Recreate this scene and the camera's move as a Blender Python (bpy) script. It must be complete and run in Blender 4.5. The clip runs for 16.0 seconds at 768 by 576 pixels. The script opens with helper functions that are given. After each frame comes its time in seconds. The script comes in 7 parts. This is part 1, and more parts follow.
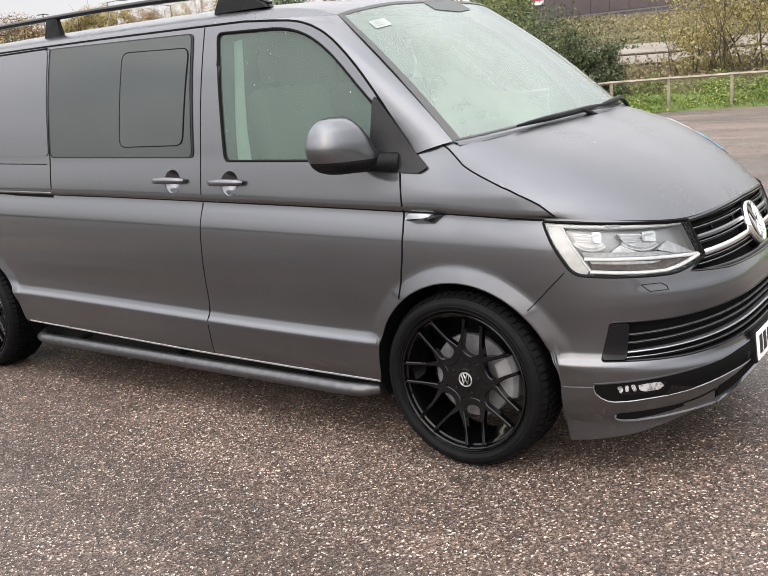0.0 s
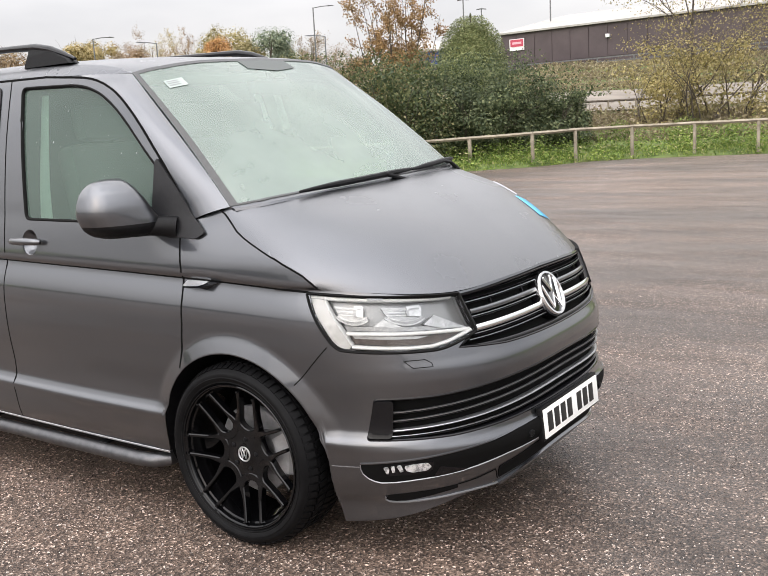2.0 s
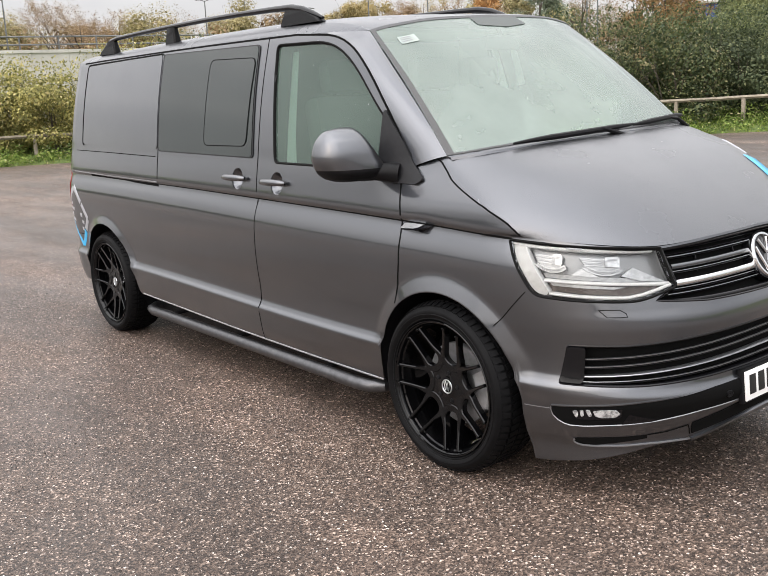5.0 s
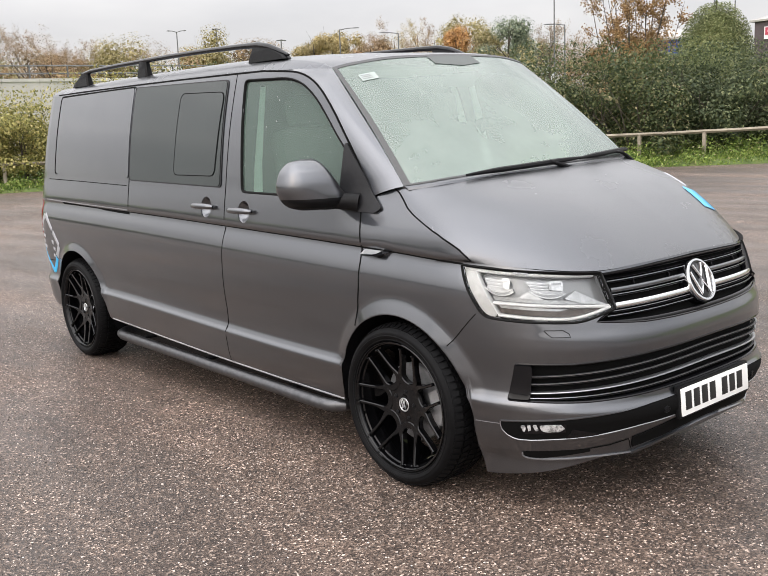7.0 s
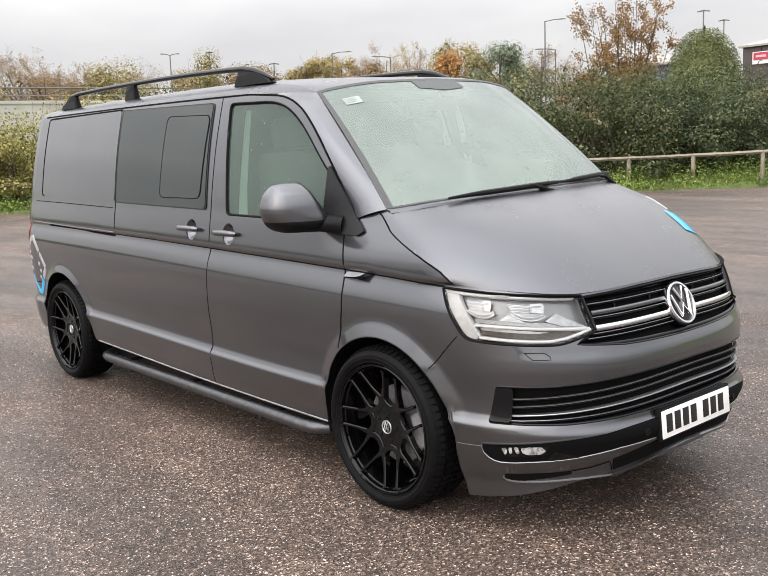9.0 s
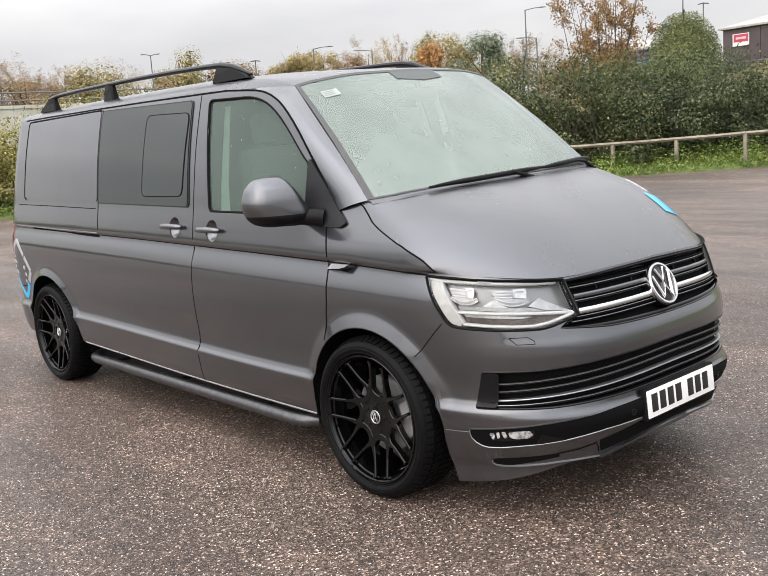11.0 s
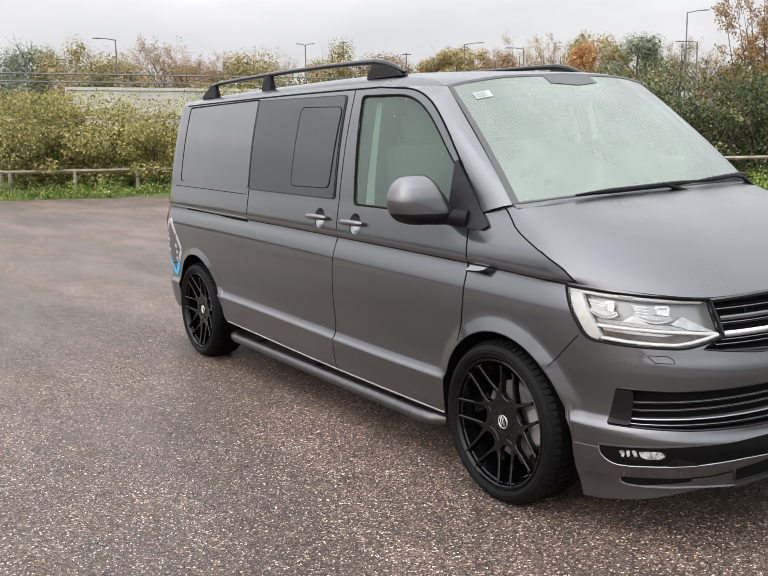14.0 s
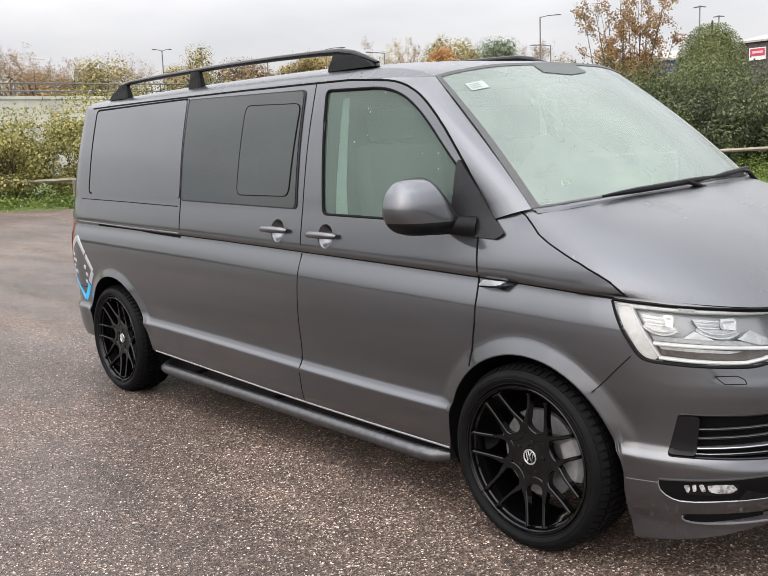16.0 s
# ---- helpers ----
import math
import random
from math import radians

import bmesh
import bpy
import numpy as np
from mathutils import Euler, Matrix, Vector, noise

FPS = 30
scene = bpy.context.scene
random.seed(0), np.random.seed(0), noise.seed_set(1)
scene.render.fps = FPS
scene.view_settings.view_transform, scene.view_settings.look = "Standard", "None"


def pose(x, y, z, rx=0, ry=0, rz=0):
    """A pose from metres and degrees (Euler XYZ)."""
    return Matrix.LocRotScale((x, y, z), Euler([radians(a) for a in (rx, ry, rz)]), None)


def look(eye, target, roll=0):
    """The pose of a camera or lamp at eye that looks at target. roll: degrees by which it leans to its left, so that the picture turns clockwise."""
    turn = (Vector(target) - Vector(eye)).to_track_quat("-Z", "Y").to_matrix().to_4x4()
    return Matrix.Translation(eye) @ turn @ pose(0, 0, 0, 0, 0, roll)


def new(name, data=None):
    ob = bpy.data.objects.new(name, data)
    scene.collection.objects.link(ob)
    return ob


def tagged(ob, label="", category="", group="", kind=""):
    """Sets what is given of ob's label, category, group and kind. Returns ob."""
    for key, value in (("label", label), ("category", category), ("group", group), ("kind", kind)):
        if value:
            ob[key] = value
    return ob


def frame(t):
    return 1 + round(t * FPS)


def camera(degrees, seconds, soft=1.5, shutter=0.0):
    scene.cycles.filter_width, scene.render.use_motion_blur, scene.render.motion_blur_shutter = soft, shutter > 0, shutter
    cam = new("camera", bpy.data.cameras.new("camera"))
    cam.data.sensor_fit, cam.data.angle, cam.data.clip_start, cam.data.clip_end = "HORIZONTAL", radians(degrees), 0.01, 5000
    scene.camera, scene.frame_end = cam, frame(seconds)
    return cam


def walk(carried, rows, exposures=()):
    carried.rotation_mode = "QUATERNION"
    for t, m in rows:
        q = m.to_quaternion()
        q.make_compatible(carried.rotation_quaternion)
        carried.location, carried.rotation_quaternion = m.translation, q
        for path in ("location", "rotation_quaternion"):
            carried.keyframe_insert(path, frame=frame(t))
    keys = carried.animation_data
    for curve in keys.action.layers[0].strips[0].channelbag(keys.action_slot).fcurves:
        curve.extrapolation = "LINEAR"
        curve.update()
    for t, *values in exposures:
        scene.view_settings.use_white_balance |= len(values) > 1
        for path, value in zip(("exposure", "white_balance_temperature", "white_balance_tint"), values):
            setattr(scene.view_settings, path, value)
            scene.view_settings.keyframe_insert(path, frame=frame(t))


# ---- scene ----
cam = camera(46.1, 16.0, soft=1.0)
PATH = [
    (0, (1.775, -3.816, 1.526), (0.629, -2.237, 1.085), -4.3),
    (0.5, (1.895, -3.668, 1.522), (0.789, -2.056, 1.098), -4.2),
    (1, (2.099, -3.536, 1.552), (0.951, -1.951, 1.14), -3.9),
    (1.5, (2.232, -3.424, 1.544), (1.073, -1.842, 1.153), -4.5),
    (2, (2.35, -3.228, 1.566), (1.22, -1.617, 1.206), -3.2),
    (2.5, (2.47, -3.104, 1.576), (1.241, -1.564, 1.236), -2.0),
    (3, (2.673, -3.047, 1.575), (1.249, -1.694, 1.198), -2.0),
    (3.2, (2.739, -3.023, 1.568), (1.223, -1.78, 1.171), -2.4),
    (5.3, (2.623, -3.287, 1.546), (1.094, -2.07, 1.122), -2.8),
    (5.5, (2.637, -3.293, 1.552), (1.122, -2.058, 1.13), -2.5),
    (6, (2.711, -3.34, 1.563), (1.202, -2.09, 1.161), -2.2),
    (6.5, (2.78, -3.35, 1.557), (1.28, -2.084, 1.175), -2.4),
    (7, (2.818, -3.358, 1.556), (1.321, -2.082, 1.197), -2.3),
    (7.5, (2.838, -3.337, 1.552), (1.34, -2.057, 1.211), -2.2),
    (8, (2.845, -3.335, 1.555), (1.344, -2.054, 1.229), -2.0),
    (8.5, (2.846, -3.334, 1.56), (1.347, -2.048, 1.246), -1.9),
    (9, (2.854, -3.335, 1.557), (1.363, -2.039, 1.246), -2.1),
    (11.5, (2.894, -3.326, 1.538), (1.42, -2.015, 1.211), -4.1),
    (12, (2.902, -3.24, 1.533), (1.421, -1.933, 1.219), -3.2),
    (12.5, (2.883, -3.104, 1.555), (1.397, -1.797, 1.26), -1.6),
    (13, (2.872, -3.131, 1.57), (1.319, -1.902, 1.292), 0.3),
    (13.5, (2.939, -3.262, 1.554), (1.303, -2.152, 1.252), -0.3),
    (14, (2.885, -3.357, 1.568), (1.232, -2.278, 1.245), -0.9),
    (14.5, (2.696, -3.532, 1.569), (1.088, -2.386, 1.248), -1.3),
    (15, (2.544, -3.615, 1.565), (0.985, -2.403, 1.248), -1.3),
    (15.5, (2.335, -3.555, 1.549), (0.817, -2.292, 1.235), -1.6),
    (16, (2.1, -3.45, 1.555), (0.626, -2.136, 1.236), -2.1),
]
EXPOSURES = [(0, 0.43, 6400, 13), (1.5, 0.40, 6400, 13), (3.0, 0.34, 6400, 12.5), (5.5, 0.29, 6400, 12.5), (9.0, 0.28, 6400, 12.5), (12.5, 0.25, 6350, 12.5), (16.0, 0.30, 6320, 12.5)]
walk(cam, [(t, look(eye, target, roll)) for t, eye, target, roll in PATH], EXPOSURES)



# ---- world and light: a bright overcast autumn day ----
world = bpy.data.worlds.new("overcast_sky")
scene.world = world
world.use_nodes = True
wn, wl = world.node_tree.nodes, world.node_tree.links
wn.clear()
w_out = wn.new("ShaderNodeOutputWorld")
w_bg = wn.new("ShaderNodeBackground")
w_geo = wn.new("ShaderNodeTexCoord")
w_sky = wn.new("ShaderNodeTexSky")
w_sky.sky_type, w_sky.sun_disc = "NISHITA", False
w_sky.sun_elevation, w_sky.sun_rotation = radians(28), radians(166.9)
w_sky.air_density, w_sky.dust_density = 1.0, 4.0
w_map = wn.new("ShaderNodeMapping")
w_map.inputs["Scale"].default_value = (1.0, 1.0, 3.2)
w_noise = wn.new("ShaderNodeTexNoise")
w_noise.inputs["Scale"].default_value = 2.1
w_noise.inputs["Detail"].default_value = 5.0
w_noise.inputs["Roughness"].default_value = 0.5
w_ramp = wn.new("ShaderNodeValToRGB")
w_ramp.color_ramp.elements[0].position, w_ramp.color_ramp.elements[0].color = 0.34, (0.70, 0.70, 0.70, 1)
w_ramp.color_ramp.elements[1].position, w_ramp.color_ramp.elements[1].color = 0.62, (0.95, 0.935, 0.905, 1)
w_mix = wn.new("ShaderNodeMix")
w_mix.data_type = "RGBA"
w_mix.inputs["Factor"].default_value = 0.90
w_dim = wn.new("ShaderNodeVectorMath")
w_dim.operation = "SCALE"
w_dim.inputs["Scale"].default_value = 0.10
wl.new(w_geo.outputs["Generated"], w_map.inputs["Vector"])
wl.new(w_map.outputs["Vector"], w_noise.inputs["Vector"])
wl.new(w_noise.outputs["Fac"], w_ramp.inputs["Fac"])
wl.new(w_sky.outputs["Color"], w_dim.inputs[0])
wl.new(w_dim.outputs["Vector"], w_mix.inputs["A"])
wl.new(w_ramp.outputs["Color"], w_mix.inputs["B"])
# an overcast sky is about three times as bright overhead as at the horizon
w_sep = wn.new("ShaderNodeSeparateXYZ")
wl.new(w_geo.outputs["Generated"], w_sep.inputs["Vector"])
w_up = wn.new("ShaderNodeMath")
w_up.operation = "MULTIPLY_ADD"
w_up.use_clamp = False
w_up.inputs[1].default_value, w_up.inputs[2].default_value = 2.30, 0.71
w_clamp = wn.new("ShaderNodeMath")
w_clamp.operation = "MAXIMUM"
w_clamp.inputs[1].default_value = 0.0
wl.new(w_sep.outputs["Z"], w_clamp.inputs[0])
wl.new(w_clamp.outputs["Value"], w_up.inputs[0])
w_grad = wn.new("ShaderNodeVectorMath")
w_grad.operation = "SCALE"
wl.new(w_mix.outputs["Result"], w_grad.inputs[0])
wl.new(w_up.outputs["Value"], w_grad.inputs["Scale"])
# the veil of cloud is brighter round the hidden sun
SUN_DIR = Vector((0.20, -0.860, 0.469))
w_dot = wn.new("ShaderNodeVectorMath")
w_dot.operation = "DOT_PRODUCT"
w_dot.inputs[1].default_value = SUN_DIR
wl.new(w_geo.outputs["Generated"], w_dot.inputs[0])
w_pos = wn.new("ShaderNodeMath")
w_pos.operation = "MAXIMUM"
w_pos.inputs[1].default_value = 0.0
wl.new(w_dot.outputs["Value"], w_pos.inputs[0])
w_halo = wn.new("ShaderNodeMath")
w_halo.operation = "MULTIPLY_ADD"
w_halo.inputs[1].default_value, w_halo.inputs[2].default_value = 0.62, 0.90
wl.new(w_pos.outputs["Value"], w_halo.inputs[0])
w_veil = wn.new("ShaderNodeVectorMath")
w_veil.operation = "SCALE"
wl.new(w_grad.outputs["Vector"], w_veil.inputs[0])
wl.new(w_halo.outputs["Value"], w_veil.inputs["Scale"])
wl.new(w_veil.outputs["Vector"], w_bg.inputs["Color"])

w_bg.inputs["Strength"].default_value = 1.02
wl.new(w_bg.outputs["Background"], w_out.inputs["Surface"])

sun_data = bpy.data.lights.new("sun", "SUN")
sun_data.energy, sun_data.angle, sun_data.color = 0.5, radians(80), (1.0, 0.96, 0.9)
sun = new("sun", sun_data)
sun.matrix_world = look(SUN_DIR * 50, (0, 0, 0))


# ---- materials ----
def material(name, base, rough=0.5, metal=0.0, coat=0.0, spec=0.5):
    m = bpy.data.materials.new(name)
    m.use_nodes = True
    b = m.node_tree.nodes["Principled BSDF"]
    b.inputs["Base Color"].default_value = (*base, 1)
    b.inputs["Roughness"].default_value = rough
    b.inputs["Metallic"].default_value = metal
    b.inputs["Coat Weight"].default_value = coat
    b.inputs["Coat Roughness"].default_value = 0.06
    b.inputs["Specular IOR Level"].default_value = spec
    b.inputs["Coat IOR"].default_value = 1.5
    return m


def node(m, kind, **inputs):
    n = m.node_tree.nodes.new(kind)
    for k, v in inputs.items():
        n.inputs[k.replace("_", " ")].default_value = v
    return n


def link(m, a, ao, b, bi):
    m.node_tree.links.new(a.outputs[ao], b.inputs[bi])


def bsdf(m):
    return m.node_tree.nodes["Principled BSDF"]


def coords(m, scale=(1, 1, 1), world_space=False):
    mp = node(m, "ShaderNodeMapping")
    mp.inputs["Scale"].default_value = scale
    if world_space:
        g = node(m, "ShaderNodeNewGeometry")
        link(m, g, "Position", mp, "Vector")
    else:
        t = node(m, "ShaderNodeTexCoord")
        link(m, t, "Object", mp, "Vector")
    return mp


def ramp(m, src, out, stops):
    r = node(m, "ShaderNodeValToRGB")
    e = r.color_ramp.elements
    while len(e) < len(stops):
        e.new(0.5)
    for i, (p, c) in enumerate(stops):
        e[i].position, e[i].color = p, (*c, 1)
    link(m, src, out, r, "Fac")
    return r


def noise_tex(m, vec, scale, detail=4.0, rough=0.55):
    n = node(m, "ShaderNodeTexNoise", Scale=scale, Detail=detail, Roughness=rough)
    link(m, vec, "Vector", n, "Vector")
    return n


def bump(m, src, out, strength, distance, also=None):
    b = node(m, "ShaderNodeBump", Strength=strength, Distance=distance)
    link(m, src, out, b, "Height")
    if also:
        link(m, also, "Normal", b, "Normal")
    return b


def varied(name, stops, scale, rough=0.7, bump_d=0.0, bump_scale=None, spec=0.4, metal=0.0, world_space=True, stretch=(1, 1, 1)):
    """A surface whose colour wanders between the stops, with a fine relief."""
    m = material(name, stops[0][1], rough, metal, 0.0, spec)
    v = coords(m, stretch, world_space)
    n = noise_tex(m, v, scale, 6.0, 0.62)
    link(m, ramp(m, n, "Fac", stops), "Color", bsdf(m), "Base Color")
    if bump_d:
        n2 = noise_tex(m, v, bump_scale or scale * 6, 4.0)
        link(m, bump(m, n2, "Fac", 0.8, bump_d), "Normal", bsdf(m), "Normal")
    return m


def paint_material(name, wet):
    """Dark metallic grey lacquer under clear coat, with fine flake; wet: the same under a film of dew."""
    m = material(name, (0.05, 0.056, 0.068), 0.42, 1.0, 0.8 if wet else 1.0, 0.2)
    bsdf(m).inputs["Coat IOR"].default_value = 1.75
    v = coords(m, (1, 1, 1), True)
    flake = noise_tex(m, v, 900.0, 1.0)
    film = noise_tex(m, v, 3.0, 5.0)
    link(m, ramp(m, flake, "Fac", [(0.3, (0.0705, 0.0742, 0.0830)), (0.7, (0.099, 0.1040, 0.1165))]), "Color", bsdf(m), "Base Color")
    link(m, ramp(m, film, "Fac", [(0.3, (0.31,) * 3), (0.75, (0.38,) * 3)]), "Color", bsdf(m), "Roughness")
    link(m, ramp(m, film, "Fac", [(0.3, (0.20 if wet else 0.06,) * 3), (0.8, (0.34 if wet else 0.085,) * 3)]), "Color", bsdf(m), "Coat Roughness")
    if wet:
        cells = node(m, "ShaderNodeTexVoronoi", Scale=190.0)
        link(m, v, "Vector", cells, "Vector")
        drop = ramp(m, cells, "Distance", [(0.0, (1, 1, 1)), (0.42, (0, 0, 0))])
        patchy = noise_tex(m, v, 9.0, 3.0)
        amount = ramp(m, patchy, "Fac", [(0.35, (0.15,) * 3), (0.7, (1, 1, 1))])
        mul = node(m, "ShaderNodeMath")
        mul.operation = "MULTIPLY"
        link(m, drop, "Color", mul, 0)
        link(m, amount, "Color", mul, 1)
        bp = bump(m, mul, "Value", 0.6, 0.0012)
        link(m, bp, "Normal", bsdf(m), "Normal")
        link(m, bp, "Normal", bsdf(m), "Coat Normal")
    return m


PAINT = paint_material("grey_lacquer", False)
PAINT_WET = paint_material("grey_lacquer_dewy", True)
BLACK_GLOSS = material("black_gloss_plastic", (0.005, 0.005, 0.006), 0.12, 0.0, 0.1, 0.25)
BLACK_PLASTIC = varied("black_grained_plastic", [(0.3, (0.004, 0.004, 0.0045)), (0.7, (0.0085, 0.0085, 0.0095))], 40.0, 0.45, 0.0004, 700.0, spec=0.14)
GAP = material("panel_gap_shadow_black", (0.004, 0.004, 0.004), 0.9, spec=0.1)
RUBBER = varied("tyre_rubber", [(0.3, (0.0028, 0.0028, 0.0032)), (0.72, (0.0065, 0.0065, 0.007))], 14.0, 0.55, 0.0006, 160.0, spec=0.10, world_space=False)
FRAME_GREY = varied("dull_grey_window_frame", [(0.3, (0.009, 0.009, 0.010)), (0.7, (0.014, 0.014, 0.016))], 50.0, 0.42, spec=0.30, world_space=False)
SEAL = material("black_rubber_seal", (0.008, 0.008, 0.008), 0.7, spec=0.08)
CHROME = material("chrome", (0.78, 0.79, 0.80), 0.10, 1.0)
SATIN = material("satin_silver", (0.66, 0.67, 0.68), 0.38, 0.9)
# lighter grey that draws the highlight along lip, slot and slat edges
EDGE_GREY = material("edge_highlight_grey", (0.24, 0.245, 0.26), 0.35, 0.5, 0.6)
DULL_SILVER = material("dull_silver", (0.42, 0.43, 0.45), 0.32, 0.9)
RIM = material("gloss_black_alloy", (0.0022, 0.0022, 0.0026), 0.05, 0.0, 0.0, 0.32)
CALIPER = varied("bare_caliper_metal", [(0.3, (0.30, 0.30, 0.31)), (0.7, (0.46, 0.46, 0.47))], 25.0, 0.4, metal=0.5, world_space=False)
SIDE_BAR = varied("satin_dark_steel", [(0.3, (0.085, 0.085, 0.09)), (0.7, (0.13, 0.13, 0.135))], 30.0, 0.36, metal=0.85)
STEEL = varied("brake_steel", [(0.3, (0.16, 0.16, 0.165)), (0.7, (0.30, 0.30, 0.31))], 30.0, 0.45, metal=0.6)
DARK_IN = material("cabin_dark_trim", (0.09, 0.10, 0.095), 0.8)
PALE_IN = material("cabin_pale_trim", (0.8, 0.82, 0.79), 0.8)
WHITE_PLATE = material("reflective_white_plate", (0.82, 0.82, 0.80), 0.35)
INK = material("black_print", (0.01, 0.01, 0.01), 0.5)
BLUE = material("cyan_vinyl", (0.02, 0.42, 0.78), 0.35, 0.0, 0.4)
PALE_VINYL = material("silver_vinyl", (0.42, 0.43, 0.46), 0.35, 0.3, 0.3)
RED_LENS = material("red_lamp_lens", (0.25, 0.012, 0.010), 0.15, 0.0, 0.5)
LAMP_WHITE = material("lamp_light_guide", (0.80, 0.80, 0.79), 0.25, 0.0, 0.5)
LAMP_FROST = varied("frosted_reflector", [(0.3, (0.50, 0.49, 0.475)), (0.7, (0.66, 0.65, 0.635))], 45.0, 0.35, 0.0008, 260.0)
LAMP_GREY = material("lamp_bezel_grey", (0.24, 0.245, 0.25), 0.3, 0.4, 0.3)
LAMP_DARK = material("lamp_inner_dark", (0.30, 0.305, 0.31), 0.35, 0.3)
LAMP_AMBER = varied("smoky_lamp_lens", [(0.35, (0.050, 0.042, 0.038)), (0.65, (0.135, 0.115, 0.105))], 40.0, 0.25, metal=0.3)
LAMP_PALE = varied("lamp_pale_reflector", [(0.35, (0.34, 0.345, 0.35)), (0.65, (0.52, 0.525, 0.53))], 55.0, 0.3, metal=0.8)
STICKER = material("white_paper_sticker", (0.33, 0.38, 0.355), 0.6)
FRIT = varied("dark_glass_print", [(0.3, (0.082, 0.083, 0.085)), (0.7, (0.100, 0.102, 0.104))], 60.0, 0.5, spec=0.2)
SENSOR = material("grey_glass_print", (0.13, 0.14, 0.137), 0.7, 0.0, 0.0, 0.1)
FOG_SILVER = varied("fog_lamp_reflector", [(0.4, (0.22, 0.222, 0.225)), (0.55, (0.68, 0.685, 0.69))], 60.0, 0.2, metal=0.3)
LAMP_MODULE = varied("lamp_module_silver", [(0.35, (0.24, 0.245, 0.25)), (0.65, (0.42, 0.425, 0.43))], 70.0, 0.28, metal=0.7)


def glass_material(name, tint, gloss_ior, mist, mist_color):
    """Clear glass sheet: Fresnel gloss over tinted see-through, with a film of mist."""
    m = bpy.data.materials.new(name)
    m.use_nodes = True
    t = m.node_tree
    t.nodes.clear()
    out = t.nodes.new("ShaderNodeOutputMaterial")
    see = t.nodes.new("ShaderNodeBsdfTransparent")
    see.inputs["Color"].default_value = (*tint, 1)
    haze = t.nodes.new("ShaderNodeBsdfDiffuse")
    haze.inputs["Color"].default_value = (*mist_color, 1)
    v = coords(m, (1, 1, 1), True)
    n = noise_tex(m, v, 2.4, 4.0)
    r = ramp(m, n, "Fac", [(0.3, (mist * 0.8,) * 3), (0.7, (min(1.0, mist * 1.15),) * 3)])
    a = t.nodes.new("ShaderNodeMixShader")
    t.links.new(r.outputs["Color"], a.inputs["Fac"])
    t.links.new(see.outputs[0], a.inputs[1])
    t.links.new(haze.outputs[0], a.inputs[2])
    gloss = t.nodes.new("ShaderNodeBsdfGlossy")
    gloss.inputs["Roughness"].default_value = 0.04
    fres = t.nodes.new("ShaderNodeFresnel")
    fres.inputs["IOR"].default_value = gloss_ior
    b = t.nodes.new("ShaderNodeMixShader")
    t.links.new(fres.outputs[0], b.inputs["Fac"])
    t.links.new(a.outputs[0], b.inputs[1])
    t.links.new(gloss.outputs[0], b.inputs[2])
    t.links.new(b.outputs[0], out.inputs["Surface"])
    return m


WINDSCREEN = glass_material("misted_windscreen", (0.70, 0.80, 0.75), 1.5, 0.34, (0.50, 0.61, 0.55))
DOOR_GLASS = glass_material("green_tinted_door_glass", (0.46, 0.62, 0.54), 1.45, 0.20, (0.30, 0.42, 0.36))
# the mist colour here stands in for the pane's greenish reflection
PRIVACY = glass_material("dark_privacy_glass", (0.05, 0.055, 0.055), 1.75, 0.34, (0.064, 0.085, 0.080))
LENS = glass_material("clear_lamp_lens", (0.96, 0.97, 0.97), 1.35, 0.0, (1, 1, 1))


# ---- mesh helpers ----
def finish(name, bm, mat, parent=None, label="", smooth=True, angle=35):
    me = bpy.data.meshes.new(name)
    bm.normal_update()
    bm.to_mesh(me)
    bm.free()
    for m in mat if isinstance(mat, (list, tuple)) else [mat]:
        me.materials.append(m)
    if smooth:
        me.shade_smooth()
        me.set_sharp_from_angle(angle=radians(angle))
    ob = new(name, me)
    if parent:
        ob.parent = parent
    if label:
        ob["label"] = label
    return ob


def part(name, bm, mat, parent, label="", smooth=True, angle=35):
    return finish(name, bm, mat, parent, label, smooth, angle)


def thing(name, at, label, category, group="", kind=""):
    ob = new(name)
    ob.location = at
    ob.empty_display_size = 0.2
    return tagged(ob, label, category, group, kind)


def grid_mesh(bm, rows, closed=False, flip=False):
    """Quads through rows of points."""
    vs = [[bm.verts.new(p) for p in row] for row in rows]
    n = len(vs[0])
    for i in range(len(vs) - 1):
        for j in range(n if closed else n - 1):
            k = (j + 1) % n
            q = (vs[i][j], vs[i][k], vs[i + 1][k], vs[i + 1][j])
            try:
                bm.faces.new(q[::-1] if flip else q)
            except ValueError:
                pass
    return vs


def box(bm, cx, cy, cz, sx, sy, sz, bevel=0.0, turn=None):
    r = bmesh.ops.create_cube(bm, size=1.0)
    vs = r["verts"]
    for v in vs:
        v.co = Vector((v.co.x * sx, v.co.y * sy, v.co.z * sz))
    if bevel:
        es = list({e for v in vs for e in v.link_edges})
        b = bmesh.ops.bevel(bm, geom=es, offset=bevel, segments=2, affect="EDGES", profile=0.6)
        vs = list({v for f in b["faces"] for v in f.verts} | {v for v in vs if v.is_valid})
    m = Matrix.Translation((cx, cy, cz)) @ (turn if turn else Matrix())
    for v in vs:
        v.co = m @ v.co
    return vs


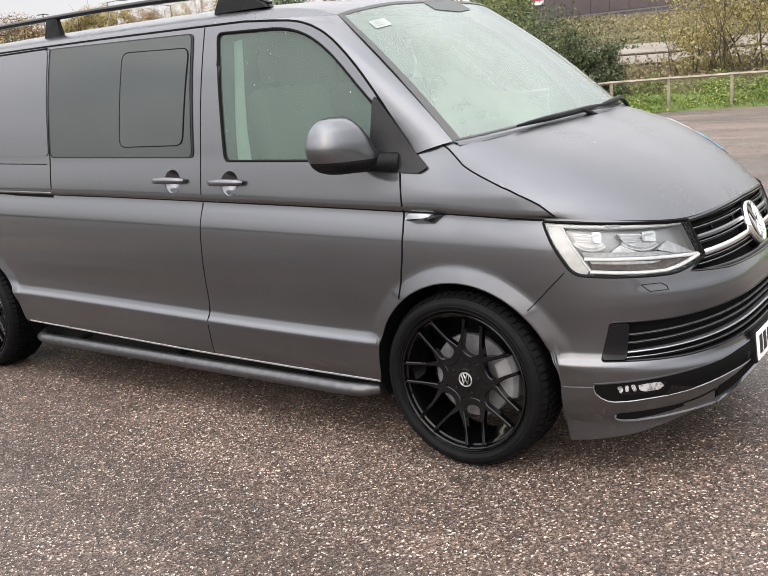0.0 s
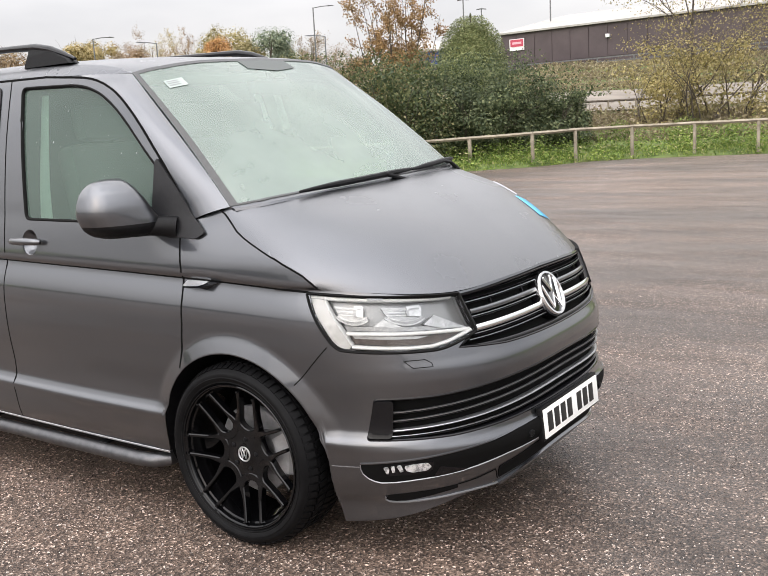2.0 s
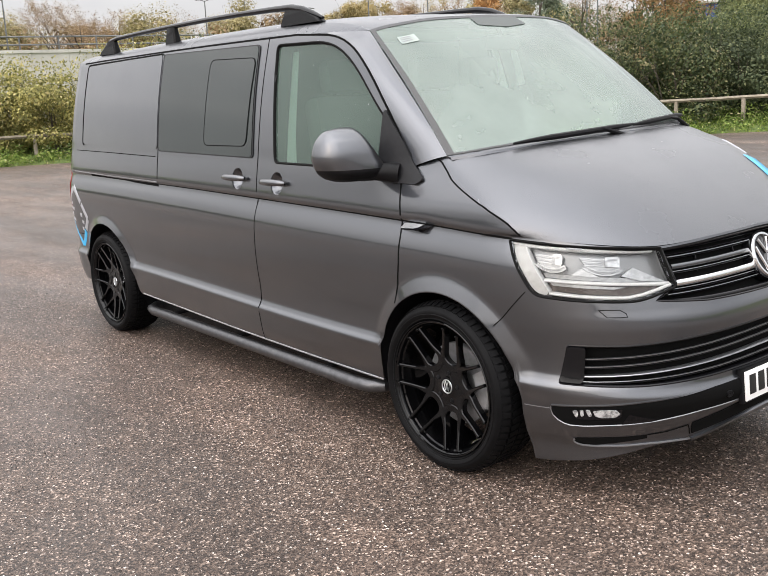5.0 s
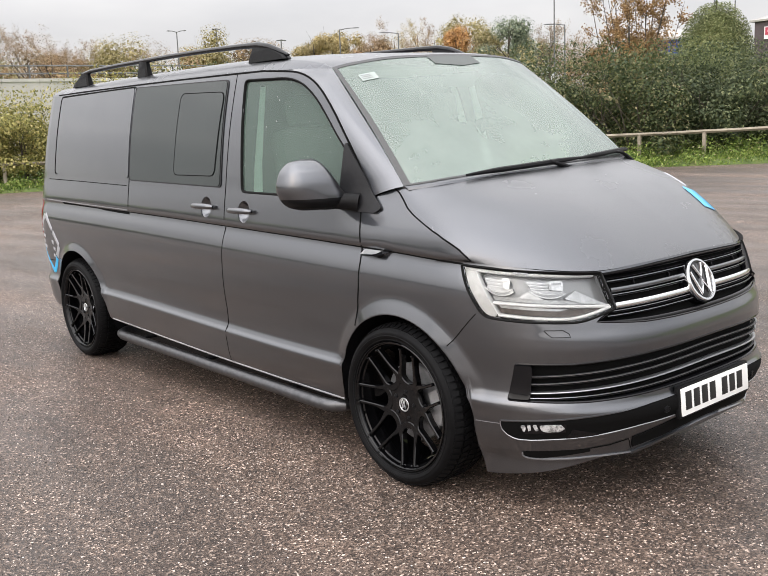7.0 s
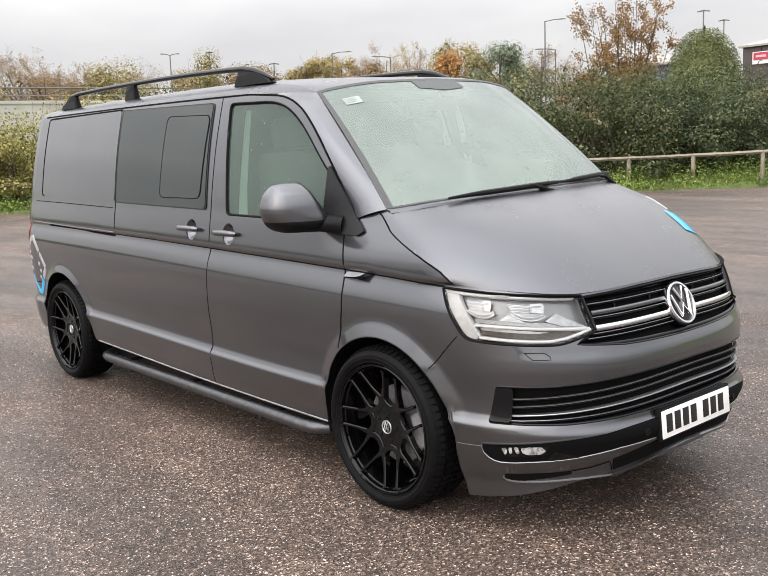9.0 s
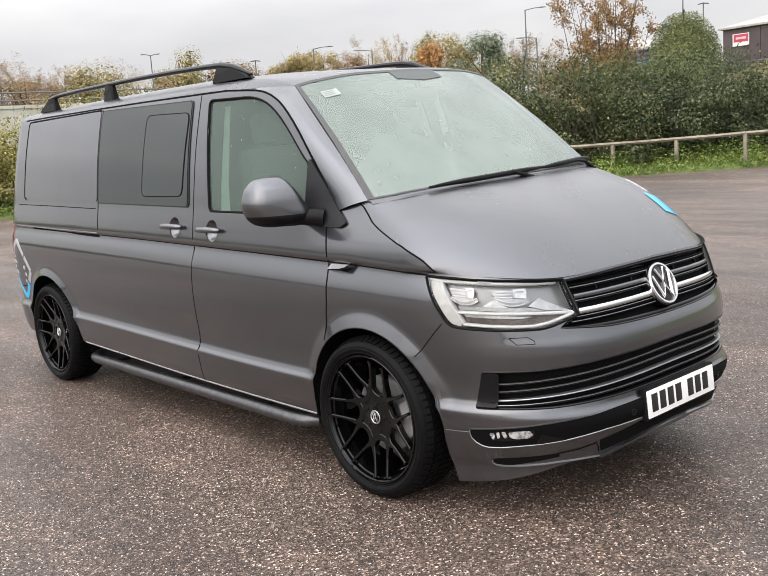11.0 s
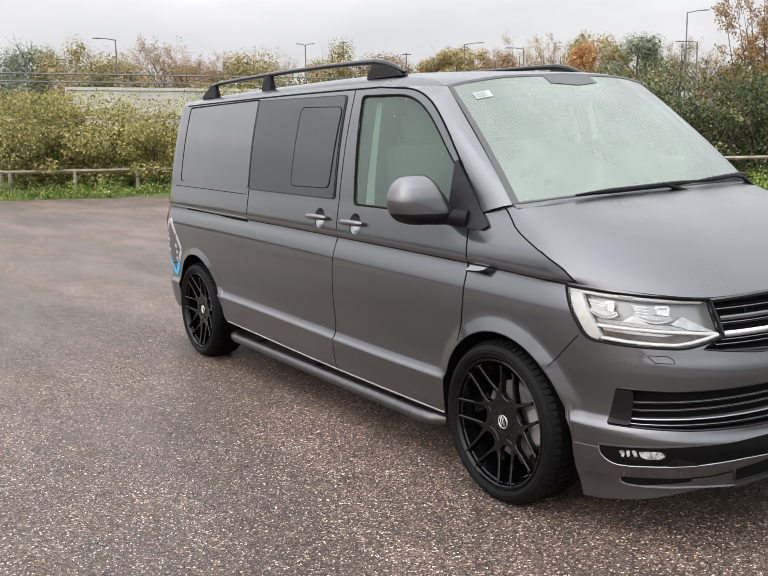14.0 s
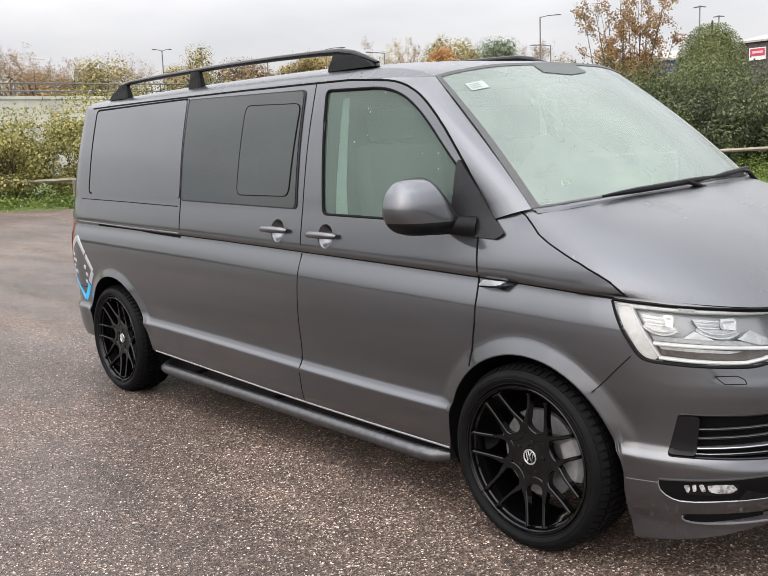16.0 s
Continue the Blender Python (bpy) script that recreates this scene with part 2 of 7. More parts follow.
def tube(bm, pts, radius, sides=8, flat=1.0, cap=True):
    """A round bar along points; radius may be one number or one for each point."""
    pts = [Vector(p) for p in pts]
    rs = radius if isinstance(radius, (list, tuple)) else [radius] * len(pts)
    rows = []
    up0 = Vector((0, 0, 1))
    for i, p in enumerate(pts):
        d = (pts[min(i + 1, len(pts) - 1)] - pts[max(i - 1, 0)]).normalized()
        u = up0 if abs(d.dot(up0)) < 0.95 else Vector((1, 0, 0))
        a = d.cross(u).normalized()
        b = a.cross(d).normalized()
        rows.append([p + (a * math.cos(2 * math.pi * k / sides) + b * flat * math.sin(2 * math.pi * k / sides)) * rs[i] for k in range(sides)])
    vs = grid_mesh(bm, rows, closed=True)
    if cap:
        for r in (vs[0][::-1], vs[-1]):
            try:
                bm.faces.new(r)
            except ValueError:
                pass
    return vs


def smooth01(x, a, b):
    t = min(1.0, max(0.0, (x - a) / (b - a)))
    return t * t * (3 - 2 * t)


def curve1(table):
    """A smooth curve through a short table of (place, value)."""
    xs, ys = [a for a, _ in table], [b for _, b in table]
    n = len(xs)
    ms = []
    for i in range(n):
        if i in (0, n - 1):
            j = 0 if i == 0 else n - 2
            ms.append((ys[j + 1] - ys[j]) / (xs[j + 1] - xs[j]))
        else:
            d0, d1 = (ys[i] - ys[i - 1]) / (xs[i] - xs[i - 1]), (ys[i + 1] - ys[i]) / (xs[i + 1] - xs[i])
            ms.append(0.0 if d0 * d1 <= 0 else 2 * d0 * d1 / (d0 + d1))

    def f(x):
        if x <= xs[0]:
            return ys[0]
        if x >= xs[-1]:
            return ys[-1]
        i = max(k for k in range(n - 1) if xs[k] <= x)
        h = xs[i + 1] - xs[i]
        t = (x - xs[i]) / h
        return (2 * t**3 - 3 * t**2 + 1) * ys[i] + (t**3 - 2 * t**2 + t) * h * ms[i] + (3 * t**2 - 2 * t**3) * ys[i + 1] + (t**3 - t**2) * h * ms[i + 1]

    return f

# ---- the van's form: plan, sections and lines (front axle at x = 0, front towards +x) ----
NOSE0, NP, NQ = 0.2, 2.4, 3.0
W_BODY = curve1([(0.12, 0.84), (0.22, 0.855), (0.27, 0.88), (0.34, 0.902), (0.43, 0.916), (0.462, 0.921), (0.49, 0.906), (0.515, 0.899), (0.55, 0.900), (0.70, 0.917), (0.82, 0.9255), (0.90, 0.9267),
                 (0.938, 0.9250), (0.963, 0.9214), (0.995, 0.9138), (1.025, 0.9040), (1.045, 0.8970), (1.06, 0.895), (1.072, 0.904), (1.083, 0.9046), (1.10, 0.9032), (1.15, 0.8968), (1.20, 0.8888), (1.24, 0.8817), (1.26, 0.8785), (1.32, 0.8705), (1.55, 0.8320), (1.80, 0.772), (1.84, 0.760), (1.87, 0.745)])
X_NOSE = curve1([(0.08, 0.80), (0.13, 0.885), (0.17, 0.905), (0.22, 0.90), (0.27, 0.905), (0.33, 0.93), (0.385, 0.952), (0.41, 0.963), (0.435, 0.962), (0.47, 0.942), (0.52, 0.938), (0.62, 0.946), (0.68, 0.946), (0.72, 0.940),
                 (0.76, 0.922), (0.80, 0.905), (0.86, 0.882), (0.97, 0.838), (1.05, 0.80)])
Z_LINE = curve1([(-4.2, 1.085), (-2.465, 1.074), (-1.2, 1.05), (-0.225, 1.024), (0.35, 1.002), (0.6, 0.99)])
FENDER_TOP = curve1([(-0.25, 1.222), (-0.21, 1.24), (-0.10, 1.281), (-0.06, 1.262), (0.016, 1.2), (0.10, 1.16), (0.194, 1.122), (0.349, 1.056), (0.405, 1.012)])


def flare(x, z):
    """How far the lip round a wheel arch stands proud."""
    out = 0.0
    for xc, amount in ((0.005, 0.024), (-3.36, 0.022)):
        r = math.hypot(x - xc, z - 0.345)
        q = min(1.0, max(0.0, (0.492 - r) / 0.078))
        out += amount * (q * q / 0.6 if q < 0.3 else 0.15 + (q - 0.3) * 1.214) * smooth01(z, 0.42, 0.58)
    return out


def half(x, z, flared=True):
    """Half the body's width at a place along it and a height."""
    zz = z - (Z_LINE(x) - 1.06) * smooth01(z, 0.7, 1.0) * (1 - smooth01(z, 1.1, 1.26))
    zz -= 0.04 * smooth01(-x, 0.4, 2.9) * (1 - smooth01(z, 0.56, 0.78))
    w = W_BODY(zz) * (1 - 0.0068 * (x + 2.3) ** 2 if x < 0.0 else 0.964)
    w -= 0.055 * smooth01(z, 1.08, 1.29) * smooth01(x, -0.45, -0.03)
    return w + flare(x, z) if flared else w


def plan(u, z):
    """A point of the skin on the right side. u: below 0, metres back from the nose's start; 0 to 1, round the nose to the middle of the front."""
    if u <= 0:
        x = NOSE0 + u
        if x > -3.86:
            return Vector((x, -half(x, z), z))
        a = min(1.0, (-3.86 - x) / 0.7) * math.pi / 2
        depth = 0.46 - 0.14 * smooth01(z, 1.2, 1.9) + 0.03 * (1 - smooth01(z, 0.4, 0.7))
        return Vector((-3.86 - depth * math.sin(a) ** (2 / 2.3), -half(-3.86, z) * math.cos(a) ** (2 / 3.2), z))
    a = min(u, 2 - u) * math.pi / 2
    w, f = half(NOSE0, z, False), X_NOSE(z)
    x = NOSE0 + (f - NOSE0) * max(0.0, math.sin(a)) ** (2 / NP)
    y = -w * max(0.0, math.cos(a)) ** (2 / NQ) - (flare(x, z) if x < 0.6 else 0.0)
    return Vector((x, y if u <= 1 else -y, z))


def u_of_y(y, z):
    """The nose parameter of a place across the front (y below 0 is the right side)."""
    t = min(1.0, abs(y) / half(NOSE0, z, False))
    a = math.acos(t ** (NQ / 2)) / (math.pi / 2)
    return a if y <= 0 else 2 - a


def u_of_x(x, z):
    if x <= NOSE0:
        return x - NOSE0
    t = min(1.0, (x - NOSE0) / (X_NOSE(z) - NOSE0))
    return math.asin(t ** (NP / 2)) / (math.pi / 2)


def skin(u, z, off=0.0):
    """A point of the skin, pushed out by off along its normal."""
    p = plan(u, z)
    if not off:
        return p
    du, dz = 0.004, 0.004
    a = plan(u + du, z) - plan(u - du, z)
    b = plan(u, z + dz) - plan(u, z - dz)
    n = a.cross(b)
    if n.length < 1e-9:
        return p
    n.normalize()
    mid = Vector((-1.5, 0, 0.9))
    if n.dot(p - mid) < 0:
        n = -n
    return p + n * off


NOSE_TOP = curve1([(0.0, 0.985), (0.30, 0.980), (0.535, 0.969), (0.70, 0.982), (0.86, 1.012)])
DOOR_FRONT = curve1([(1.20, -0.215), (1.24, -0.217), (1.362, -0.282), (1.555, -0.425), (1.70, -0.575), (1.763, -0.668), (1.813, -0.81), (1.838, -1.10)])
GUTTER, BELT = 1.840, 1.222
ARCHES = ((0.005, 0.41), (-3.36, 0.42))
SEAM_B, SEAM_S = -1.36, -2.49
HANDLES, HANDLE_Z = (-1.165, -1.537), (1.137, 1.146)


def low_edge(x):
    """The lower edge of the side skin: sill, wheel arches, bumpers."""
    base = 0.145 if x > 0 else (0.285 + 0.045 * smooth01(-x, 0.5, 2.9) if x > -3.4 else 0.30)
    for xc, r in ARCHES:
        d = abs(x - xc)
        if d < r:
            return 0.345 + math.sqrt(r * r - d * d)
        if d < r + 0.015:
            return 0.345 + (base - 0.345) * ((d - r) / 0.015) ** 0.9
    return base


def top_edge(u):
    if u <= 0:
        x = NOSE0 + u
        return BELT if x < -0.25 else FENDER_TOP(x)
    p = plan(u, 1.02)
    if p.x < 0.405:
        return FENDER_TOP(p.x)
    return NOSE_TOP(abs(p.y))


def side_columns():
    xs = [NOSE0 + 0.0]
    for xc, r in ARCHES:
        xs += [xc + r * math.cos(math.pi * k / 40) * (0.99999 if k in (0, 40) else 1) for k in range(41)]
        xs += [xc - r - 0.001, xc + r + 0.001]
    x = -0.45
    while x > -2.95:
        xs.append(x)
        x -= 0.035
    for c in HANDLES:
        xs += [c - 0.07 + 0.007 * k for k in range(21)]
    xs += [-0.41 - 0.008 * k for k in range(12)] + [-2.935 + 0.008 * k for k in range(12)] + [-3.785 - 0.008 * k for k in range(12)]
    xs += [SEAM_B, SEAM_S, -0.24]
    x = -3.79
    while x > -4.56:
        xs.append(x)
        x -= 0.03
    xs = sorted(set(round(v, 5) for v in xs if v <= NOSE0))
    us = [v - NOSE0 for v in xs]
    n = 120
    us += [k / n for k in range(1, n + 1)] + [u_of_x(0.23 + 0.008 * k, 0.5) for k in range(33)]
    us = sorted(set(round(v, 5) for v in us))
    us = [v for i, v in enumerate(us) if v <= 0 or i == len(us) - 1 or v - us[i - 1] > 0.0025]
    return us


LIP = curve1([(0.40, 0.138), (0.456, 0.142), (0.647, 0.172), (0.77, 0.206), (0.857, 0.238), (0.93, 0.258)])


def skin_rows(u):
    x = NOSE0 + u if u <= 0 else plan(u, 0.4).x
    lo = low_edge(x) if u <= 0 or x < 0.430 else LIP(x)
    hi = top_edge(u)
    line = min(Z_LINE(x if u <= 0 else min(x, 0.6)), hi - 0.002) if u <= 0 else min(Z_LINE(plan(u, 1.0).x), hi - 0.002)
    knee = min(max(lo + 0.001, 0.375), 0.79)
    zs = [lo + (knee - lo) * k / 34 for k in range(34)]
    zs += [knee + (0.80 - knee) * k / 76 for k in range(76)]
    zs += [0.80 + (line - 0.80) * k / 20 for k in range(20)]
    zs += [line + (hi - line) * k / 16 for k in range(17)]
    return zs


LEAN = 0.034  # the van stands a little higher on its far side


def lifted(z):
    return z + LEAN * smooth01(z, 0.95, 1.25)


def mirror_y(p, s):
    return Vector((p.x, p.y * s, lifted(p.z) if s == -1 else p.z))


def lean(p):
    """Raises a point of the roof or windscreen by how far it lies across the van."""
    return p + Vector((0, 0, LEAN * min(1.0, max(0.0, (p.y + 0.75) / 1.5))))


GRILLE = [("y", -0.528, 0.957), ("y", -0.508, 0.838), ("y", -0.60, 0.788), ("y", -0.40, 0.768), ("y", 0.0, 0.760), ("y", 0.40, 0.768), ("y", 0.60, 0.788), ("y", 0.508, 0.838), ("y", 0.528, 0.957), ("y", 0.30, 0.966), ("y", 0.0, 0.970), ("y", -0.30, 0.966)]
LOWER_GRILLE = [("x", 0.587, 0.628), ("x", 0.556, 0.482), ("y", -0.643, 0.482), ("y", -0.25, 0.492), ("y", 0.25, 0.492), ("y", 0.643, 0.482), ("X", 0.556, 0.482), ("X", 0.587, 0.628), ("y", 0.69, 0.632), ("y", 0.38, 0.652), ("y", 0.0, 0.658), ("y", -0.38, 0.652), ("y", -0.69, 0.632)]
FOG_LOW = [(0.2407, 0.394), (0.2425, 0.376), (0.250, 0.357), (0.268, 0.3395), (0.290, 0.328), (0.3127, 0.3225), (0.36, 0.324), (0.43, 0.3315), (0.51, 0.338), (0.5873, 0.345), (0.68, 0.357), (0.7638, 0.367), (0.9063, 0.372)]
FOG_HIGH = [(0.2407, 0.396), (0.30, 0.402), (0.38, 0.410), (0.46, 0.418), (0.5413, 0.427), (0.62, 0.434), (0.698, 0.440), (0.80, 0.450), (0.9063, 0.456)]


def both_sides(chain):
    """A chain of places from the right side carried over to the left."""
    return chain + [(2 - u, z) for u, z in chain[::-1]]


def to_uz(poly):
    out = []
    for k, v, z in poly:
        u = u_of_y(v, z) if k == "y" else u_of_x(v, z)
        out.append((2 - u if k == "X" else u, z))
    return out


def inside(poly, a, b):
    hit, n = False, len(poly)
    for i in range(n):
        (x0, y0), (x1, y1) = poly[i], poly[i - 1]
        if (y0 > b) != (y1 > b) and a < (x1 - x0) * (b - y0) / (y1 - y0) + x0:
            hit = not hit
    return hit


def shrink(poly, d, aspect=1.0):
    """The polygon drawn in towards its middle by about d."""
    cx, cy = sum(p[0] for p in poly) / len(poly), sum(p[1] for p in poly) / len(poly)
    out = []
    for x, y in poly:
        r = math.hypot((x - cx) * aspect, y - cy)
        k = max(0.0, 1 - d / max(r, 1e-6))
        out.append((cx + (x - cx) * k, cy + (y - cy) * k))
    return out


def rounded(poly, r, n=4):
    """A polygon with its corners rounded."""
    out, m = [], len(poly)
    for i in range(m):
        p0, p1, p2 = (Vector(poly[(i + k) % m]).to_2d() for k in (-1, 0, 1))
        a, b = p0 - p1, p2 - p1
        d = min(r, a.length * 0.45, b.length * 0.45)
        a, b = p1 + a.normalized() * d, p1 + b.normalized() * d
        for k in range(n + 1):
            t = k / n
            q = (1 - t) ** 2 * a + 2 * t * (1 - t) * p1 + t * t * b
            out.append((q.x, q.y))
    return out


def flat_patch(poly, step_a, step_b):
    """A face cut into a fine lattice, in two flat coordinates."""
    bm = bmesh.new()
    f = bm.faces.new([bm.verts.new((a, b, 0)) for a, b in poly])
    a0, a1 = min(p[0] for p in poly), max(p[0] for p in poly)
    b0, b1 = min(p[1] for p in poly), max(p[1] for p in poly)
    for lo, hi, step, axis in ((a0, a1, step_a, 0), (b0, b1, step_b, 1)):
        n = int((hi - lo) / step)
        for k in range(1, n + 1):
            co, no = [0, 0, 0], [0, 0, 0]
            co[axis], no[axis] = lo + (hi - lo) * k / (n + 1), 1
            bmesh.ops.bisect_plane(bm, geom=bm.verts[:] + bm.edges[:] + bm.faces[:], plane_co=co, plane_no=no, dist=1e-7)
    return bm


def skin_patch(poly, off, depth, surface, step_a=0.02, step_b=0.03):
    """A panel that follows a surface, raised by off, with a rim of the given depth."""
    bm = flat_patch(poly, step_a, step_b)
    bmesh.ops.triangulate(bm, faces=[f for f in bm.faces if len(f.verts) > 4])
    rim = [e for e in bm.edges if e.is_boundary]
    new_geo = bmesh.ops.extrude_edge_only(bm, edges=rim)
    low = {v for v in new_geo["geom"] if isinstance(v, bmesh.types.BMVert)}
    for v in bm.verts:
        v.co = surface(v.co.x, v.co.y, off - depth if v in low else off)
    bmesh.ops.recalc_face_normals(bm, faces=bm.faces[:])
    return bm


def side_surface(x, z, off):
    return skin(x - NOSE0, z, off)


def band(bm, pts, surface, width, off, depth=0.006):
    """A thin raised strip along points of a surface."""
    rows = []
    n = len(pts)
    for i, (a, b) in enumerate(pts):
        (a0, b0), (a1, b1) = pts[max(i - 1, 0)], pts[min(i + 1, n - 1)]
        p0, p1 = surface(a0, b0, off), surface(a1, b1, off)
        p, q = surface(a, b, off), surface(a, b, off - depth)
        t = (p1 - p0).normalized()
        side = t.cross((p - q).normalized()).normalized() * (width / 2)
        if depth >= 0.015:
            rows.append([q - side] + [q.lerp(p, 0.55 + 0.45 * math.sin(math.pi * k / 6)) - side * math.cos(math.pi * k / 6) for k in range(7)] + [q + side])
        else:
            rows.append([q - side, p - side * 0.8, p + side * 0.8, q + side])
    grid_mesh(bm, rows)


def densify(pts, step):
    out = []
    for (a0, b0), (a1, b1) in zip(pts, pts[1:]):
        n = max(1, int(math.hypot(a1 - a0, b1 - b0) / step))
        out += [(a0 + (a1 - a0) * k / n, b0 + (b1 - b0) * k / n) for k in range(n)]
    return out + [pts[-1]]


def other_side(bm):
    for v in bm.verts:
        v.co.y = -v.co.y
        v.co.z = lifted(v.co.z)
    bmesh.ops.reverse_faces(bm, faces=bm.faces[:])
    return bm


van = thing("van", (0, 0, 0), "dark metallic grey panel van with roof rails on damp tarmac", "van")

# -- outer skin, split into body, doors --
cols = side_columns()
rows_z = [skin_rows(u) for u in cols]
HL_L0, HL_L1 = u_of_x(0.350, 1.0), 0.205
HL_R0, HL_R1 = u_of_y(-0.530, 0.968), u_of_y(-0.515, 0.826)
HL_TOP = curve1([(0, 1.0), (0.5, 0.983), (1, 0.968)])
HL_BOT = curve1([(0, 0.808), (0.08, 0.800), (0.33, 0.792), (0.66, 0.788), (1, 0.826)])


def lamp_uz(a, b):
    """A place in the headlight: a from its outer to its inner edge, b from below up."""
    z = HL_BOT(a) + (HL_TOP(a) - HL_BOT(a)) * b
    e = 1.25 * b - 0.25 * b * b
    u0, u1 = HL_L1 + (HL_L0 - HL_L1) * e, HL_R1 + (HL_R0 - HL_R1) * b
    return u0 + (u1 - u0) * a, z


lamp_loop = [(0.02 + 0.965 * k / 10, 0.04) for k in range(11)] + [(0.985, 0.5)] + [(0.985 - 0.965 * k / 10, 0.955) for k in range(11)] + [(0.02, 0.75), (0.02, 0.5), (0.02, 0.25)]
hl_uz, gr_uz, lg_uz, fs_uz = [lamp_uz(a, b) for a, b in lamp_loop], to_uz(GRILLE), to_uz(LOWER_GRILLE), both_sides(FOG_LOW) + both_sides(FOG_HIGH)[::-1]
HOLES = [hl_uz, gr_uz, lg_uz]
UPPER_Z = [BELT + (GUTTER - BELT) * k / 44 for k in range(45)]
upper_x = sorted(set(x for x in (round(NOSE0 + u, 5) for u in cols if u <= 0) if x < -1.13))
UPPER_T = [k / 50 for k in range(51)]
DOOR_WINDOW = rounded([(-1.262, 1.802), (-0.935, 1.793), (-0.865, 1.787), (-0.795, 1.771), (-0.730, 1.746), (-0.665, 1.708), (-0.605, 1.664), (-0.545, 1.611), (-0.335, 1.405), (-0.235, 1.225), (-1.197, 1.236)], 0.03)


def region(x, z):
    if x > -0.24:
        return "front_wing"
    if x > SEAM_B:
        return "front_door"
    return "sliding_door" if x > SEAM_S else "rear_quarter"


def upper_point(i, z):
    if i < len(upper_x):
        return side_surface(upper_x[i], z, 0.0)
    x = -1.13 + (DOOR_FRONT(z) + 1.13) * UPPER_T[i - len(upper_x)]
    return side_surface(x, z, 0.0)


meshes = {(k, s): bmesh.new() for k in ("front_wing", "front_door", "sliding_door", "rear_quarter") for s in (1, -1)}
caches = {k: {} for k in meshes}


def add_quad(key, pts, tags, s):
    bm, cache = meshes[(key, s)], caches[(key, s)]
    vs = []
    for p, t in zip(pts, tags):
        if t not in cache:
            cache[t] = bm.verts.new(mirror_y(p, s) if s == -1 else p)
        if cache[t] not in vs:
            vs.append(cache[t])
    if len(vs) > 2:
        try:
            bm.faces.new(vs if s == 1 else vs[::-1])
        except ValueError:
            pass


P_low = [[plan(u, z) for z in zs] for u, zs in zip(cols, rows_z)]
NZ = len(rows_z[0])
for i in range(len(cols) - 1):
    um = (cols[i] + cols[i + 1]) / 2
    for j in range(NZ - 1):
        zm = (rows_z[i][j] + rows_z[i + 1][j] + rows_z[i][j + 1] + rows_z[i + 1][j + 1]) / 4
        if um > 0 and any(inside(h, um, zm) for h in HOLES):
            continue
        if any(math.hypot(NOSE0 + um - hx, zm - hz) < 0.061 for hx, hz in zip(HANDLES, HANDLE_Z)):
            continue
        key = region(NOSE0 + um, zm) if um <= 0 else "front_wing"
        pts = (P_low[i][j], P_low[i + 1][j], P_low[i + 1][j + 1], P_low[i][j + 1])
        tags = (("l", i, j), ("l", i + 1, j), ("l", i + 1, j + 1), ("l", i, j + 1))
        for s in (1, -1):
            add_quad(key, pts, tags, s)
NU = len(upper_x) + len(UPPER_T)
P_up = [[upper_point(i, z) for z in UPPER_Z] for i in range(NU)]
for i in range(NU - 1):
    for j in range(len(UPPER_Z) - 1):
        pts = (P_up[i][j], P_up[i + 1][j], P_up[i + 1][j + 1], P_up[i][j + 1])
        m = sum(pts, Vector()) / 4
        if inside(DOOR_WINDOW, m.x, m.z):
            continue
        tags = (("u", i, j), ("u", i + 1, j), ("u", i + 1, j + 1), ("u", i, j + 1))
        for s in (1, -1):
            add_quad(region(m.x, m.z), pts, tags, s)

# -- roof, windscreen pillars and windscreen edges --
WS_LOW = curve1([(0.0, 0.185), (0.30, 0.170), (0.592, 0.110), (0.70, 0.055), (0.785, -0.045)])
WS_LOW_Z = curve1([(0.0, 1.325), (0.4, 1.322), (0.65, 1.31), (0.785, 1.289)])
WS_TOP = curve1([(0.0, -0.545), (0.35, -0.56), (0.60, -0.605), (0.68, -0.635)])
WS_TOP_Z = curve1([(0.0, 1.872), (0.35, 1.864), (0.60, 1.838), (0.68, 1.820)])


def roof_z(x, y):
    e = min(1.0, abs(y) / 0.757)
    crown = 1.935 - 0.02 * smooth01(-x, 2.6, 4.2) - 0.030 * (1 - smooth01(-x, 0.7, 1.7))
    return GUTTER + (crown - GUTTER) * max(0.0, 1 - e**5) ** 0.55


def roof_front(f):
    """The roof's front edge; f from 0 in the middle to 1 at the gutter."""
    if f <= 0.9:
        y = 0.68 * f / 0.9
        return Vector((WS_TOP(y), -y, WS_TOP_Z(y)))
    t = (f - 0.9) / 0.1
    a = Vector((-0.635, -0.68, 1.820))
    b = side_surface(-1.10, GUTTER, 0)
    return a.lerp(b, t)


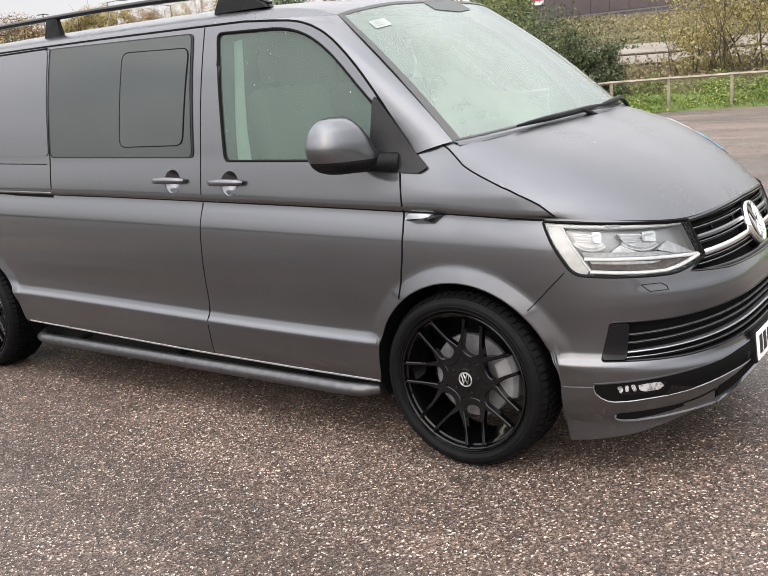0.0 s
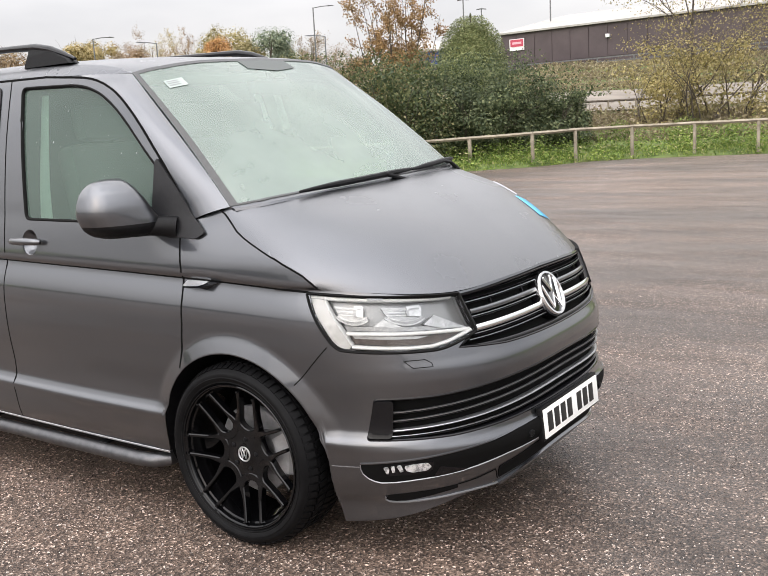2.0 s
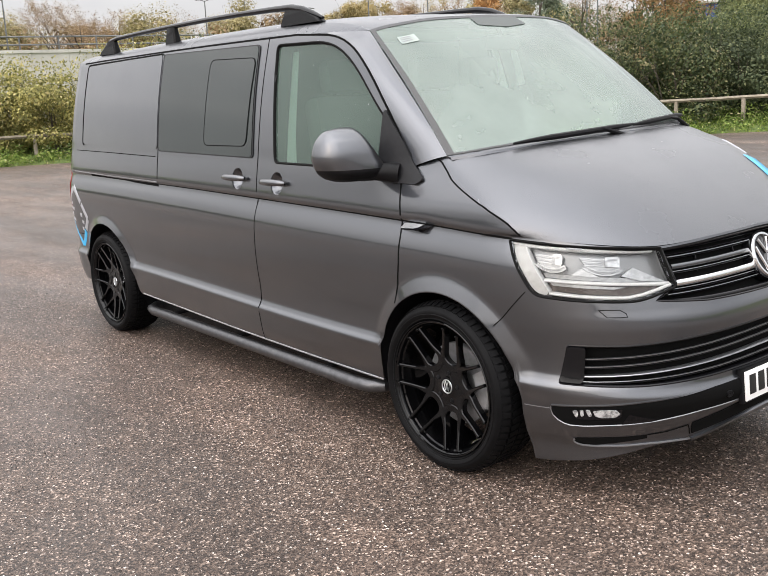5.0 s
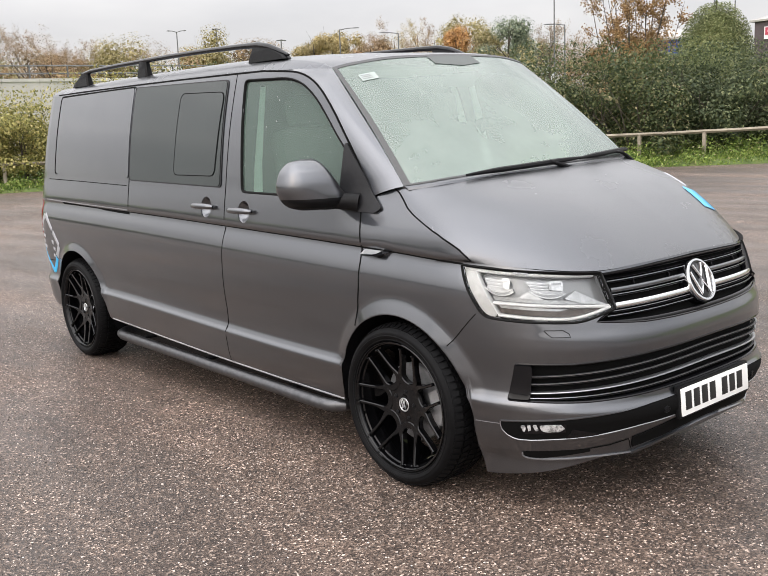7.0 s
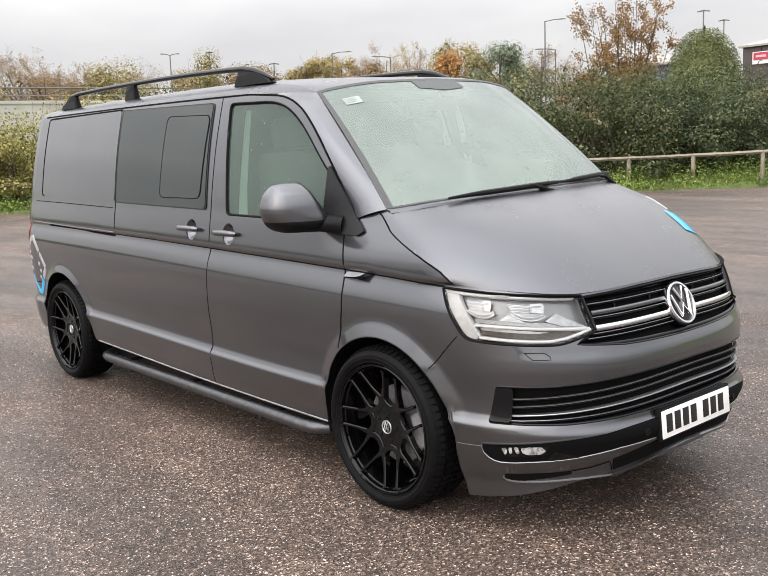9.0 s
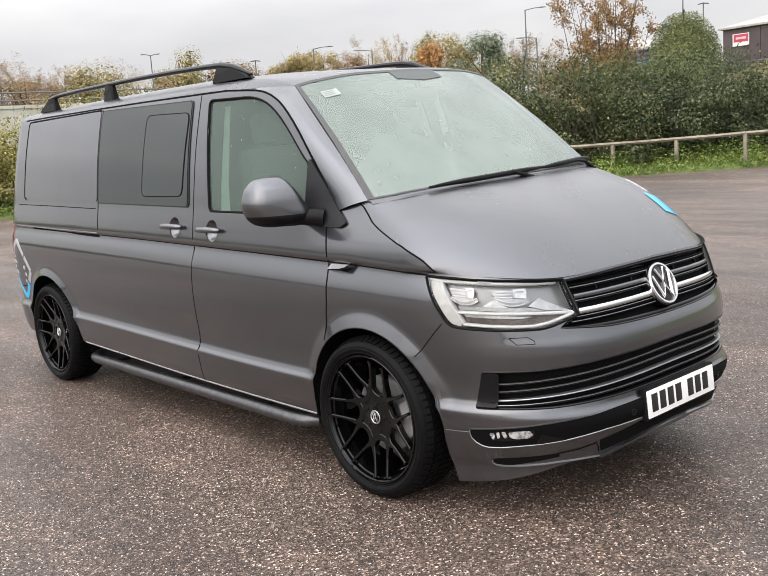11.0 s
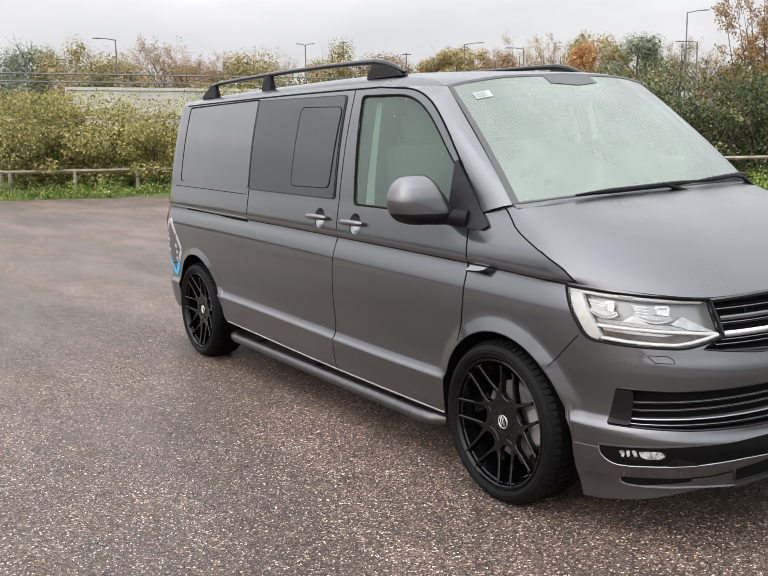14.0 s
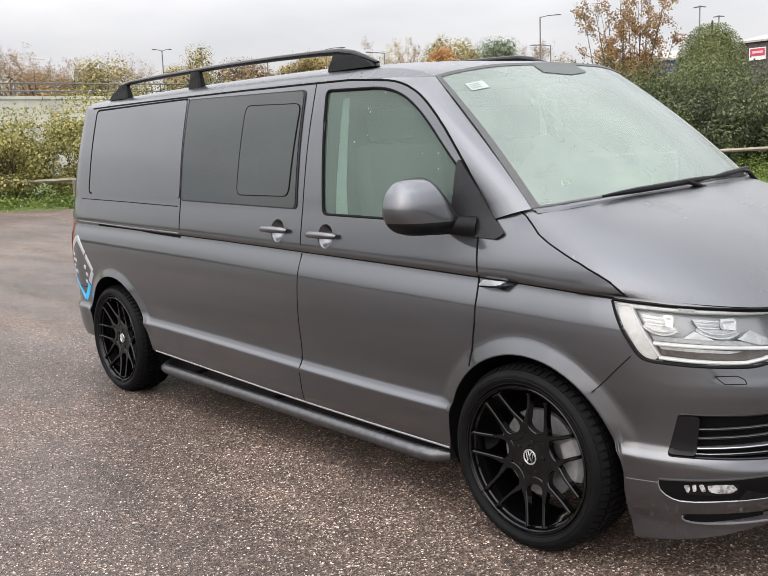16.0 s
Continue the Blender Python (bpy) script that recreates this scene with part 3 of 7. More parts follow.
bm_roof = bmesh.new()
F = [0, 0.12, 0.25, 0.38, 0.5, 0.6, 0.7, 0.78, 0.84, 0.88, 0.9, 0.92, 0.94, 0.955, 0.97, 0.98, 0.99, 0.996, 1.0]
F = [-f for f in F[::-1]] + F[1:]
S = [0, 0.004, 0.012, 0.025, 0.04, 0.06, 0.085, 0.12, 0.16, 0.21, 0.27, 0.35, 0.5, 0.65, 0.8, 0.9, 0.95, 0.975, 0.99, 1.0]
roof_rows = []
for f in F:
    row = []
    a = roof_front(abs(f))
    for t in S:
        x = a.x + (-4.12 - a.x) * t
        yg = -side_surface(max(x, -3.86), GUTTER, 0).y if x < -1.1 else 0.757
        if x < -3.86:
            yg *= (1 - min(0.9, (-3.86 - x) / 0.34) ** 2.3) ** (1 / 3.2)
        ye = abs(f) * yg
        k = smooth01(t, 0.0, 0.16)
        y = -a.y + (ye - -a.y) * k
        z = roof_z(x, ye * 0.757 / yg)
        z = a.z + (z - a.z) * (1 - (1 - min(1.0, t / 0.13)) ** 2.4)
        z -= 0.035 * smooth01(t, 0.955, 1.0)
        row.append(lean(Vector((x, math.copysign(y, f) if f else 0.0, z))))
    roof_rows.append(row)
grid_mesh(bm_roof, roof_rows, flip=True)
bmesh.ops.recalc_face_normals(bm_roof, faces=bm_roof.faces[:])
if sum(f.normal.z for f in bm_roof.faces) < 0:
    bmesh.ops.reverse_faces(bm_roof, faces=bm_roof.faces[:])
part("roof", bm_roof, PAINT_WET, van)

bm = bmesh.new()
rows = []
C1Z = [1.24, 1.30, 1.362, 1.43, 1.50, 1.555, 1.62, 1.68, 1.725, 1.763, 1.79, 1.813, 1.828, 1.838]
for k, z in enumerate(C1Z):
    t = k / (len(C1Z) - 1)
    tt = (z - 1.24) / (1.838 - 1.24)
    c1 = side_surface(DOOR_FRONT(z), z, 0)
    c2 = Vector((-0.045, -0.785, 1.289)).lerp(Vector((-0.635, -0.68, 1.820)), tt**1.02)
    c2.x += 0.015 * math.sin(math.pi * tt)
    row = []
    for j in range(9):
        q = j / 8
        p = c1.lerp(c2, q)
        out = Vector((0.62, -0.75, 0.25)).normalized()
        row.append(p + out * 0.022 * 4 * q * (1 - q) * (1 - 0.6 * tt))
    rows.append(row)
grid_mesh(bm, rows)
bmesh.ops.recalc_face_normals(bm, faces=bm.faces[:])
right_pillar = bm.copy()
part("windscreen_pillar", right_pillar, PAINT, van)
part("windscreen_pillar", other_side(bm), PAINT, van)


def screen_point(f, t):
    """The windscreen; f from -1 to 1 across, t from 0 below to 1 above."""
    lo = Vector((WS_LOW(0.785 * abs(f)), 0.785 * f, WS_LOW_Z(0.785 * abs(f))))
    hi = Vector((WS_TOP(0.68 * abs(f)), 0.68 * f, WS_TOP_Z(0.68 * abs(f))))
    p = lo.lerp(hi, t)
    p += Vector((0.6, 0, 0.75)) * 0.035 * math.sin(math.pi * t) * (1 - f * f * 0.6)
    return lean(p)


bm = bmesh.new()
grid_mesh(bm, [[screen_point(f / 20, t / 16) for f in range(-20, 21)] for t in range(17)])
screen = part("windscreen", bm, WINDSCREEN, van, "misted pale green windscreen glass")
screen.visible_shadow = False
bm = bmesh.new()
rim = [(f / 20, 0.0) for f in range(-20, 21)] + [(1, t / 16) for t in range(1, 17)] + [(f / 20, 1.0) for f in range(19, -21, -1)] + [(-1, t / 16) for t in range(15, -1, -1)]
rows = []
for f, t in rim + rim[:1]:
    p = screen_point(f, t)
    q = screen_point(f * 0.975, 0.010 + t * 0.967)
    up = Vector((0.55, 0, 0.8)) * 0.003
    rows.append([p + up * 0.3, p + up, q + up, q + up * 0.3])
grid_mesh(bm, rows)
part("screen_border", bm, FRIT, screen)

# -- bonnet --
def bonnet_point(f, t):
    """f from -1 to 1 across, t from 0 at the front edge to 1 at the windscreen."""
    g = abs(f)
    fr_y = 0.862 * g
    if g < 0.97:
        fz = NOSE_TOP(fr_y)
        u = u_of_y(-fr_y, fz)
        lo = plan(u, fz)
    else:
        lo = plan(u_of_x(0.405, 1.012), 1.012)
    b = min(g, 1.0) * 0.80
    hi = Vector((WS_LOW(b * 0.99) + 0.02, -b, WS_LOW_Z(b * 0.99) - 0.008))
    if t <= 0:
        p = lo
    p = lo.lerp(hi, t)
    ex = 0.405 + (-0.10 - 0.405) * t
    edge = plan(u_of_x(ex, FENDER_TOP(ex)), FENDER_TOP(ex))
    k = g**7
    p = p.lerp(edge, k)
    bulge = 0.050 * math.sin(math.pi * min(1, t) ** 0.9) * (1 - g**8) + 0.010 * math.sin(math.pi * t) * g * g * (1 - g**6)
    p += Vector((0.40, 0, 0.9)) * bulge
    p.y = math.copysign(abs(p.y), f) if f else 0.0
    return p.lerp(lean(p), min(1.0, t * 1.6))


bm = bmesh.new()
FB = [k / 26 for k in range(-26, 27)]
grid_mesh(bm, [[bonnet_point(f, t / 30) for f in FB] for t in range(31)])
bmesh.ops.recalc_face_normals(bm, faces=bm.faces[:])
if sum(f.normal.z for f in bm.faces) < 0:
    bmesh.ops.reverse_faces(bm, faces=bm.faces[:])
bonnet = part("bonnet", bm, PAINT_WET, van)

# -- rear closing panel --
bm = bmesh.new()
for s in (1, -1):
    rows = [[mirror_y(plan(cols[0], z), s) + Vector((0, 0.0, 0)) for z in (0.30, 0.6, 0.9, 1.222, 1.5, 1.84)], [Vector((-4.28 + 0.1 * smooth01(z, 1.2, 1.9), 0, z)) for z in (0.30, 0.6, 0.9, 1.222, 1.5, 1.84)]]
    grid_mesh(bm, rows)
part("tailgate", bm, PAINT, van)
for (k, s), bm in meshes.items():
    bmesh.ops.remove_doubles(bm, verts=bm.verts[:], dist=0.0004)
    meshes[(k, s)] = part(k, bm, PAINT, van)


# -- wheels --
def lathe(bm, profile, n=64, flip=False):
    """Turns a profile of (radius, across) about the y axis."""
    rows = [[Vector((r * math.cos(2 * math.pi * k / n), a, r * math.sin(2 * math.pi * k / n))) for k in range(n)] for r, a in profile]
    return grid_mesh(bm, rows, closed=True, flip=flip)


def make_wheel(x, y_face, s, axle, turn_deg):
    """A tyre on a dished black alloy with seven forked spokes; the outer face looks to -y when s is 1."""
    w = new("wheel")
    w.parent = van
    w.location = (x, y_face, axle)
    w.scale = (axle / 0.345, 1, axle / 0.345)
    w.rotation_euler = (0, 0, 0 if s == 1 else math.pi)
    bm = bmesh.new()
    side = [(0.272, 0.03), (0.277, 0.010), (0.284, 0.003), (0.287, 0.0045), (0.292, 0.000), (0.303, -0.004), (0.305, -0.002), (0.314, -0.003), (0.322, 0.001), (0.324, 0.004), (0.330, 0.009), (0.338, 0.022), (0.3425, 0.036), (0.345, 0.06), (0.345, 0.20), (0.3425, 0.224), (0.335, 0.24), (0.30, 0.262), (0.275, 0.24)]
    lathe(bm, [(0.345 - (0.345 - r) * 0.97 if a < 0.05 or r < 0.31 else r, a) for r, a in side], 96)
    bmesh.ops.recalc_face_normals(bm, faces=bm.faces[:])
    part("tyre", bm, RUBBER, w, "black road tyre with a blocky tread")
    bm = bmesh.new()
    for k in range(72):
        a = 2 * math.pi * k / 72
        for across, wide, lean in ((0.030, 0.034, 0.0), (0.080, 0.044, 0.2), (0.13, 0.044, -0.2), (0.18, 0.044, 0.2), (0.222, 0.026, 0.0)):
            r = 0.3465 if 0.05 < across < 0.21 else 0.3400
            turn = Matrix.Rotation(-a, 4, "Y")
            vs = box(bm, 0, 0, 0, 0.009, wide, 0.021)
            m = turn @ Matrix.Translation((r, across, 0)) @ Matrix.Rotation(lean, 4, "X") @ Matrix.Rotation(-0.42 if across < 0.05 else (0.35 if across > 0.21 else 0), 4, "Z")
            for v in vs:
                v.co = m @ v.co
    part("tread", bm, RUBBER, w, smooth=False)
    bm = bmesh.new()
    lathe(bm, [(0.274, 0.012), (0.276, 0.006), (0.2735, 0.003), (0.270, 0.004), (0.268, 0.009), (0.265, 0.010), (0.262, 0.014), (0.260, 0.030), (0.254, 0.034), (0.250, 0.07), (0.240, 0.12), (0.246, 0.22), (0.268, 0.24)], 80)
    bmesh.ops.recalc_face_normals(bm, faces=bm.faces[:])
    bmesh.ops.reverse_faces(bm, faces=bm.faces[:])
    part("rim", bm, RIM, w, "gloss black rim").scale = (1.01, 1, 1.01)
    for k in range(7):
        # each arm pair sweeps from the rim round the foot of a pocket and back to the rim
        bm = bmesh.new()
        a = radians(turn_deg) + 2 * math.pi * k / 7
        er, et = Vector((math.cos(a), 0, math.sin(a))), Vector((-math.sin(a), 0, math.cos(a)))
        track = [(0.252 - 0.124 * i / 12, 0.0385 + 0.0045 * (i / 12) ** 1.5) for i in range(13)]
        track += [(0.128 - 0.032 * math.sin(math.pi / 2 * i / 7), 0.043 * math.cos(math.pi / 2 * i / 7)) for i in range(1, 8)]
        track += [(p, -q) for p, q in track[-2::-1]]
        rows = []
        for i, (p, q) in enumerate(track):
            (p0, q0), (p1, q1) = track[max(i - 1, 0)], track[min(i + 1, len(track) - 1)]
            fw = (er * (p1 - p0) + et * (q1 - q0)).normalized()
            sd = Vector((-fw.z, 0, fw.x))
            c = er * p + et * q
            r = c.length
            yy = 0.048 - 0.040 * min(1.0, max(0.0, (r - 0.07) / 0.185)) ** 1.35
            inner = 0.0066
            # the outer flank swells to meet the neighbouring pair's arm above the hub
            outer = inner + 0.017 * (1 - smooth01(r, 0.095, 0.185))
            rows.append([c + sd * e + Vector((0, yy + f, 0)) for e, f in ((0.0008 - outer, 0.030), (-outer, 0.0036), (0.0030 - outer, 0.0), (inner - 0.0030, 0.0), (inner, 0.0036), (inner - 0.0008, 0.030))])
        vs = grid_mesh(bm, rows, closed=True)
        bm.faces.new(vs[-1])
        bm.faces.new(vs[0][::-1])
        for g in (-1, 1):
            bmesh.ops.create_icosphere(bm, subdivisions=1, radius=0.0055, matrix=Matrix.Translation(er * 0.2515 + et * 0.0385 * g + Vector((0, 0.006, 0))))
        bmesh.ops.recalc_face_normals(bm, faces=bm.faces[:])
        part("spoke", bm, RIM, w, angle=30)
    bm = bmesh.new()
    lathe(bm, [(0.0, 0.050), (0.031, 0.050), (0.034, 0.0455), (0.040, 0.0455), (0.046, 0.0485), (0.070, 0.0482), (0.086, 0.0470), (0.093, 0.0500), (0.093, 0.085), (0.0, 0.085)], 48)
    bmesh.ops.remove_doubles(bm, verts=bm.verts[:], dist=1e-5)
    bmesh.ops.recalc_face_normals(bm, faces=bm.faces[:])
    part("hub", bm, RIM, w)
    for k in range(5):
        bm = bmesh.new()
        a = 2 * math.pi * (k + 0.1) / 5
        lathe(bm, [(0.0, 0.044), (0.005, 0.044), (0.0085, 0.0455), (0.0095, 0.0475), (0.0095, 0.06)], 10)
        for v in bm.verts:
            v.co += Vector((0.059 * math.cos(a), 0, 0.059 * math.sin(a)))
        bmesh.ops.recalc_face_normals(bm, faces=bm.faces[:])
        part("wheel_bolt", bm, BLACK_PLASTIC, w)
    # round cap with a plain ring and bars
    bm = bmesh.new()
    lathe(bm, [(0.024, 0.047), (0.0255, 0.0440), (0.0290, 0.0440), (0.0305, 0.047)], 32)
    for g in (-1, 1):
        tube(bm, [(g * 0.017, 0.0465, 0.017), (g * 0.008, 0.0465, -0.017), (0, 0.0465, 0.002)], 0.0027, 6)
        tube(bm, [(g * 0.009, 0.0465, 0.0225), (0, 0.0465, 0.003)], 0.0027, 6)
    bmesh.ops.recalc_face_normals(bm, faces=bm.faces[:])
    part("centre_cap", bm, SATIN, w, "silver ring emblem on a black cap")
    bm = bmesh.new()
    lathe(bm, [(0.05, 0.11), (0.165, 0.11), (0.168, 0.114), (0.168, 0.132), (0.165, 0.136), (0.05, 0.136)], 48)
    bmesh.ops.recalc_face_normals(bm, faces=bm.faces[:])
    part("brake_disc", bm, STEEL, w, "grey steel brake disc")
    bm = bmesh.new()
    rows = []
    for i in range(9):
        a = -0.42 + 0.84 * i / 8 + (0.1 if s == 1 else math.pi - 0.1)
        c = Vector((math.cos(a), 0, math.sin(a)))
        rows.append([c * 0.125 + Vector((0, 0.085, 0)), c * 0.19 + Vector((0, 0.082, 0)), c * 0.205 + Vector((0, 0.10, 0)), c * 0.205 + Vector((0, 0.15, 0)), c * 0.12 + Vector((0, 0.15, 0))])
    vs = grid_mesh(bm, rows, closed=True)
    bm.faces.new(vs[0][::-1])
    bm.faces.new(vs[-1])
    bmesh.ops.recalc_face_normals(bm, faces=bm.faces[:])
    part("brake_caliper", bm, CALIPER, w, "bare metal brake caliper")
    return w


for x, y, axle, turn_deg in ((0.004, 0.918, 0.354, 24.0), (-3.4, 0.916, 0.346, 20.0)):
    make_wheel(x, -y, 1, axle, turn_deg)
    make_wheel(x, y, -1, axle, turn_deg)
for xc, r in ARCHES:
    for s in (1, -1):
        bm = bmesh.new()
        rows = []
        for k in range(41):
            a = math.pi * (-0.10 + 1.20 * k / 40)
            x, z = xc + (r + 0.002) * math.cos(a), 0.345 + (r + 0.002) * math.sin(a)
            if a < 0 or a > math.pi:
                x = xc + math.copysign(r + 0.002, x - xc)
            rim = -plan(u_of_x(x, z), z).y
            row = [Vector((x, -(rim - d) * s, z)) for d in (0.004, 0.02, 0.06)]
            row.append(Vector((xc + (x - xc) * 1.02, -0.55 * s, 0.345 + (z - 0.345) * 1.02)))
            row.append(Vector((xc, -0.52 * s, 0.345)))
            rows.append(row)
        grid_mesh(bm, rows)
        bmesh.ops.recalc_face_normals(bm, faces=bm.faces[:])
        part("arch_liner", bm, BLACK_PLASTIC, van)
# plain boxes for the underbody, set low to keep light from under the van
bm = bmesh.new()
box(bm, -1.68, 0, 0.315, 2.52, 1.58, 0.19, 0.02)
box(bm, 0.58, 0, 0.30, 0.30, 1.12, 0.14, 0.02)
box(bm, -4.0, 0, 0.42, 0.35, 1.5, 0.16, 0.02)
box(bm, -1.7, 0, 0.36, 4.6, 1.08, 0.20, 0.02)
part("underbody", bm, BLACK_PLASTIC, van)


door_r, slide_r = meshes[("front_door", 1)], meshes[("sliding_door", 1)]
door_l = meshes[("front_door", -1)]


# -- panel gaps --
def gap(pts, width=0.007, surface=side_surface, both=True, mat=GAP, parent=None, step=0.03, off=0.0012, name="panel_gap"):
    bm = bmesh.new()
    band(bm, densify(pts, step), surface, width, off, 0.004)
    bmesh.ops.recalc_face_normals(bm, faces=bm.faces[:])
    if both:
        other = bm.copy()
        part(name, other_side(other), mat, parent or van)
    return part(name, bm, mat, parent or van)


def nose_surface(u, z, off):
    return skin(u, z, off)


gap([(x, Z_LINE(x)) for x in (-2.48, -2.0, -1.6, -1.2, -0.8, -0.5, -0.225, -0.1, 0.05, 0.2)], 0.013)
gap([(u, Z_LINE(plan(u, 1.0).x)) for u in (0.0, 0.04, 0.08, 0.12, u_of_x(0.362, 1.0))], 0.010, nose_surface)
gap([(-1.345, 1.835), (-1.348, 1.4), (-1.350, 1.06)], 0.006)
gap([(-1.350, 1.05), (-1.372, 0.75), (-1.389, 0.481), (-1.397, 0.30)], 0.005)
gap([(-0.255, 1.18), (-0.240, 1.05), (-0.234, 0.95), (-0.240, 0.85), (-0.252, 0.782), (-0.267, 0.672)], 0.009)
gap([(-2.512, 1.835), (-2.492, 1.247), (-2.483, 1.078)], 0.009)
gap([(DOOR_FRONT(z), z) for z in (1.20, 1.24, 1.30, 1.362, 1.41, 1.45, 1.50, 1.555, 1.60, 1.65, 1.69, 1.72, 1.745, 1.763, 1.785, 1.80, 1.81, 1.818, 1.825, 1.83, 1.834, 1.838)] + [(-1.4, 1.841), (-2.0, 1.846), (-2.6, 1.848), (-3.4, 1.848), (-3.80, 1.846)], 0.010, off=0.003)
gap([(-3.84, 1.252), (-3.2, 1.246), (-2.52, 1.236)], 0.006)
gap([(u_of_x(x, z), z) for x, z in ((0.300, 0.668), (0.335, 0.704), (0.37, 0.741), (0.405, 0.778), (0.44, 0.815))], 0.005, nose_surface, step=0.004)
gap([(-0.205, 1.243), (-0.15, 1.262), (-0.10, 1.279), (-0.065, 1.284)], 0.008, off=0.003)
edge_pts = [(x, FENDER_TOP(x)) for x in (-0.09, -0.06, -0.02, 0.016, 0.06, 0.10, 0.15, 0.2)]
gap(edge_pts, 0.007, off=0.002)
gap([(u_of_x(x, FENDER_TOP(x)), FENDER_TOP(x)) for x in (0.2, 0.26, 0.31, 0.349, 0.38, 0.40)], 0.007, nose_surface, off=0.002, step=0.01)
gap([(u_of_y(-y, NOSE_TOP(y)), NOSE_TOP(y) - 0.010) for y in (0.855, 0.82, 0.76, 0.70, 0.62, 0.535, 0.4, 0.25, 0.1, 0.0)], 0.005, nose_surface, off=0.002, step=0.02)
gap([(u_of_x(0.42, 0.381), 0.378), (u_of_x(0.48, 0.381), 0.380), (u_of_x(0.54, 0.383), 0.382)], 0.003, nose_surface, mat=EDGE_GREY, step=0.02, name="lip_edge")

# sliding door rail in the rear quarter
gap([(-3.56, 1.086), (-3.0, 1.079), (-2.486, 1.068)], 0.022, off=0.002, name="door_rail_slot")
gap([(-3.86, 1.104), (-3.57, 1.099), (-2.6, 1.088), (-2.49, 1.086)], 0.006, mat=EDGE_GREY, off=0.004, name="door_rail_edge")

# -- side glass --
SLIDE_GLASS = rounded([(-2.506, 1.832), (-1.412, 1.815), (-1.392, 1.252), (-2.484, 1.268)], 0.028)
VENT = rounded([(-1.902, 1.763), (-1.432, 1.750), (-1.460, 1.312), (-1.908, 1.312)], 0.045)
PANEL = rounded([(-3.715, 1.822), (-2.53, 1.832), (-2.502, 1.280), (-3.715, 1.296)], 0.03)
for s in (1, -1):
    door = slide_r if s == 1 else meshes[("sliding_door", -1)]
    flip = (lambda b: b) if s == 1 else other_side
    part("side_window", flip(skin_patch(SLIDE_GLASS, 0.004, 0.006, side_surface, 0.06, 0.06)), BLACK_GLOSS, door, "dark tinted flush side window")
    win = part("window_pane", flip(skin_patch(shrink(SLIDE_GLASS, 0.014), 0.0065, 0.004, side_surface, 0.06, 0.06)), PRIVACY, door, "smoky privacy glass")
    vent = part("sliding_pane", flip(skin_patch(VENT, 0.009, 0.004, side_surface, 0.06, 0.06)), PRIVACY, door, "small sliding vent pane")
    bm = bmesh.new()
    band(bm, densify(VENT + VENT[:1], 0.04), side_surface, 0.005, 0.0100, 0.004)
    bmesh.ops.recalc_face_normals(bm, faces=bm.faces[:])
    part("pane_seal", flip(bm), GAP, door)
    bp = part("blank_panel", flip(skin_patch(PANEL, 0.004, 0.006, side_surface, 0.06, 0.06)), PAINT, van, "painted blank window panel")
    bm = bmesh.new()
    band(bm, densify([(-2.535, 1.835), (-3.69, 1.829), (-3.712, 1.823), (-3.722, 1.803), (-3.724, 1.32), (-3.718, 1.300), (-3.70, 1.291)], 0.03), side_surface, 0.011, 0.006, 0.006)
    bmesh.ops.recalc_face_normals(bm, faces=bm.faces[:])
    part("panel_seal", flip(bm), GAP, van)
    d = door_r if s == 1 else door_l
    glass = part("window", flip(skin_patch(DOOR_WINDOW, -0.010, 0.003, side_surface, 0.05, 0.05)), DOOR_GLASS, d, "green-tinted door window with rain spots")
    glass.visible_shadow = False
    bm = bmesh.new()
    band(bm, densify(DOOR_WINDOW + DOOR_WINDOW[:1], 0.02), side_surface, 0.014, 0.003, 0.02)
    bmesh.ops.recalc_face_normals(bm, faces=bm.faces[:])
    part("window_frame", flip(bm), SEAL, d)
    sail = rounded([(-0.392, 1.212), (-0.30, 1.178), (-0.165, 1.172), (-0.132, 1.192), (-0.205, 1.262), (-0.30, 1.392), (-0.368, 1.478), (-0.380, 1.465)], 0.012)
    part("mirror_base", flip(skin_patch(sail, 0.012, 0.016, side_surface, 0.04, 0.04)), FRAME_GREY, d)
# rain spots on the driver's window
rng = random.Random(5)
bm = bmesh.new()
for _ in range(70):
    x, z = rng.uniform(-1.2, -0.45), rng.uniform(1.26, 1.77)
    if not inside(DOOR_WINDOW, x + 0.05, z) or not inside(DOOR_WINDOW, x, z):
        continue
    p = side_surface(x, z, -0.008)
    r = rng.uniform(0.0007, 0.0017)
    long = rng.choice((1, 1, 1, 3))
    m = Matrix.Translation(p) @ Matrix.Diagonal((r, 0.001, r * long, 1))
    bmesh.ops.create_icosphere(bm, subdivisions=1, radius=1.0, matrix=m)
drops = part("rain_drop", bm, material("water_drops", (0.45, 0.5, 0.48), 0.1), door_r)
drops["kind"] = "stuff"

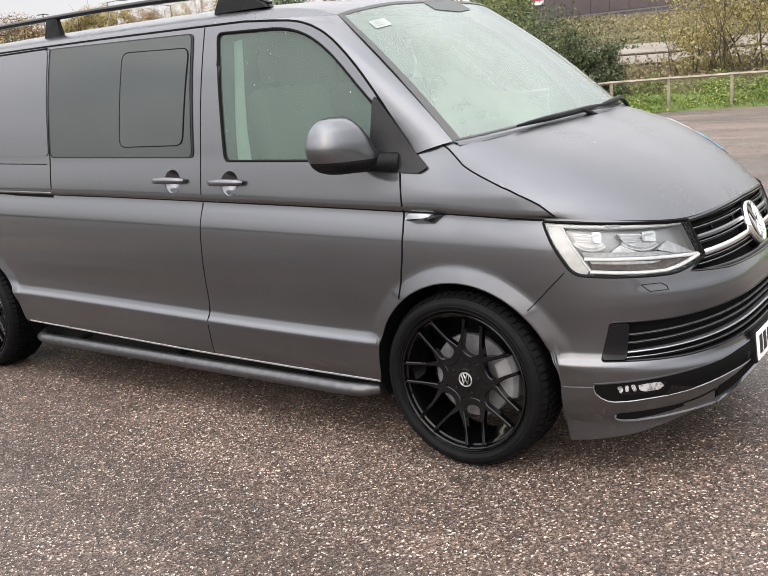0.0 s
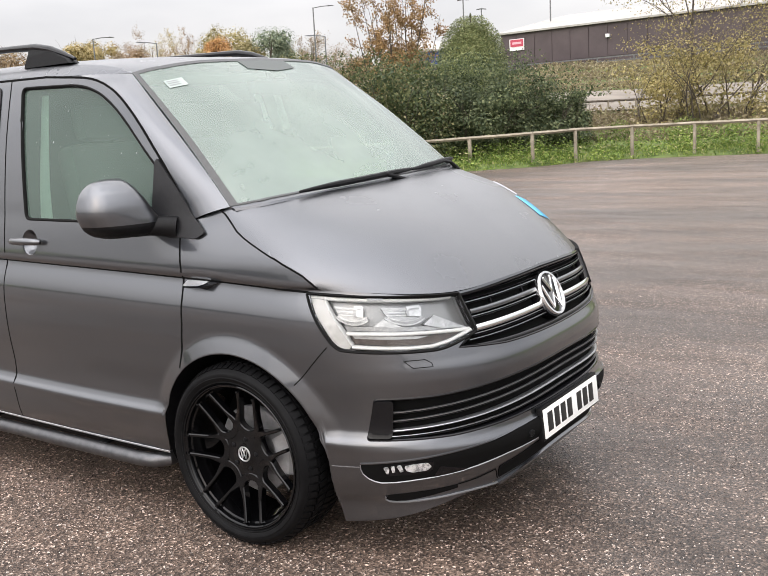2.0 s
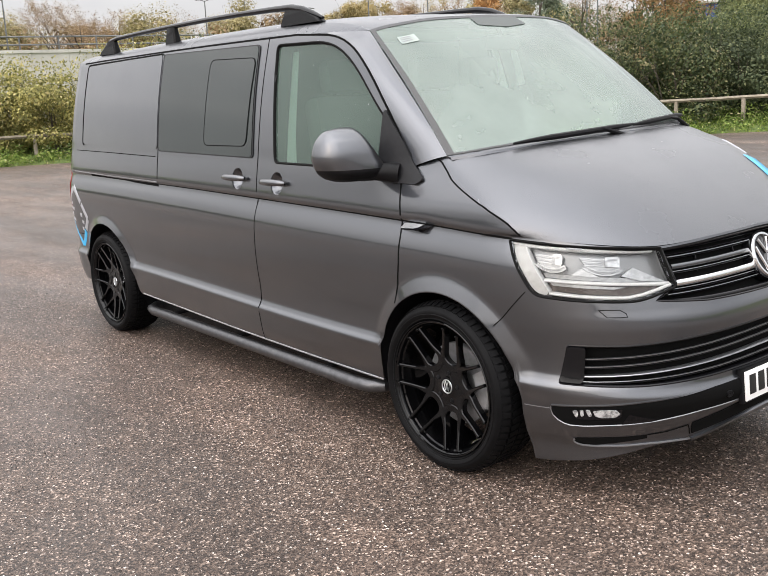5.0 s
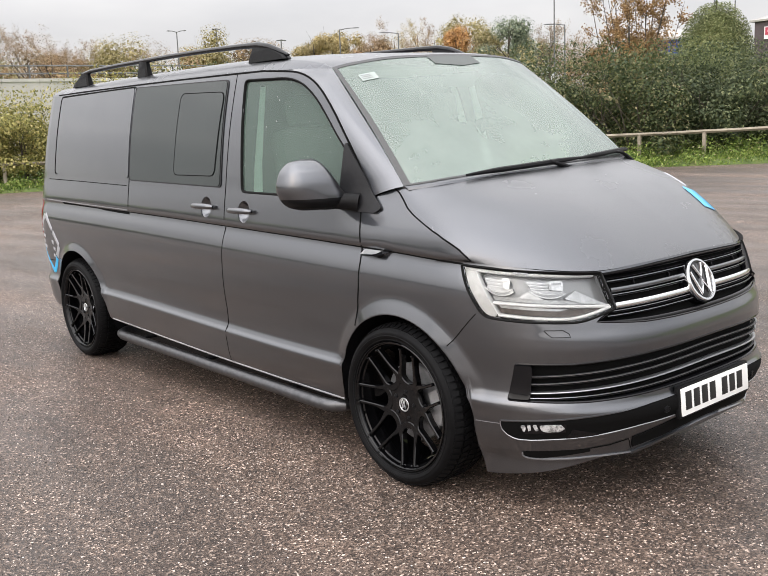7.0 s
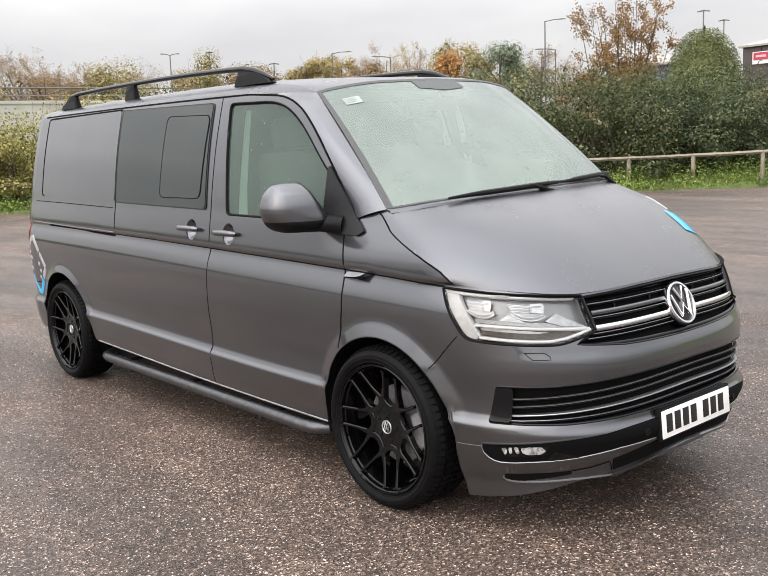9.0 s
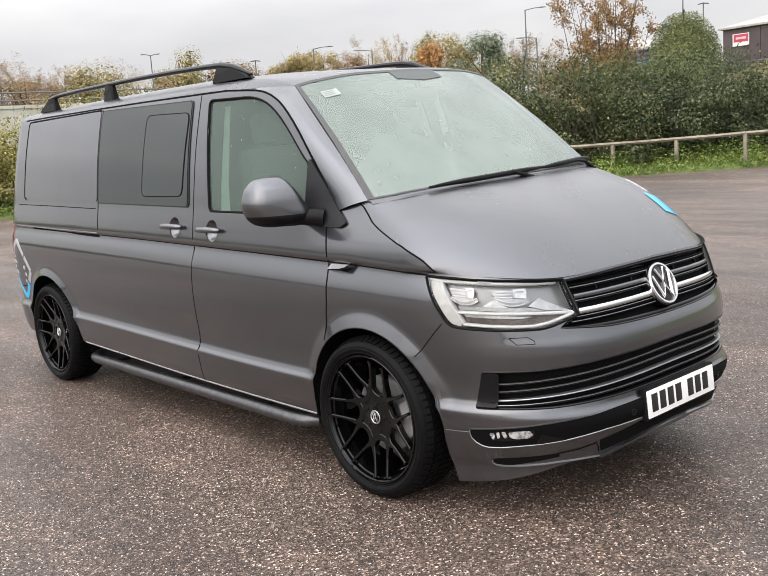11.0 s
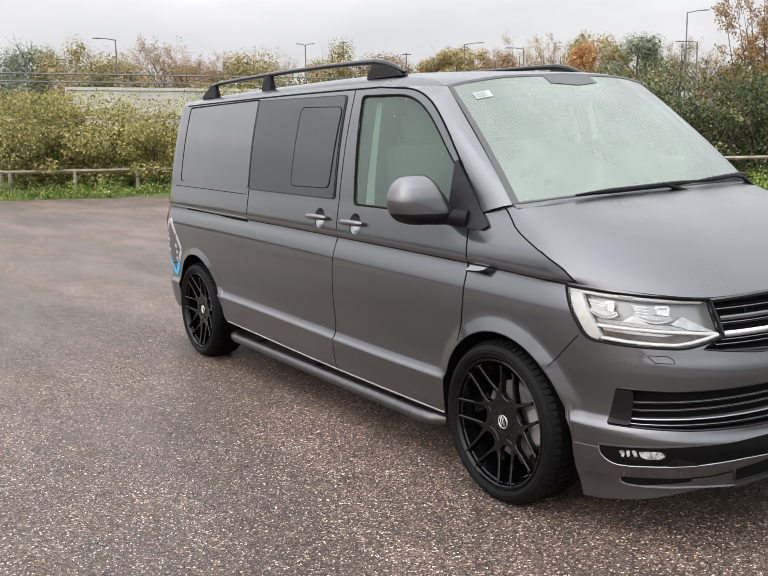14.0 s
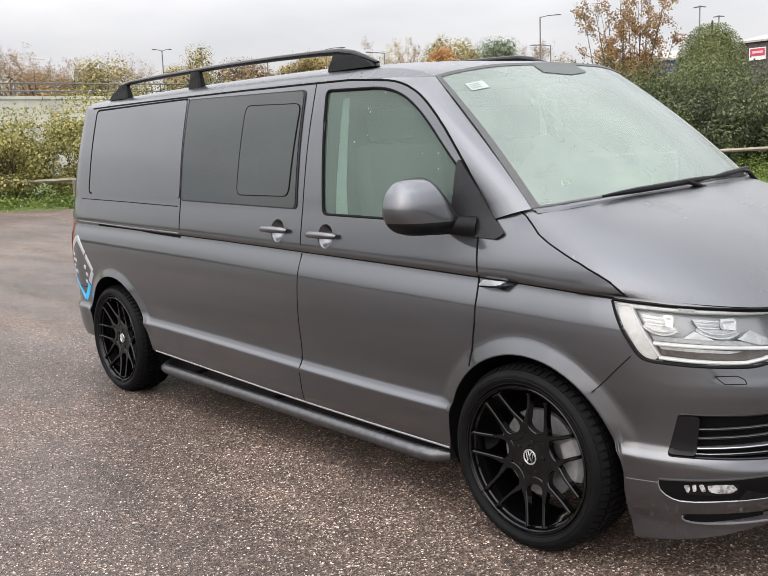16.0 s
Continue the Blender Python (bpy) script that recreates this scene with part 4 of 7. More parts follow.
# -- door handles --
for s in (1, -1):
    for hx, hz, d in ((HANDLES[0], HANDLE_Z[0], door_r if s == 1 else door_l), (HANDLES[1], HANDLE_Z[1], meshes[("sliding_door", s)])):
        flip = (lambda b: b) if s == 1 else other_side
        bm = bmesh.new()
        rows = []
        for r, off in ((0.070, 0.0004), (0.0545, 0.0005), (0.052, -0.002), (0.048, -0.009), (0.040, -0.024), (0.028, -0.036), (0.013, -0.042), (0.001, -0.043)):
            rows.append([side_surface(hx + r * math.cos(2 * math.pi * k / 28), hz + r * 1.02 * math.sin(2 * math.pi * k / 28), off) for k in range(28)])
        grid_mesh(bm, rows, closed=True)
        bmesh.ops.recalc_face_normals(bm, faces=bm.faces[:])
        dish = part("handle_dish", flip(bm), PAINT, d)
        bm = bmesh.new()
        pts, rad = [], []
        for k in range(13):
            t = k / 12
            x = hx - 0.113 + 0.200 * t
            lift = 0.012 + 0.026 * math.sin(math.pi * t) ** 0.5
            pts.append(side_surface(x, hz + 0.003, lift))
            rad.append(0.0145 + 0.002 * math.sin(math.pi * t) if 0 < k < 12 else 0.009)
        tube(bm, pts, rad, 12, 1.0)
        bmesh.ops.recalc_face_normals(bm, faces=bm.faces[:])
        part("handle", flip(bm), PAINT, d, "grey pull handle")

# -- fender blade --
def blade_surface(x, z, off):
    return skin(x - NOSE0, z, off + (1.02 - z) * 0.8 * (1 if off > 0.004 else 0))


bm = skin_patch(rounded([(-0.213, 1.017), (-0.100, 1.0185), (-0.122, 0.999), (-0.135, 0.993), (-0.213, 0.990)], 0.006), 0.006, 0.006, blade_surface, 0.03, 0.02)
part("fender_blade", bm.copy(), SATIN, van, "bright silver blade on the front wing")
part("fender_blade", other_side(bm), SATIN, van)
bm = skin_patch(rounded([(-0.117, 0.999), (-0.095, 1.0185), (-0.048, 1.019), (-0.085, 1.000), (-0.112, 0.985), (-0.20, 0.984), (-0.20, 0.9885), (-0.132, 0.9915)], 0.004), 0.010, 0.010, blade_surface, 0.03, 0.02)
part("blade_insert", bm, BLACK_GLOSS, van)

# -- outside mirrors --
M_OUT = curve1([(0, -1.045), (0.06, -1.085), (0.2, -1.118), (0.45, -1.134), (0.7, -1.122), (0.85, -1.102), (0.95, -1.072), (1.0, -1.02)])
M_IN = curve1([(0, -0.885), (0.1, -0.868), (0.28, -0.862), (0.42, -0.882), (0.6, -0.905), (0.75, -0.925), (0.9, -0.948), (1.0, -0.972)])
M_DEEP = curve1([(0, 0.05), (0.06, 0.078), (0.2, 0.098), (0.5, 0.095), (0.75, 0.078), (0.9, 0.052), (0.97, 0.028), (1.0, 0.004)])


def mirror_shell(zmin, zmax, grow):
    """The mirror head between two heights: rounded, deeper at the foot, tapering to its arm."""
    bm = bmesh.new()
    rows = []
    n = 22
    for i in range(n + 1):
        z = zmin + (zmax - zmin) * (1 - (1 - i / n) ** 1.4)
        t = (z - 1.192) / (1.416 - 1.192)
        cy, hy, hx = (M_OUT(t) + M_IN(t)) / 2, (M_IN(t) - M_OUT(t)) / 2, M_DEEP(t)
        row = []
        for k in range(32):
            a = 2 * math.pi * k / 32
            ca, sa = math.cos(a), math.sin(a)
            ex = math.copysign(abs(ca) ** 0.7, ca) * (hx * 1.1 if ca > 0 else hx * 0.5) * (1 + grow)
            y = cy + math.copysign(abs(sa) ** 0.7, sa) * hy * (1 + grow)
            row.append(Vector((-0.424 + ex + 0.30 * (y + 0.95), y, z)))
        rows.append(row)
    vs = grid_mesh(bm, rows, closed=True)
    bm.faces.new(vs[-1])
    bm.faces.new(vs[0][::-1])
    bmesh.ops.recalc_face_normals(bm, faces=bm.faces[:])
    return bm


for s in (1, -1):
    flip = (lambda b: b) if s == 1 else other_side
    d = door_r if s == 1 else door_l
    head = part("mirror", flip(mirror_shell(1.244, 1.416, 0.0)), PAINT, d, "rounded grey mirror cap over a black foot")
    part("mirror_foot", flip(mirror_shell(1.192, 1.245, -0.012)), BLACK_PLASTIC, head)
    bm = bmesh.new()
    tube(bm, [(-0.405, -0.95, 1.222), (-0.36, -0.905, 1.225), (-0.32, -0.868, 1.222), (-0.275, -0.838, 1.215)], [0.035, 0.036, 0.04, 0.045], 14)
    bmesh.ops.recalc_face_normals(bm, faces=bm.faces[:])
    part("mirror_arm", flip(bm), BLACK_PLASTIC, head)
    bm = bmesh.new()
    box(bm, -0.494, -1.01, 1.30, 0.006, 0.15, 0.13, 0.002, Matrix.Rotation(0.12, 4, "Z"))
    part("mirror_glass", flip(bm), CHROME, head)

# -- headlights --
def lamp(a, b, off):
    return skin(*lamp_uz(a, b), off)


def lamp_strip(pts, width, off, depth, step=0.04):
    bm = bmesh.new()
    band(bm, densify(pts, step), lamp, width, off, depth)
    bmesh.ops.recalc_face_normals(bm, faces=bm.faces[:])
    return bm


def lamp_patch(poly, off, depth):
    return skin_patch(poly, off, depth, lamp, 0.1, 0.15)


def uz_patch(poly, off, depth):
    return skin_patch(poly, off, depth, nose_surface, 0.03, 0.03)


def uz_strip(pts, width, off, depth):
    bm = bmesh.new()
    band(bm, densify(pts, 0.012), nose_surface, width, off, depth)
    bmesh.ops.recalc_face_normals(bm, faces=bm.faces[:])
    return bm


LAMP_OUTLINE = [(0.03, 0.0), (0.08, 0), (0.2, 0), (0.4, 0), (0.58, 0), (0.7, 0), (0.8, 0), (0.9, 0), (0.985, 0), (1, 0.05), (1, 0.5), (1, 0.98), (0.75, 1), (0.5, 1), (0.25, 1), (0.01, 1), (0, 0.97), (0, 0.75), (0, 0.5), (0, 0.25), (0, 0.1), (0.01, 0.03)]


for s in (1, -1):
    flip = (lambda b: b) if s == 1 else other_side
    hl = part("headlight", flip(lamp_patch(LAMP_OUTLINE, -0.050, -0.045)), LAMP_GREY, van, "clear headlamp with white light guides")
    part("outer_reflector", flip(uz_patch([(0.128, 0.984), (0.180, 0.983), (0.262, 0.819), (0.250, 0.807), (0.218, 0.809), (0.200, 0.822), (0.158, 0.905)], -0.012, 0.03)), LAMP_FROST, hl, "pale frosted side reflector")
    part("light_guide", flip(lamp_strip([(0.02, 0.945), (0.3, 0.95), (0.6, 0.95), (0.95, 0.945)], 0.015, -0.006, 0.02)), LAMP_WHITE, hl)
    part("light_guide", flip(uz_strip([(0.1825, 0.980), (0.205, 0.938), (0.235, 0.878), (0.2636, 0.820)], 0.009, -0.004, 0.03)), LAMP_WHITE, hl)
    part("light_guide", flip(uz_strip([(0.2636, 0.815), (0.36, 0.8085), (0.46, 0.8045), (0.54, 0.804), (0.60, 0.813), (0.66, 0.828), (0.698, 0.839)], 0.013, -0.004, 0.02)), LAMP_WHITE, hl)
    part("light_guide", flip(uz_strip([(0.252, 0.862), (0.40, 0.8565), (0.55, 0.851), (0.695, 0.8435)], 0.013, -0.006, 0.02)), LAMP_WHITE, hl)
    part("turn_lamp", flip(uz_patch([(0.27, 0.823), (0.40, 0.8155), (0.54, 0.812), (0.60, 0.821), (0.67, 0.839), (0.55, 0.843), (0.40, 0.849), (0.262, 0.854)], -0.026, 0.01)), LAMP_AMBER, hl, "smoky dark turn lamp strip")
    part("lower_reflector", flip(uz_patch([(0.275, 0.843), (0.40, 0.837), (0.50, 0.834), (0.54, 0.840), (0.40, 0.848), (0.268, 0.853)], -0.022, 0.006)), LAMP_PALE, hl)
    part("shelf_reflector", flip(uz_patch([(0.252, 0.871), (0.40, 0.865), (0.55, 0.859), (0.68, 0.853), (0.62, 0.871), (0.50, 0.876), (0.35, 0.883), (0.247, 0.888)], -0.026, 0.01)), LAMP_MODULE, hl)
    for uv, ul, ur, top, low, sq0, sq1 in ((0.215, 0.222, 0.338, 0.960, 0.926, 0.292, 0.326), (0.388, 0.398, 0.545, 0.949, 0.918, 0.484, 0.538)):
        tilt = (top - low) * 0.25
        mod = part("lamp_module", flip(uz_patch([(uv, top), (sq0, top - tilt), (sq0, low - tilt * 0.6), (ul + 0.012, low)], -0.018, 0.02)), LAMP_MODULE, hl, "ribbed silver lamp module")
        for k in range(5):
            f = (k + 0.5) / 5
            part("rib", flip(uz_strip([(uv + 0.016 * f + 0.002, top + (low - top) * f), (sq0, top - tilt + (low - top + tilt * 0.4) * f)], 0.0026, -0.0145, 0.005)), LAMP_PALE if k % 2 == 0 else LAMP_DARK, mod)
        part("projector", flip(uz_patch(rounded([(sq0, top - 0.002), (sq1 - 0.006, top - 0.001), (sq1, top - 0.012), (sq1 - 0.004, low - 0.008), (sq0, low - 0.004)], 0.004), -0.010, 0.02)), LAMP_PALE, mod, "bright square projector lens")
        part("projector_shade", flip(uz_patch([(sq0 - 0.004, top - 0.014), (sq0 + 0.006, top - 0.014), (sq0 + 0.007, low - 0.004), (sq0 - 0.003, low - 0.003)], -0.008, 0.006)), LAMP_DARK, mod)
        part("projector_shade", flip(uz_patch([(sq0 + 0.008, top - 0.010), (sq1 - 0.008, top - 0.010), (sq1 - 0.009, top - 0.016), (sq0 + 0.008, top - 0.017)], -0.008, 0.006)), LAMP_GREY, mod)
        n = 12
        rim = [(ul + (ur - ul) * k / n, low - 0.006 - 0.022 * math.sin(math.pi * k / n) ** 0.8 - 0.012 * k / n) for k in range(n + 1)]
        bowl = rim + [(ur - 0.004, low - 0.006), (ul + 0.004, low + 0.001)]
        part("lamp_module_bowl", flip(uz_patch(bowl, -0.022, 0.02)), LAMP_MODULE, mod)
        part("bowl_rim", flip(uz_strip(rim, 0.0045, -0.014, 0.01)), LAMP_PALE, mod)
        part("bowl_rim", flip(uz_strip([(a, b + 0.013) for a, b in rim[1:-1]], 0.0028, -0.015, 0.008)), LAMP_PALE, mod)
        part("bowl_line", flip(uz_strip([(a, b + 0.007) for a, b in rim[2:-2]], 0.0022, -0.0165, 0.008)), LAMP_DARK, mod)
    part("reflector_wedge", flip(uz_patch([(0.352, 0.884), (0.394, 0.909), (0.458, 0.877)], -0.018, 0.02)), LAMP_PALE, hl)
    part("reflector_wedge", flip(uz_patch([(0.535, 0.880), (0.583, 0.908), (0.692, 0.850), (0.60, 0.860)], -0.018, 0.02)), LAMP_PALE, hl)
    lens = part("lens", flip(lamp_patch(LAMP_OUTLINE, 0.001, 0.002)), LENS, hl, "clear lens")
    lens.visible_shadow = False
    part("lamp_seal", flip(lamp_strip([(0.5 + (a - 0.5) * 0.99, 0.5 + (b - 0.5) * 0.975) for a, b in LAMP_OUTLINE + LAMP_OUTLINE[:1]], 0.011, 0.008, 0.03, 0.02)), SEAL, hl)
    # washer flap outline
    flap = [(u_of_y(-0.755, 0.75), 0.763), (u_of_y(-0.708, 0.75), 0.763), (u_of_y(-0.694, 0.74), 0.750), (u_of_y(-0.694, 0.74), 0.737), (u_of_y(-0.742, 0.74), 0.737), (u_of_y(-0.757, 0.75), 0.763)]
    bm = bmesh.new()
    band(bm, densify(flap, 0.01), nose_surface, 0.003, 0.002, 0.003)
    part("washer_flap", flip(bm), GAP, van)

# -- grille --
def nose_bar(z, y0, y1, width, off, depth, dz=0.0, n=24, both=True):
    """A bar across the front at one height."""
    bm = bmesh.new()
    pts = []
    for k in range(n + 1):
        y = y0 + (y1 - y0) * k / n
        zz = z + dz * (1 - (y / 0.52) ** 2)
        pts.append((u_of_y(y, zz), zz))
    band(bm, pts, nose_surface, width, off, depth)
    bmesh.ops.recalc_face_normals(bm, faces=bm.faces[:])
    return bm


grille = part("grille", skin_patch(gr_uz, -0.035, -0.034, nose_surface, 0.05, 0.03), GAP, van, "black front grille with satin and chrome bars")
for z, e in ((0.954, 0.522), (0.940, 0.52), (0.925, 0.515), (0.874, 0.512), (0.815, 0.525), (0.800, 0.55)):
    part("slat", nose_bar(z, -e, e, 0.006, -0.010, 0.02, 0.006), BLACK_GLOSS, grille)
for z, e in ((0.931, 0.515), (0.880, 0.510), (0.8215, 0.525), (0.8055, 0.55)):
    part("slat_edge", nose_bar(z, -e, e, 0.0028, -0.006, 0.008, 0.006), EDGE_GREY, grille)
part("grille_bar", nose_bar(0.897, -0.510, 0.510, 0.020, -0.002, 0.02, 0.006), PAINT, grille, "satin grey bar")
part("grille_bar", nose_bar(0.840, -0.512, 0.512, 0.025, 0.004, 0.02, 0.006), CHROME, grille, "chrome bar")
part("grille_foot", nose_bar(0.780, -0.615, 0.615, 0.020, -0.003, 0.02, -0.008), BLACK_GLOSS, grille)
for k in (-7, -3, 3, 7):
    bm = bmesh.new()
    u = u_of_y(k * 0.054, 0.95)
    band(bm, [(u, 0.912), (u, 0.945)], nose_surface, 0.005, -0.016, 0.012)
    part("grille_rib", bm, BLACK_GLOSS, grille)
bm = bmesh.new()
band(bm, densify(gr_uz + gr_uz[:1], 0.02), nose_surface, 0.014, 0.002, 0.03)
bmesh.ops.recalc_face_normals(bm, faces=bm.faces[:])
part("grille_frame", bm, BLACK_GLOSS, grille)
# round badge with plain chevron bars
badge = new("badge")
badge.parent = van
badge.matrix_local = Matrix.Translation((0.884, 0, 0.872)) @ Matrix.Rotation(radians(-24), 4, "Y")
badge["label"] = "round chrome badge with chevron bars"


def disc_lathe(bm, profile, n=48):
    rows = [[Vector((a, r * math.cos(2 * math.pi * k / n), r * math.sin(2 * math.pi * k / n))) for k in range(n)] for r, a in profile]
    grid_mesh(bm, rows, closed=True)
    bmesh.ops.remove_doubles(bm, verts=bm.verts[:], dist=1e-6)
    bmesh.ops.recalc_face_normals(bm, faces=bm.faces[:])


bm = bmesh.new()
disc_lathe(bm, [(0.0, 0.002), (0.080, 0.002), (0.091, -0.002), (0.094, -0.045), (0.0, -0.045)])
part("badge_back", bm, BLACK_GLOSS, badge)
bm = bmesh.new()
disc_lathe(bm, [(0.078, 0.002), (0.081, 0.010), (0.089, 0.010), (0.0925, 0.002), (0.0925, -0.01), (0.078, 0.0)])
part("badge_ring", bm, CHROME, badge)
for chevron in ([(0.030, 0.066), (0.0, 0.012), (-0.030, 0.066)], [(0.062, 0.040), (0.030, -0.055), (0.0, -0.002), (-0.030, -0.055), (-0.062, 0.040)]):
    bm = bmesh.new()
    tube(bm, [(0.006, y, z) for y, z in chevron], 0.0075, 8, 1.0)
    bmesh.ops.recalc_face_normals(bm, faces=bm.faces[:])
    part("badge_chevron", bm, CHROME, badge)

# -- lower grille, fog lamps, lip --
low = part("lower_grille", skin_patch(lg_uz, -0.030, -0.030, nose_surface, 0.05, 0.03), GAP, van, "black lower grille with a chrome strip")
for z, dz in ((0.598, 0.022), (0.567, 0.022), (0.503, 0.012)):
    part("slat", nose_bar(z, -0.80, 0.80, 0.007, -0.006, 0.02, dz, 40), BLACK_PLASTIC, low)
    part("slat_edge", nose_bar(z + 0.006, -0.80, 0.80, 0.0026, -0.004, 0.008, dz, 40), DULL_SILVER, low)
part("chrome_strip", nose_bar(0.533, -0.805, 0.805, 0.0095, -0.001, 0.02, 0.018, 40), DULL_SILVER, low)
for s in (1, -1):
    blk = [(u_of_x(0.585, 0.625), 0.624), (u_of_x(0.556, 0.486), 0.486), (u_of_x(0.635, 0.486), 0.486), (u_of_x(0.645, 0.62), 0.626)]
    bm = skin_patch(rounded(blk, 0.014), 0.007, 0.02, nose_surface, 0.02, 0.03)
    part("end_block", bm if s == 1 else other_side(bm), BLACK_GLOSS, low)
bm = bmesh.new()
band(bm, densify(rounded(lg_uz, 0.012) + rounded(lg_uz, 0.012)[:1], 0.02), nose_surface, 0.016, 0.002, 0.03)
bmesh.ops.recalc_face_normals(bm, faces=bm.faces[:])
part("grille_frame", bm, BLACK_GLOSS, low)
# slot is a raised black patch; the shade of its depth is painted
slot = part("fog_lamp_slot", skin_patch(fs_uz, 0.003, 0.02, nose_surface, 0.015, 0.012), GAP, van)
bm = bmesh.new()
foot = both_sides(FOG_LOW)
band(bm, densify(foot, 0.01), nose_surface, 0.007, 0.006, 0.03)
bmesh.ops.recalc_face_normals(bm, faces=bm.faces[:])
part("slot_edge", bm, EDGE_GREY, slot)
bm = bmesh.new()
head = both_sides(FOG_HIGH)
band(bm, densify(head, 0.02), nose_surface, 0.005, 0.005, 0.01)
bmesh.ops.recalc_face_normals(bm, faces=bm.faces[:])
part("slot_edge", bm, PAINT, slot)
for s in (1, -1):
    flip = (lambda b: b) if s == 1 else other_side
    fog_poly = [(u_of_x(x, z), z) for x, z in ((0.603, 0.388), (0.614, 0.352), (0.70, 0.357), (0.745, 0.366), (0.755, 0.402), (0.68, 0.402))]
    fog = part("fog_lamp", flip(skin_patch(rounded(fog_poly, 0.006), 0.005, 0.004, nose_surface, 0.02, 0.02)), BLACK_GLOSS, slot, "small fog lamp with bright reflectors")
    for chunk in (((0.606, 0.386), (0.620, 0.390), (0.624, 0.378), (0.618, 0.362), (0.612, 0.362)), ((0.630, 0.392), (0.642, 0.393), (0.640, 0.370), (0.631, 0.366)), ((0.649, 0.394), (0.662, 0.396), (0.666, 0.372), (0.655, 0.368)),
                  ((0.672, 0.392), (0.700, 0.398), (0.738, 0.400), (0.746, 0.384), (0.730, 0.370), (0.690, 0.366), (0.674, 0.372))):
        poly = rounded([(u_of_x(x, z), z) for x, z in chunk], 0.004)
        part("fog_reflector", flip(skin_patch(poly, 0.008, 0.004, nose_surface, 0.02, 0.02)), FOG_SILVER, fog)
    tail_poly = [(u_of_y(-0.70, 0.35), 0.338), (u_of_y(-0.62, 0.35), 0.345), (u_of_y(-0.60, 0.35), 0.352), (u_of_y(-0.69, 0.38), 0.38)]
    part("fog_bezel", flip(skin_patch(tail_poly, 0.0045, 0.003, nose_surface, 0.02, 0.02)), BLACK_GLOSS, slot)
    # flat black stands for the shade inside the lip's slots and crease
    low_slot = [(0.3194, 0.254), (0.324, 0.262), (0.3378, 0.268), (0.45, 0.277), (0.5887, 0.2854), (0.5887, 0.270), (0.48, 0.254), (0.3947, 0.240), (0.350, 0.2395), (0.328, 0.244)]
    part("lip_slot", flip(skin_patch(low_slot, 0.0015, 0.004, nose_surface, 0.02, 0.02)), GAP, van)
    bm = bmesh.new()
    band(bm, densify([(0.326, 0.263), (0.320, 0.256), (0.3205, 0.248), (0.330, 0.240), (0.350, 0.236), (0.3947, 0.2355), (0.48, 0.2405), (0.5887, 0.247), (0.68, 0.2465), (0.7492, 0.2435)], 0.008), nose_surface, 0.005, 0.006, 0.008)
    bmesh.ops.recalc_face_normals(bm, faces=bm.faces[:])
    part("lip_slot_edge", flip(bm), EDGE_GREY, van)
    bm = bmesh.new()
    band(bm, densify([(0.5887, 0.2854), (0.66, 0.292), (0.7336, 0.3074), (0.745, 0.285), (0.749, 0.262)], 0.01), nose_surface, 0.003, 0.003, 0.004)
    part("lip_crease", flip(bm), GAP, van)
mid_slot = [(u_of_y(y, z), z) for y, z in ((-0.459, 0.315), (-0.44, 0.264), (-0.3, 0.280), (-0.15, 0.296), (0.0, 0.300), (0.15, 0.296), (0.3, 0.280), (0.44, 0.264), (0.459, 0.315), (0.25, 0.351), (0.0, 0.356), (-0.25, 0.351))]
part("lip_slot", skin_patch(mid_slot, 0.003, 0.006, nose_surface, 0.015, 0.012), GAP, van)
bm = bmesh.new()
rows = []
for k in range(41):
    y = -0.445 + 0.89 * k / 40
    z = 0.288 - 0.042 * (y / 0.445) ** 2
    u = u_of_y(y, z)
    rows.append([skin(u, z - 0.014, 0.001), skin(u, z - 0.010, 0.010), skin(u, z + 0.001, 0.011), skin(u, z + 0.005, 0.001)])
grid_mesh(bm, rows)
bmesh.ops.recalc_face_normals(bm, faces=bm.faces[:])
part("splitter", bm, PAINT, van, "grey front splitter lip")

for y in (-0.335, 0.335):
    bm = bmesh.new()
    u = u_of_y(y, 0.412)
    grid_mesh(bm, [[skin(u + r * math.cos(math.pi * k / 10) * 0.9, 0.412 + r * math.sin(math.pi * k / 10), off) for k in range(20)] for r, off in ((0.0125, 0.003), (0.0125, 0.007), (0.010, 0.008), (0.009, 0.0065), (0.001, 0.0065))], closed=True)
    bmesh.ops.recalc_face_normals(bm, faces=bm.faces[:])
    part("parking_sensor", bm, BLACK_PLASTIC, van)

# -- number plate: plain bars stand for its characters --
plate = new("number_plate")
plate.parent = van
plate.matrix_local = Matrix.Translation((0.962, 0.005, 0.420)) @ Matrix.Rotation(radians(-5), 4, "Y")
plate["label"] = "white number plate with black bars"
bm = bmesh.new()
box(bm, -0.012, 0, 0, 0.022, 0.545, 0.132, 0.006)
part("plate_holder", bm, BLACK_PLASTIC, plate)
bm = bmesh.new()
box(bm, 0.002, 0, 0, 0.006, 0.522, 0.112, 0.002)
part("plate_face", bm, WHITE_PLATE, plate)
x0 = -0.213
for k in range(7):
    bm = bmesh.new()
    box(bm, 0.0055, x0, 0.002, 0.002, 0.044, 0.074, 0.0008)
    part("character_bar", bm, INK, plate)
    x0 += 0.061 if k != 3 else 0.095

